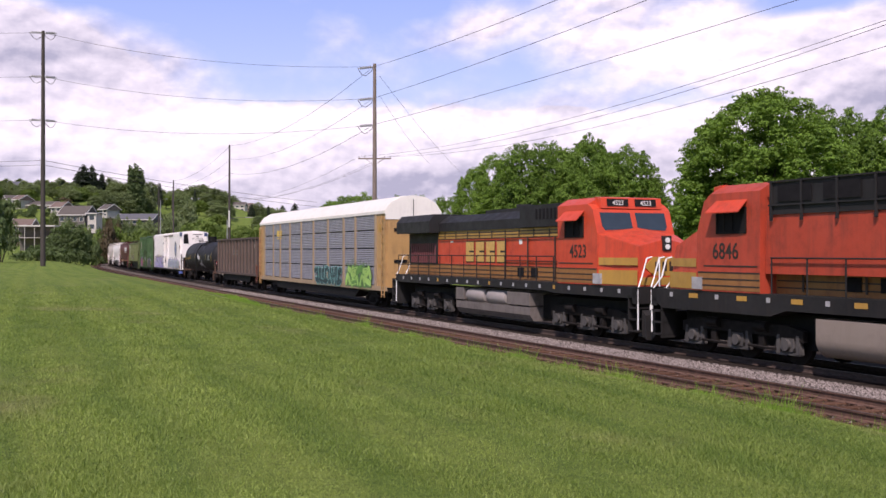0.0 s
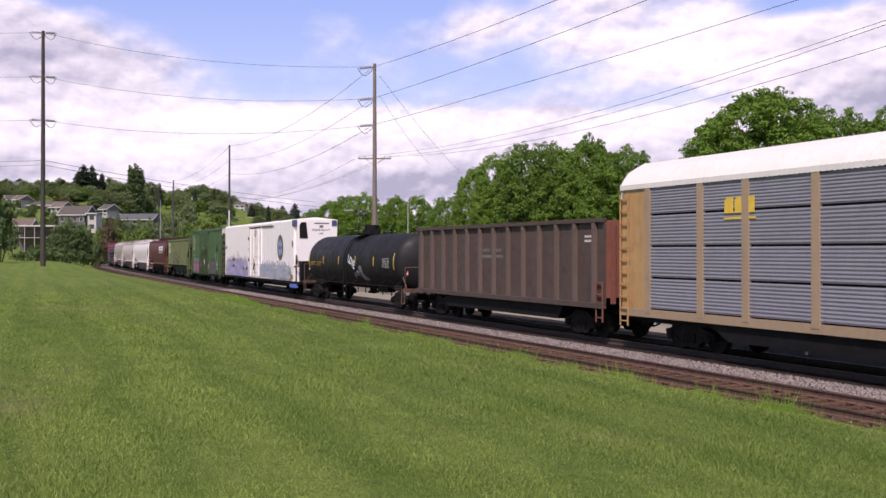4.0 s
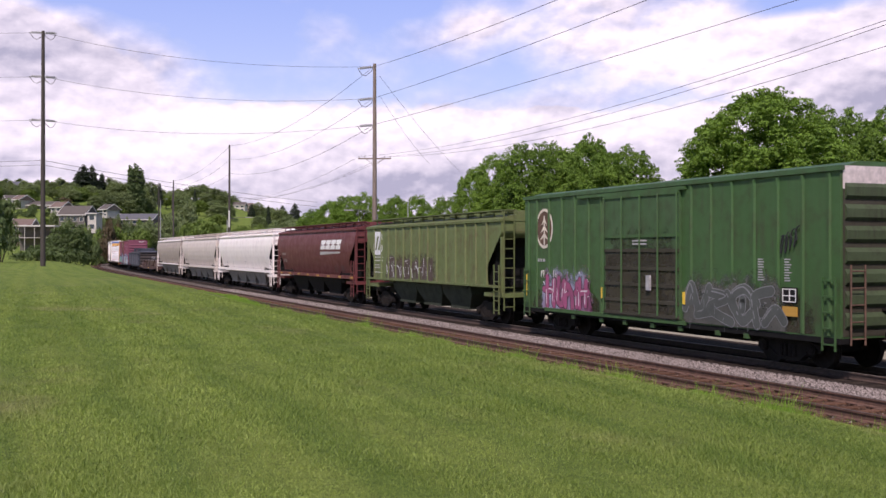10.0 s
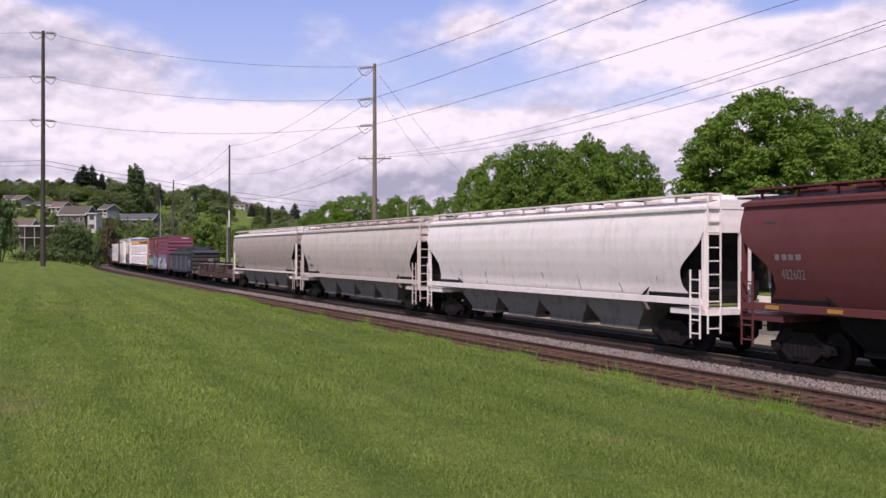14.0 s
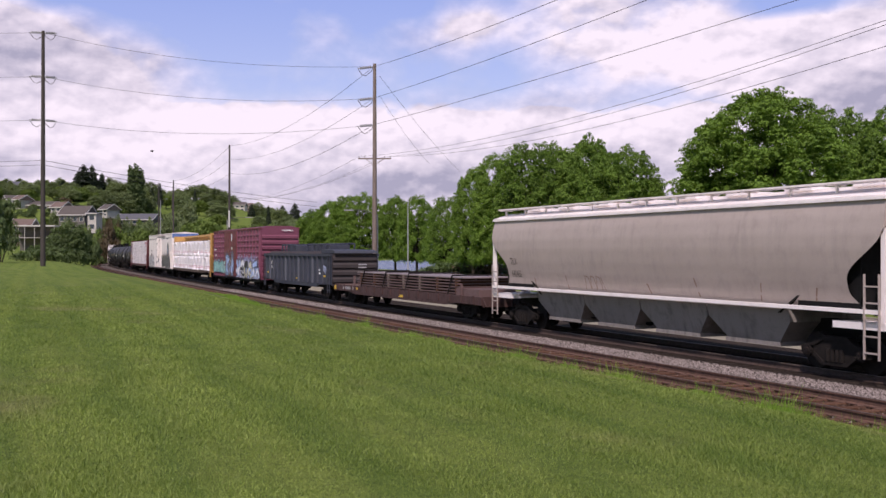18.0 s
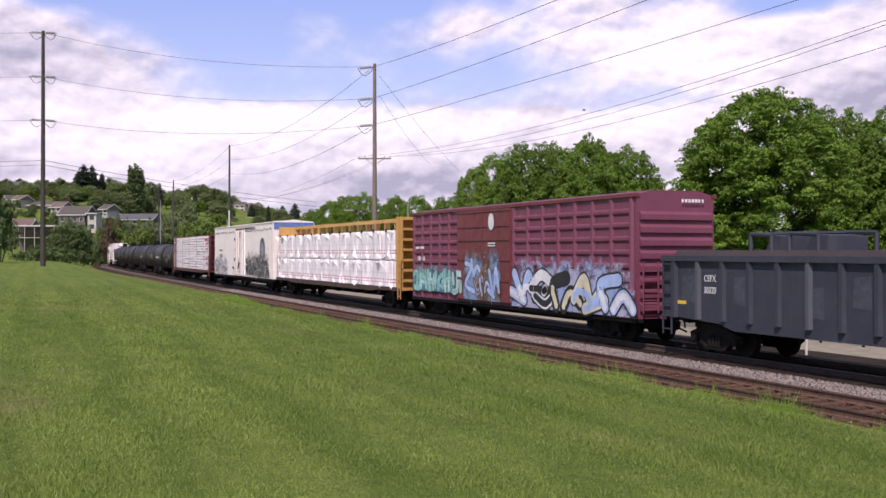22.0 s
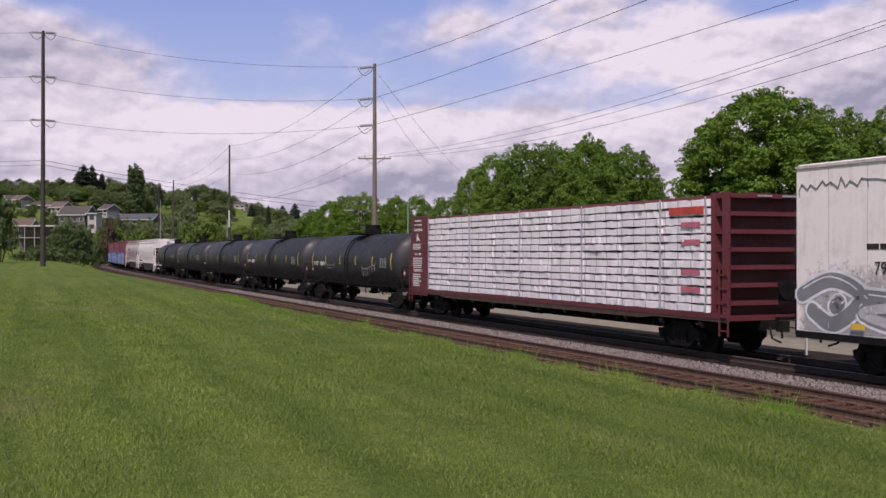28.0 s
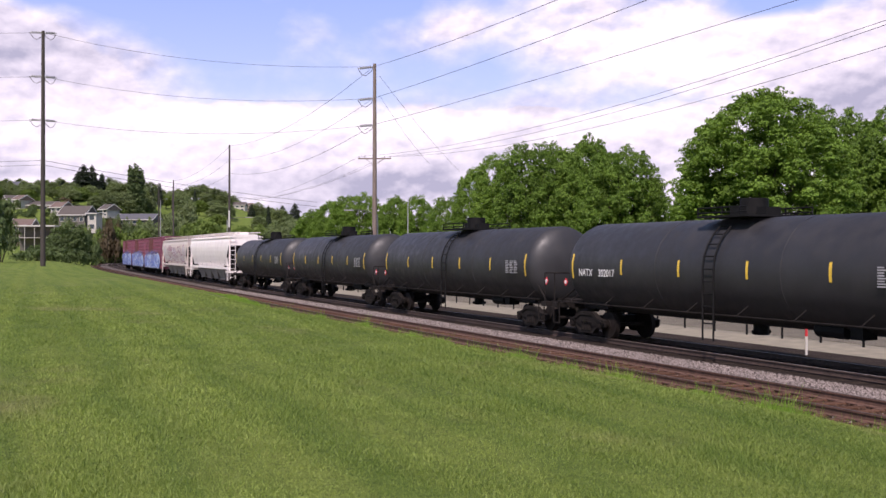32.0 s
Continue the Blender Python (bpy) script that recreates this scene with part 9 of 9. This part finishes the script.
M_TRIM = plain("white_trim", (0.60, 0.57, 0.52), 0.6, 0, 0.08)
W_GREY, W_WHITE, W_TAN = plain("grey_siding", (0.115, 0.102, 0.090), 0.8, 0, 0.15, 1), plain("white_siding", (0.46, 0.43, 0.38), 0.8, 0, 0.1, 1), plain("tan_siding", (0.24, 0.19, 0.14), 0.8, 0, 0.1, 1)
R_GREY, R_DARK, R_BROWN = plain("grey_shingles", (0.095, 0.080, 0.070), 0.9, 0, 0.2, 3), plain("dark_shingles", (0.10, 0.10, 0.11), 0.9, 0, 0.2, 3), plain("brown_shingles", (0.15, 0.105, 0.085), 0.9, 0, 0.2, 3)


def houses():
    def at(px, d, base, top, half, depth, roof, *rest, **kw):
        """A house whose foot, ridge and half width are given as rises and bearings at the distance d."""
        z = EYE_Z + (446.0 - base) / 1870.3 * d
        hh = (base - top) / 1870.3 * d
        return house(px, d, 2 * half / 1870.3 * d, depth, hh * (1 - roof), hh * roof, *rest, z=z, **kw)
    at(138, 330, 412, 365, 24, 8, 0.36, W_GREY, R_GREY, "two-storey grey house with hipped roof on slope", -8, wins=4)
    at(168, 322, 410, 377, 8, 4, 0.05, W_WHITE, R_GREY, "narrow white bay of a grey house", -8, wins=1)
    at(18, 440, 350, 326, 24, 9, 0.3, W_GREY, R_DARK, "large grey house high on the hill", 5, wins=6)
    at(18, 385, 366, 346, 8, 7, 0.45, W_WHITE, R_GREY, "white gabled house on hillside", 30, wins=2)
    at(40, 372, 368, 346, 8, 6, 0.4, W_WHITE, R_BROWN, "small white house on hillside", -25, wins=2)
    at(72, 375, 376, 357, 30, 7, 0.4, W_TAN, R_GREY, "long low house with grey roof", 4, wins=5, storeys=1)
    at(44, 252, 432, 388, 15, 7, 0.30, W_TAN, R_BROWN, "small house with brown gable beside carport", 6, wins=3)
    cp = sight_point(66, 440, 244)
    car_ = thing("carport", "open flat-roofed carport with white beams and dark inside", "carport", "hillside houses", "", pose(cp.x, cp.y, cp.z - 0.5, 0, 0, 6))
    part("roof", Build().box(-4.6, 4.6, -2.6, 2.6, 5.55, 5.8), M_TRIM, car_)
    part("floor_slab", Build().box(-4.6, 4.6, -2.6, 2.6, 2.9, 3.02), W_WHITE, car_)
    part("back_wall", Build().box(-4.5, 4.5, 2.3, 2.5, 0, 5.5), W_GREY, car_)
    for x in (-4.5, -2.2, 0.0, 2.2, 4.4):
        part("post", Build().box(x, x + 0.1, -2.5, -2.4, 0, 5.5), W_WHITE, car_)
    at(194, 380, 384, 362, 9, 6, 0.45, W_WHITE, R_GREY, "white gabled house among trees", -30, wins=2)
    at(246, 390, 399, 379, 32, 8, 0.55, W_GREY, R_DARK, "long dark-roofed house among trees", -6, wins=5, storeys=1)
    at(422, 690, 375, 358, 13, 8, 0.35, W_WHITE, R_GREY, "white house on the wooded hilltop", 0, wins=3)
    at(440, 705, 374, 360, 8, 8, 0.35, W_TAN, R_BROWN, "brown-roofed house on the wooded hilltop", 0, wins=3)
    at(85, 520, 340, 323, 18, 8, 0.35, W_WHITE, R_GREY, "pale house on the hill's crest", 0, wins=4)
    at(122, 500, 350, 338, 12, 8, 0.4, W_TAN, R_BROWN, "low tan house on the hill's crest", 0, wins=4, storeys=1)
    at(28, 470, 345, 322, 12, 8, 0.3, W_WHITE, R_DARK, "pale gabled house high on the hill", 0, wins=3)
    at(110, 350, 384, 358, 10, 7, 0.4, W_WHITE, R_BROWN, "white and brown house beside a larger one", -15, wins=2)


houses()


# ---- poles and wires ----
def utility_pole(px, d, top_z, r, mat, label, arms=(), base=None):
    x, y, gz = from_view(px, d)
    ob = thing("utility_pole", label, "utility pole", "power line poles", "", pose(x, y, gz - 0.3))
    part("shaft", Build().cyl((0, 0, 0), (0, 0, top_z - gz + 0.3), r, 12, r * 0.6), mat, ob)
    return ob, x, y, gz - 0.3


def wire(p, q, sag, r=0.020, name="wire", n=18):
    p, q = Vector(p), Vector(q)
    pts = [p.lerp(q, i / n) - Vector((0, 0, sag * 4 * (i / n) * (1 - i / n))) for i in range(n + 1)]
    b = Build()
    vs, fs = [], []
    for c in pts:
        vs += [c + Vector((math.cos(a) * r, 0, math.sin(a) * r)) for a in (0.5, 2.6, 4.7)]
    for i in range(n):
        fs += [(3 * i + k, 3 * i + (k + 1) % 3, 3 * i + 3 + (k + 1) % 3, 3 * i + 3 + k) for k in range(3)]
    b.put(vs, fs)
    return tagged(new(name, b.mesh(name, M_WIRE)), "thin dark overhead power wire between poles", "power wire", "overhead wires")


def insulator(ob, local, direction):
    d = Vector(direction).normalized()
    b = Build()
    p = Vector(local)
    for i in range(6):
        b.cyl(p + d * (0.25 + i * 0.2), p + d * (0.33 + i * 0.2), 0.13, 8)
    b.cyl(p, p + d * 1.6, 0.03, 6)
    part("insulator", b, M_INSUL, ob, "grey strain insulator")
    lp = Build()
    e = p + d * 1.6
    lp.tube([e, e + Vector((-d.x * 0.4, -d.y * 0.4, -0.55)), p + d * 0.8 + Vector((0, 0, -0.75)), p + d * 0.2 + Vector((0, 0, -0.4)), p], 0.03, 5)
    part("jumper_loop", lp, M_WIRE, ob)


def power_line():
    DL, DM, DA, DB = 110.0, 96.0, 169.0, 254.0
    left, lx, ly, lz = utility_pole(76, DL, sight_point(76, 55, DL).z, 0.27, M_POLEDARK, "tall dark timber utility pole standing on lawn")
    mid, mx, my, mz = utility_pole(663, DM, sight_point(663, 113, DM).z, 0.25, M_POLE, "weathered timber utility pole behind railway")
    pa, ax, ay, az = utility_pole(406, DA, sight_point(408, 257, DA).z, 0.22, M_POLEDARK, "slim timber utility pole beside the track")
    pb, bx, by, bz = utility_pole(307, DB, sight_point(307, 319, DB).z, 0.24, M_POLEDARK, "distant timber utility pole")
    wz = sight_point(406, 403, DA).z - az
    part("white_guard", Build().cyl((0.02, -0.26, wz), (0.02, -0.26, wz + 2.7), 0.13, 8), M_TRIM, pa, "white cable guard on the lower pole")
    utility_pole(281, 262, sight_point(281, 324, 262).z, 0.2, M_POLEDARK, "distant timber utility pole")
    utility_pole(305, 300, sight_point(305, 345, 300).z, 0.2, M_POLEDARK, "distant timber utility pole")
    ldir = Vector((mx - lx, my - ly, 0)).normalized()
    for k, (yl, ym, ya, yb) in enumerate(((58, 118, 258, 320), (136, 174, 282, 329), (213, 221, 307, 337))):
        a, b = sight_point(78, yl, DL), sight_point(661, ym, DM)
        wire(a, b, 1.1)
        insulator(left, (a.x - lx, a.y - ly, a.z - lz), ldir + Vector((0, 0, -0.12)))
        insulator(left, (a.x - lx, a.y - ly, a.z - lz), Vector((-1, 0.05, 0.05)))
        insulator(mid, (b.x - mx, b.y - my, b.z - mz), -ldir + Vector((0, 0, -0.05)))
        wire(a, a + Vector((-42, 6, 2.6 - k * 0.3)), 0.5)
        c = sight_point(408, ya, DA)
        wire(b, c, 1.6)
        wire(c, sight_point(307, yb, DB), 1.3)
        # towards and past the camera
        ex, ey = ((985, 0), (1145, 0), (1412, 0))[k]
        near = sight_point(ex, ey, 58.0) + Vector((0, 0, 0.8))
        run = near - b
        wire(b, b + run * 2.05, 0.8)
    # lower cross-arm with three pins
    za = sight_point(663, 281, DM).z
    arm = Build().box(-1.5, 1.5, -0.06, 0.06, za - mz - 0.06, za - mz + 0.06)
    arm.tube([(-0.8, -0.08, za - mz), (0, -0.12, za - mz - 0.75), (0.8, -0.08, za - mz)], 0.025, 5)
    part("cross_arm", arm, M_POLE, mid, "timber cross-arm")
    for x in (-1.42, -0.9, 0.9, 1.42):
        part("pin_insulator", Build().cyl((x, 0, za - mz + 0.06), (x, 0, za - mz + 0.24), 0.06, 8, 0.04), M_INSUL, mid)
    for dx, ex, ey in ((-1.42, 1568, 36), (0.9, 1568, 44), (1.42, 1568, 82)):
        s0 = Vector((mx + dx, my, za + 0.2))
        e = sight_point(ex, ey, 40.0) + Vector((0, 0, 2.03))
        wire(s0, s0 + (e - s0) * 1.5, 2.28, 0.013)
        c = sight_point(408 + dx * 4, 352, DA)
        wire(s0, c, 1.3, 0.013)
    # low service wires from the left pole across to the hill
    for py, ey in ((284, 358), (292, 366)):
        a = sight_point(76, py, DL)
        wire(a, a + Vector((-30, 3, 0.3)), 0.3, 0.024)
        wire(a, sight_point(560, ey, 150), 0.35, 0.028)
    for (x0, y0), (x1, y1) in (((672, 135), (815, 305)), ((672, 170), (760, 290))):
        wire(sight_point(x0, y0, DM), sight_point(x1, y1, 150), 0.4, 0.018)
    # street lamps
    for px, d, yt, length_ in ((722, 150, 350, 1.6), (668, 97, 372, -2.2), (402, 175, 385, 3.0), (284, 262, 352, 1.2)):
        x, y, gz = from_view(px, d)
        zt = sight_point(px, yt, d).z
        ob = thing("street_lamp", "pale grey street lamp with cobra head", "street lamp", "street lamps", "", pose(x, y, gz - 0.2))
        hh = zt - gz + 0.2
        part("pole", Build().cyl((0, 0, 0), (0, 0, hh - 0.4), 0.09, 8, 0.06), M_INSUL, ob)
        part("arm", Build().tube([(0, 0, hh - 0.45), (length_ * 0.5, 0, hh - 0.05), (length_, 0, hh)], 0.03, 6), M_GREYPART, ob)
        part("lamp_head", Build().box(min(length_, length_ * 1.4), max(length_, length_ * 1.4), -0.10, 0.10, hh - 0.06, hh + 0.04), M_INSUL, ob)


power_line()


# ---- along the far side of the railway ----
def barrier():
    ob = thing("railing", "low dark post-and-rail barrier along the road", "railing", "", "structure")
    post_me = Build().box(-0.03, 0.03, -0.03, 0.03, -0.35, 0.42).mesh("post", M_BLACK)
    for s in np.arange(-20, 120, 2.0):
        x, y, th = line_at(float(s), -7.4)
        part("post", post_me, None, ob, "", pose(x, y, 0, 0, 0, math.degrees(th)))
    for z in (0.08, 0.36):
        part("rail", sweep([(-7.38, z), (-7.38, z + 0.04), (-7.42, z + 0.04), (-7.42, z), (-7.38, z)], -20, 120, 2.0, 0), M_BLACK, ob)


barrier()


def marker_post():
    x, y = (1427 - 784) / 1870.3 * 33.0, 33.0
    ob = thing("marker_post", "white marker post with a red top beside track", "marker post", "", "", pose(x, y, -0.45))
    part("post", Build().cyl((0, 0, 0), (0, 0, 0.72), 0.042, 10), M_TRIM, ob)
    part("top", Build().cyl((0, 0, 0.72), (0, 0, 1.05), 0.044, 10), M_REDSIGN, ob, "red top")


marker_post()


M_PILING = wood_mat("wet_piling_wood", (0.040, 0.030, 0.025), (0.085, 0.066, 0.055))


def pilings():
    rnd = random.Random(97)
    me = Build().cyl((0, 0, -2.5), (0, 0, 3.2), 0.17, 8, 0.15).mesh("piling", M_PILING)
    for i in range(90):
        px, d = rnd.uniform(1090, 1440), rnd.uniform(128, 170)
        x, y = (px - 784) / 1870.3 * d, d
        tagged(new("piling", me), "old dark timber piling standing in the water", "piling", "old pier pilings").matrix_basis = pose(x, y, rnd.uniform(-1.5, 0.3), rnd.uniform(-2, 2), rnd.uniform(-2, 2), 0)
    sx, sy = (1200 - 784) / 1870.3 * 84, 84
    b = thing("park_sign", "two small blue signs on timber post at the shore", "sign", "", "", pose(sx, sy, -0.5))
    part("post", Build().box(-0.12, 0.12, -0.12, 0.12, 0, 2.9), M_POLE, b)
    for x in (-0.85, 0.2):
        bd = part("board", Build().box(x, x + 0.6, -0.17, -0.13, 2.2, 2.75), G_BLUE, b, "blue sign board")
        part("white_symbol", Build().box(x + 0.2, x + 0.4, -0.18, -0.172, 2.35, 2.6), M_TRIM, bd)
    part("cross_bar", Build().box(-0.85, 0.8, -0.13, -0.121, 2.42, 2.5), M_POLE, b)


pilings()


# ---- clouds ----
def clouds():
    R = 4300.0
    b = Build()
    n, k = 48, 8
    vs = [(R * math.sin(radians(-42 + 84 * i / n)), R * math.cos(radians(-42 + 84 * i / n)), -40 + 1500 * j / k) for j in range(k + 1) for i in range(n + 1)]
    b.put(vs, [(j * (n + 1) + i, j * (n + 1) + i + 1, (j + 1) * (n + 1) + i + 1, (j + 1) * (n + 1) + i) for j in range(k) for i in range(n)])
    m, nt, bs = nodes_of("cloud_bank")
    nt.nodes.remove(bs)
    sep = nt.nodes.new("ShaderNodeSeparateXYZ")
    tc = nt.nodes.new("ShaderNodeTexCoord")
    nt.links.new(tc.outputs["Object"], sep.inputs[0])
    X = calc(nt, 'DIVIDE', sep.outputs[0], 1000.0)
    Z = calc(nt, 'DIVIDE', sep.outputs[2], 1000.0)
    comb = nt.nodes.new("ShaderNodeCombineXYZ")
    nt.links.new(X, comb.inputs[0])
    nt.links.new(calc(nt, 'MULTIPLY', Z, 1.45), comb.inputs[1])
    v = comb.outputs[0]
    def shifted(dx, dz):
        n = nt.nodes.new("ShaderNodeVectorMath")
        n.inputs[1].default_value = (dx, dz, 0)
        nt.links.new(v, n.inputs[0])
        return n.outputs[0]
    big, big_up = noise_of(nt, v, 1.35, 6, 0.50), noise_of(nt, shifted(-0.03, 0.10), 1.35, 6, 0.50)
    puff, puff_up = noise_of(nt, v, 5.0, 5, 0.5), noise_of(nt, shifted(-0.012, 0.04), 5.0, 5, 0.5)

    def spot(cx, cz, rx, rz, amount):
        a = calc(nt, 'DIVIDE', calc(nt, 'SUBTRACT', X, cx), rx)
        c = calc(nt, 'DIVIDE', calc(nt, 'SUBTRACT', Z, cz), rz)
        g = calc(nt, 'POWER', 2.718, calc(nt, 'MULTIPLY', calc(nt, 'ADD', calc(nt, 'MULTIPLY', a, a), calc(nt, 'MULTIPLY', c, c)), -1.0))
        return calc(nt, 'MULTIPLY', g, amount)
    # cloud field: a thick low bank with a crisp top, soft banks to both sides, thin haze and clear gaps above
    cov = calc(nt, 'ADD', ramp(nt, big, 0.3, 0.7, -0.24, 0.24), ramp(nt, puff, 0.3, 0.7, -0.11, 0.11))
    cov = calc(nt, 'ADD', cov, ramp(nt, calc(nt, 'ADD', Z, ramp(nt, puff, 0.3, 0.7, -0.045, 0.045)), 0.55, 0.60, 0.7, 0.10))
    for s in ((-1.30, 0.70, 0.50, 0.20, 0.45), (-1.62, 0.82, 0.26, 0.13, 0.35), (-0.44, 0.89, 0.15, 0.10, 0.30), (0.95, 0.82, 0.52, 0.19, 0.55), (0.19, 0.93, 0.16, 0.07, 0.42), (1.66, 0.72, 0.36, 0.22, 0.45),
              (-0.80, 0.92, 0.50, 0.16, -0.50), (0.20, 0.73, 0.30, 0.09, -0.38), (1.40, 0.99, 0.20, 0.08, -0.75), (-0.55, 0.67, 0.40, 0.05, -0.22), (-0.1, 1.0, 0.2, 0.1, -0.4), (-1.4, 1.02, 0.4, 0.09, -0.4), (0.5, 1.0, 0.2, 0.08, 0.1)):
        cov = calc(nt, 'ADD', cov, spot(*s))
    alpha = ramp(nt, cov, -0.05, 0.36, 0.5, 1.0)
    # lit from above: white where the cloud thins upwards, grey-violet where more of it lies above
    grey = calc(nt, 'ADD', calc(nt, 'MULTIPLY', calc(nt, 'SUBTRACT', big_up, big), 1.8), calc(nt, 'MULTIPLY', calc(nt, 'SUBTRACT', puff_up, puff), 2.0))
    grey = calc(nt, 'ADD', grey, ramp(nt, big, 0.35, 0.65, 0.10, 0.42))
    grey = calc(nt, 'ADD', grey, ramp(nt, Z, 0.16, 0.44, 0.10, 0.0))
    for s in ((-0.12, 0.27, 0.50, 0.07, 0.60), (-1.70, 0.32, 0.28, 0.05, 0.7), (-0.8, 0.22, 0.5, 0.04, 0.10), (0.62, 0.61, 0.36, 0.05, 0.32), (1.64, 0.55, 0.22, 0.09, 0.60), (1.1, 0.40, 0.5, 0.05, 0.2),
              (-1.3, 0.73, 0.45, 0.13, 0.20), (-0.2, 0.53, 1.5, 0.06, -0.34), (-1.0, 0.37, 0.55, 0.13, -0.24), (-0.55, 0.22, 0.25, 0.06, -0.2), (1.2, 0.74, 0.5, 0.10, -0.25), (1.0, 0.92, 0.5, 0.08, -0.2)):
        grey = calc(nt, 'ADD', grey, spot(*s))
    grey = ramp(nt, grey, 0.02, 0.85)
    col = mix(nt, grey, (0.985, 0.965, 1.03), (0.42, 0.44, 0.56))
    blue = mix(nt, ramp(nt, Z, 0.6, 1.05), (0.56, 0.66, 1.08), (0.37, 0.51, 1.08))
    col = mix(nt, ramp(nt, cov, -0.14, 0.34), blue, col)
    em = nt.nodes.new("ShaderNodeEmission")
    nt.links.new(col, em.inputs[0])
    em.inputs[1].default_value = 0.93
    tr = nt.nodes.new("ShaderNodeBsdfTransparent")
    ms = nt.nodes.new("ShaderNodeMixShader")
    nt.links.new(alpha, ms.inputs[0])
    nt.links.new(tr.outputs[0], ms.inputs[1])
    nt.links.new(em.outputs[0], ms.inputs[2])
    nt.links.new(ms.outputs[0], nt.nodes["Material Output"].inputs[0])
    ob = new("cloud_backdrop", b.mesh("cloud_backdrop", m))
    return tagged(ob, "drifting white and grey cumulus clouds in blue sky", "clouds", kind="structure")


CLOUDS = clouds()


def far_shore():
    b = Build()
    n = 60
    vs = []
    for i in range(n + 1):
        a = radians(-8 + 40 * i / n)
        hgt = 30 + 26 * noise.noise(Vector((i * 0.13, 2.2, 0))) + 10 * noise.noise(Vector((i * 0.6, 7, 0)))
        vs += [(4000 * math.sin(a), 4000 * math.cos(a), -4), (4000 * math.sin(a), 4000 * math.cos(a), hgt), (4120 * math.sin(a), 4120 * math.cos(a), -4)]
    fs = []
    for i in range(n):
        fs += [(3 * i, 3 * i + 3, 3 * i + 4, 3 * i + 1), (3 * i + 1, 3 * i + 4, 3 * i + 5, 3 * i + 2)]
    b.put(vs, fs)
    # the blue-grey base colour holds the distance haze
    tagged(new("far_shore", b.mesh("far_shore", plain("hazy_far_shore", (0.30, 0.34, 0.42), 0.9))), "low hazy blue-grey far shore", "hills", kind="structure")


far_shore()


# ---- a bird ----
def bird():
    ob = thing("bird", "small dark bird flying past", "bird")
    part("body", Build().lathe([(-0.28, 0.02), (-0.15, 0.06), (0.05, 0.075), (0.18, 0.05), (0.26, 0.02)], 0, 0, 8), M_INTERIOR, ob)
    wings = []
    for sy in (-1, 1):
        w = Build().put([(0.1, 0, 0.02), (-0.1, 0, 0.02), (-0.16, 0.42 * sy, 0.05), (0.02, 0.46 * sy, 0.05),
                         (0.1, 0, 0.0), (-0.1, 0, 0.0), (-0.16, 0.42 * sy, 0.04), (0.02, 0.46 * sy, 0.04)],
                        [(0, 1, 2, 3), (7, 6, 5, 4), (0, 4, 5, 1), (1, 5, 6, 2), (2, 6, 7, 3), (3, 7, 4, 0)])
        wings.append(part("wing", w, M_INTERIOR, ob))
    return ob, wings


BIRD, WINGS = bird()


# ---- what moves ----
def motions():
    times = [float(t) for t in range(0, 33)]
    for car, u, half in TRAIN:
        walk(car, [(t, car_pose(u, half, t)) for t in times])
    # wheels roll without slipping: one row a frame keeps each turn under 60 degrees
    steps = [k / 30 for k in range(0, 961)]
    for wheel, x, radius, sense in WHEELS:
        gone = train_place(0.0, 0.0)
        walk(wheel, [(t, Matrix.LocRotScale((x, 0, radius), Euler((0, sense * (gone - train_place(0.0, t)) / radius, 0)), None)) for t in steps])
    walk(CLOUDS, [(0.0, pose(0, 0, 0)), (32.0, pose(0, 0, 0, 0, 0, 1.5))])

    def fly(px, py):
        p = sight_point(px, py, 150.0)
        return pose(p.x, p.y, p.z)
    walk(BIRD, [(0.0, fly(-1900, 420)), (16.0, fly(25, 306)), (17.0, fly(145, 289)), (17.5, fly(205, 279)), (18.0, fly(269, 267)), (18.5, fly(346, 259)), (19.0, fly(438, 246)), (19.5, fly(528, 230)), (20.0, fly(628, 210)),
                (21.0, fly(826, 190)), (21.5, fly(928, 190)), (22.5, fly(1140, 200)), (25.0, fly(1660, 190)), (32.0, fly(3100, 150))])
    flap = []
    t = 0.0
    while t <= 32.01:
        flap.append((min(t, 32.0), 30 * math.sin(t * 16)))
        t += 0.1
    for sy, w in zip((-1, 1), WINGS):
        walk(w, [(t, pose(0, 0, 0, a * sy)) for t, a in flap])


motions()
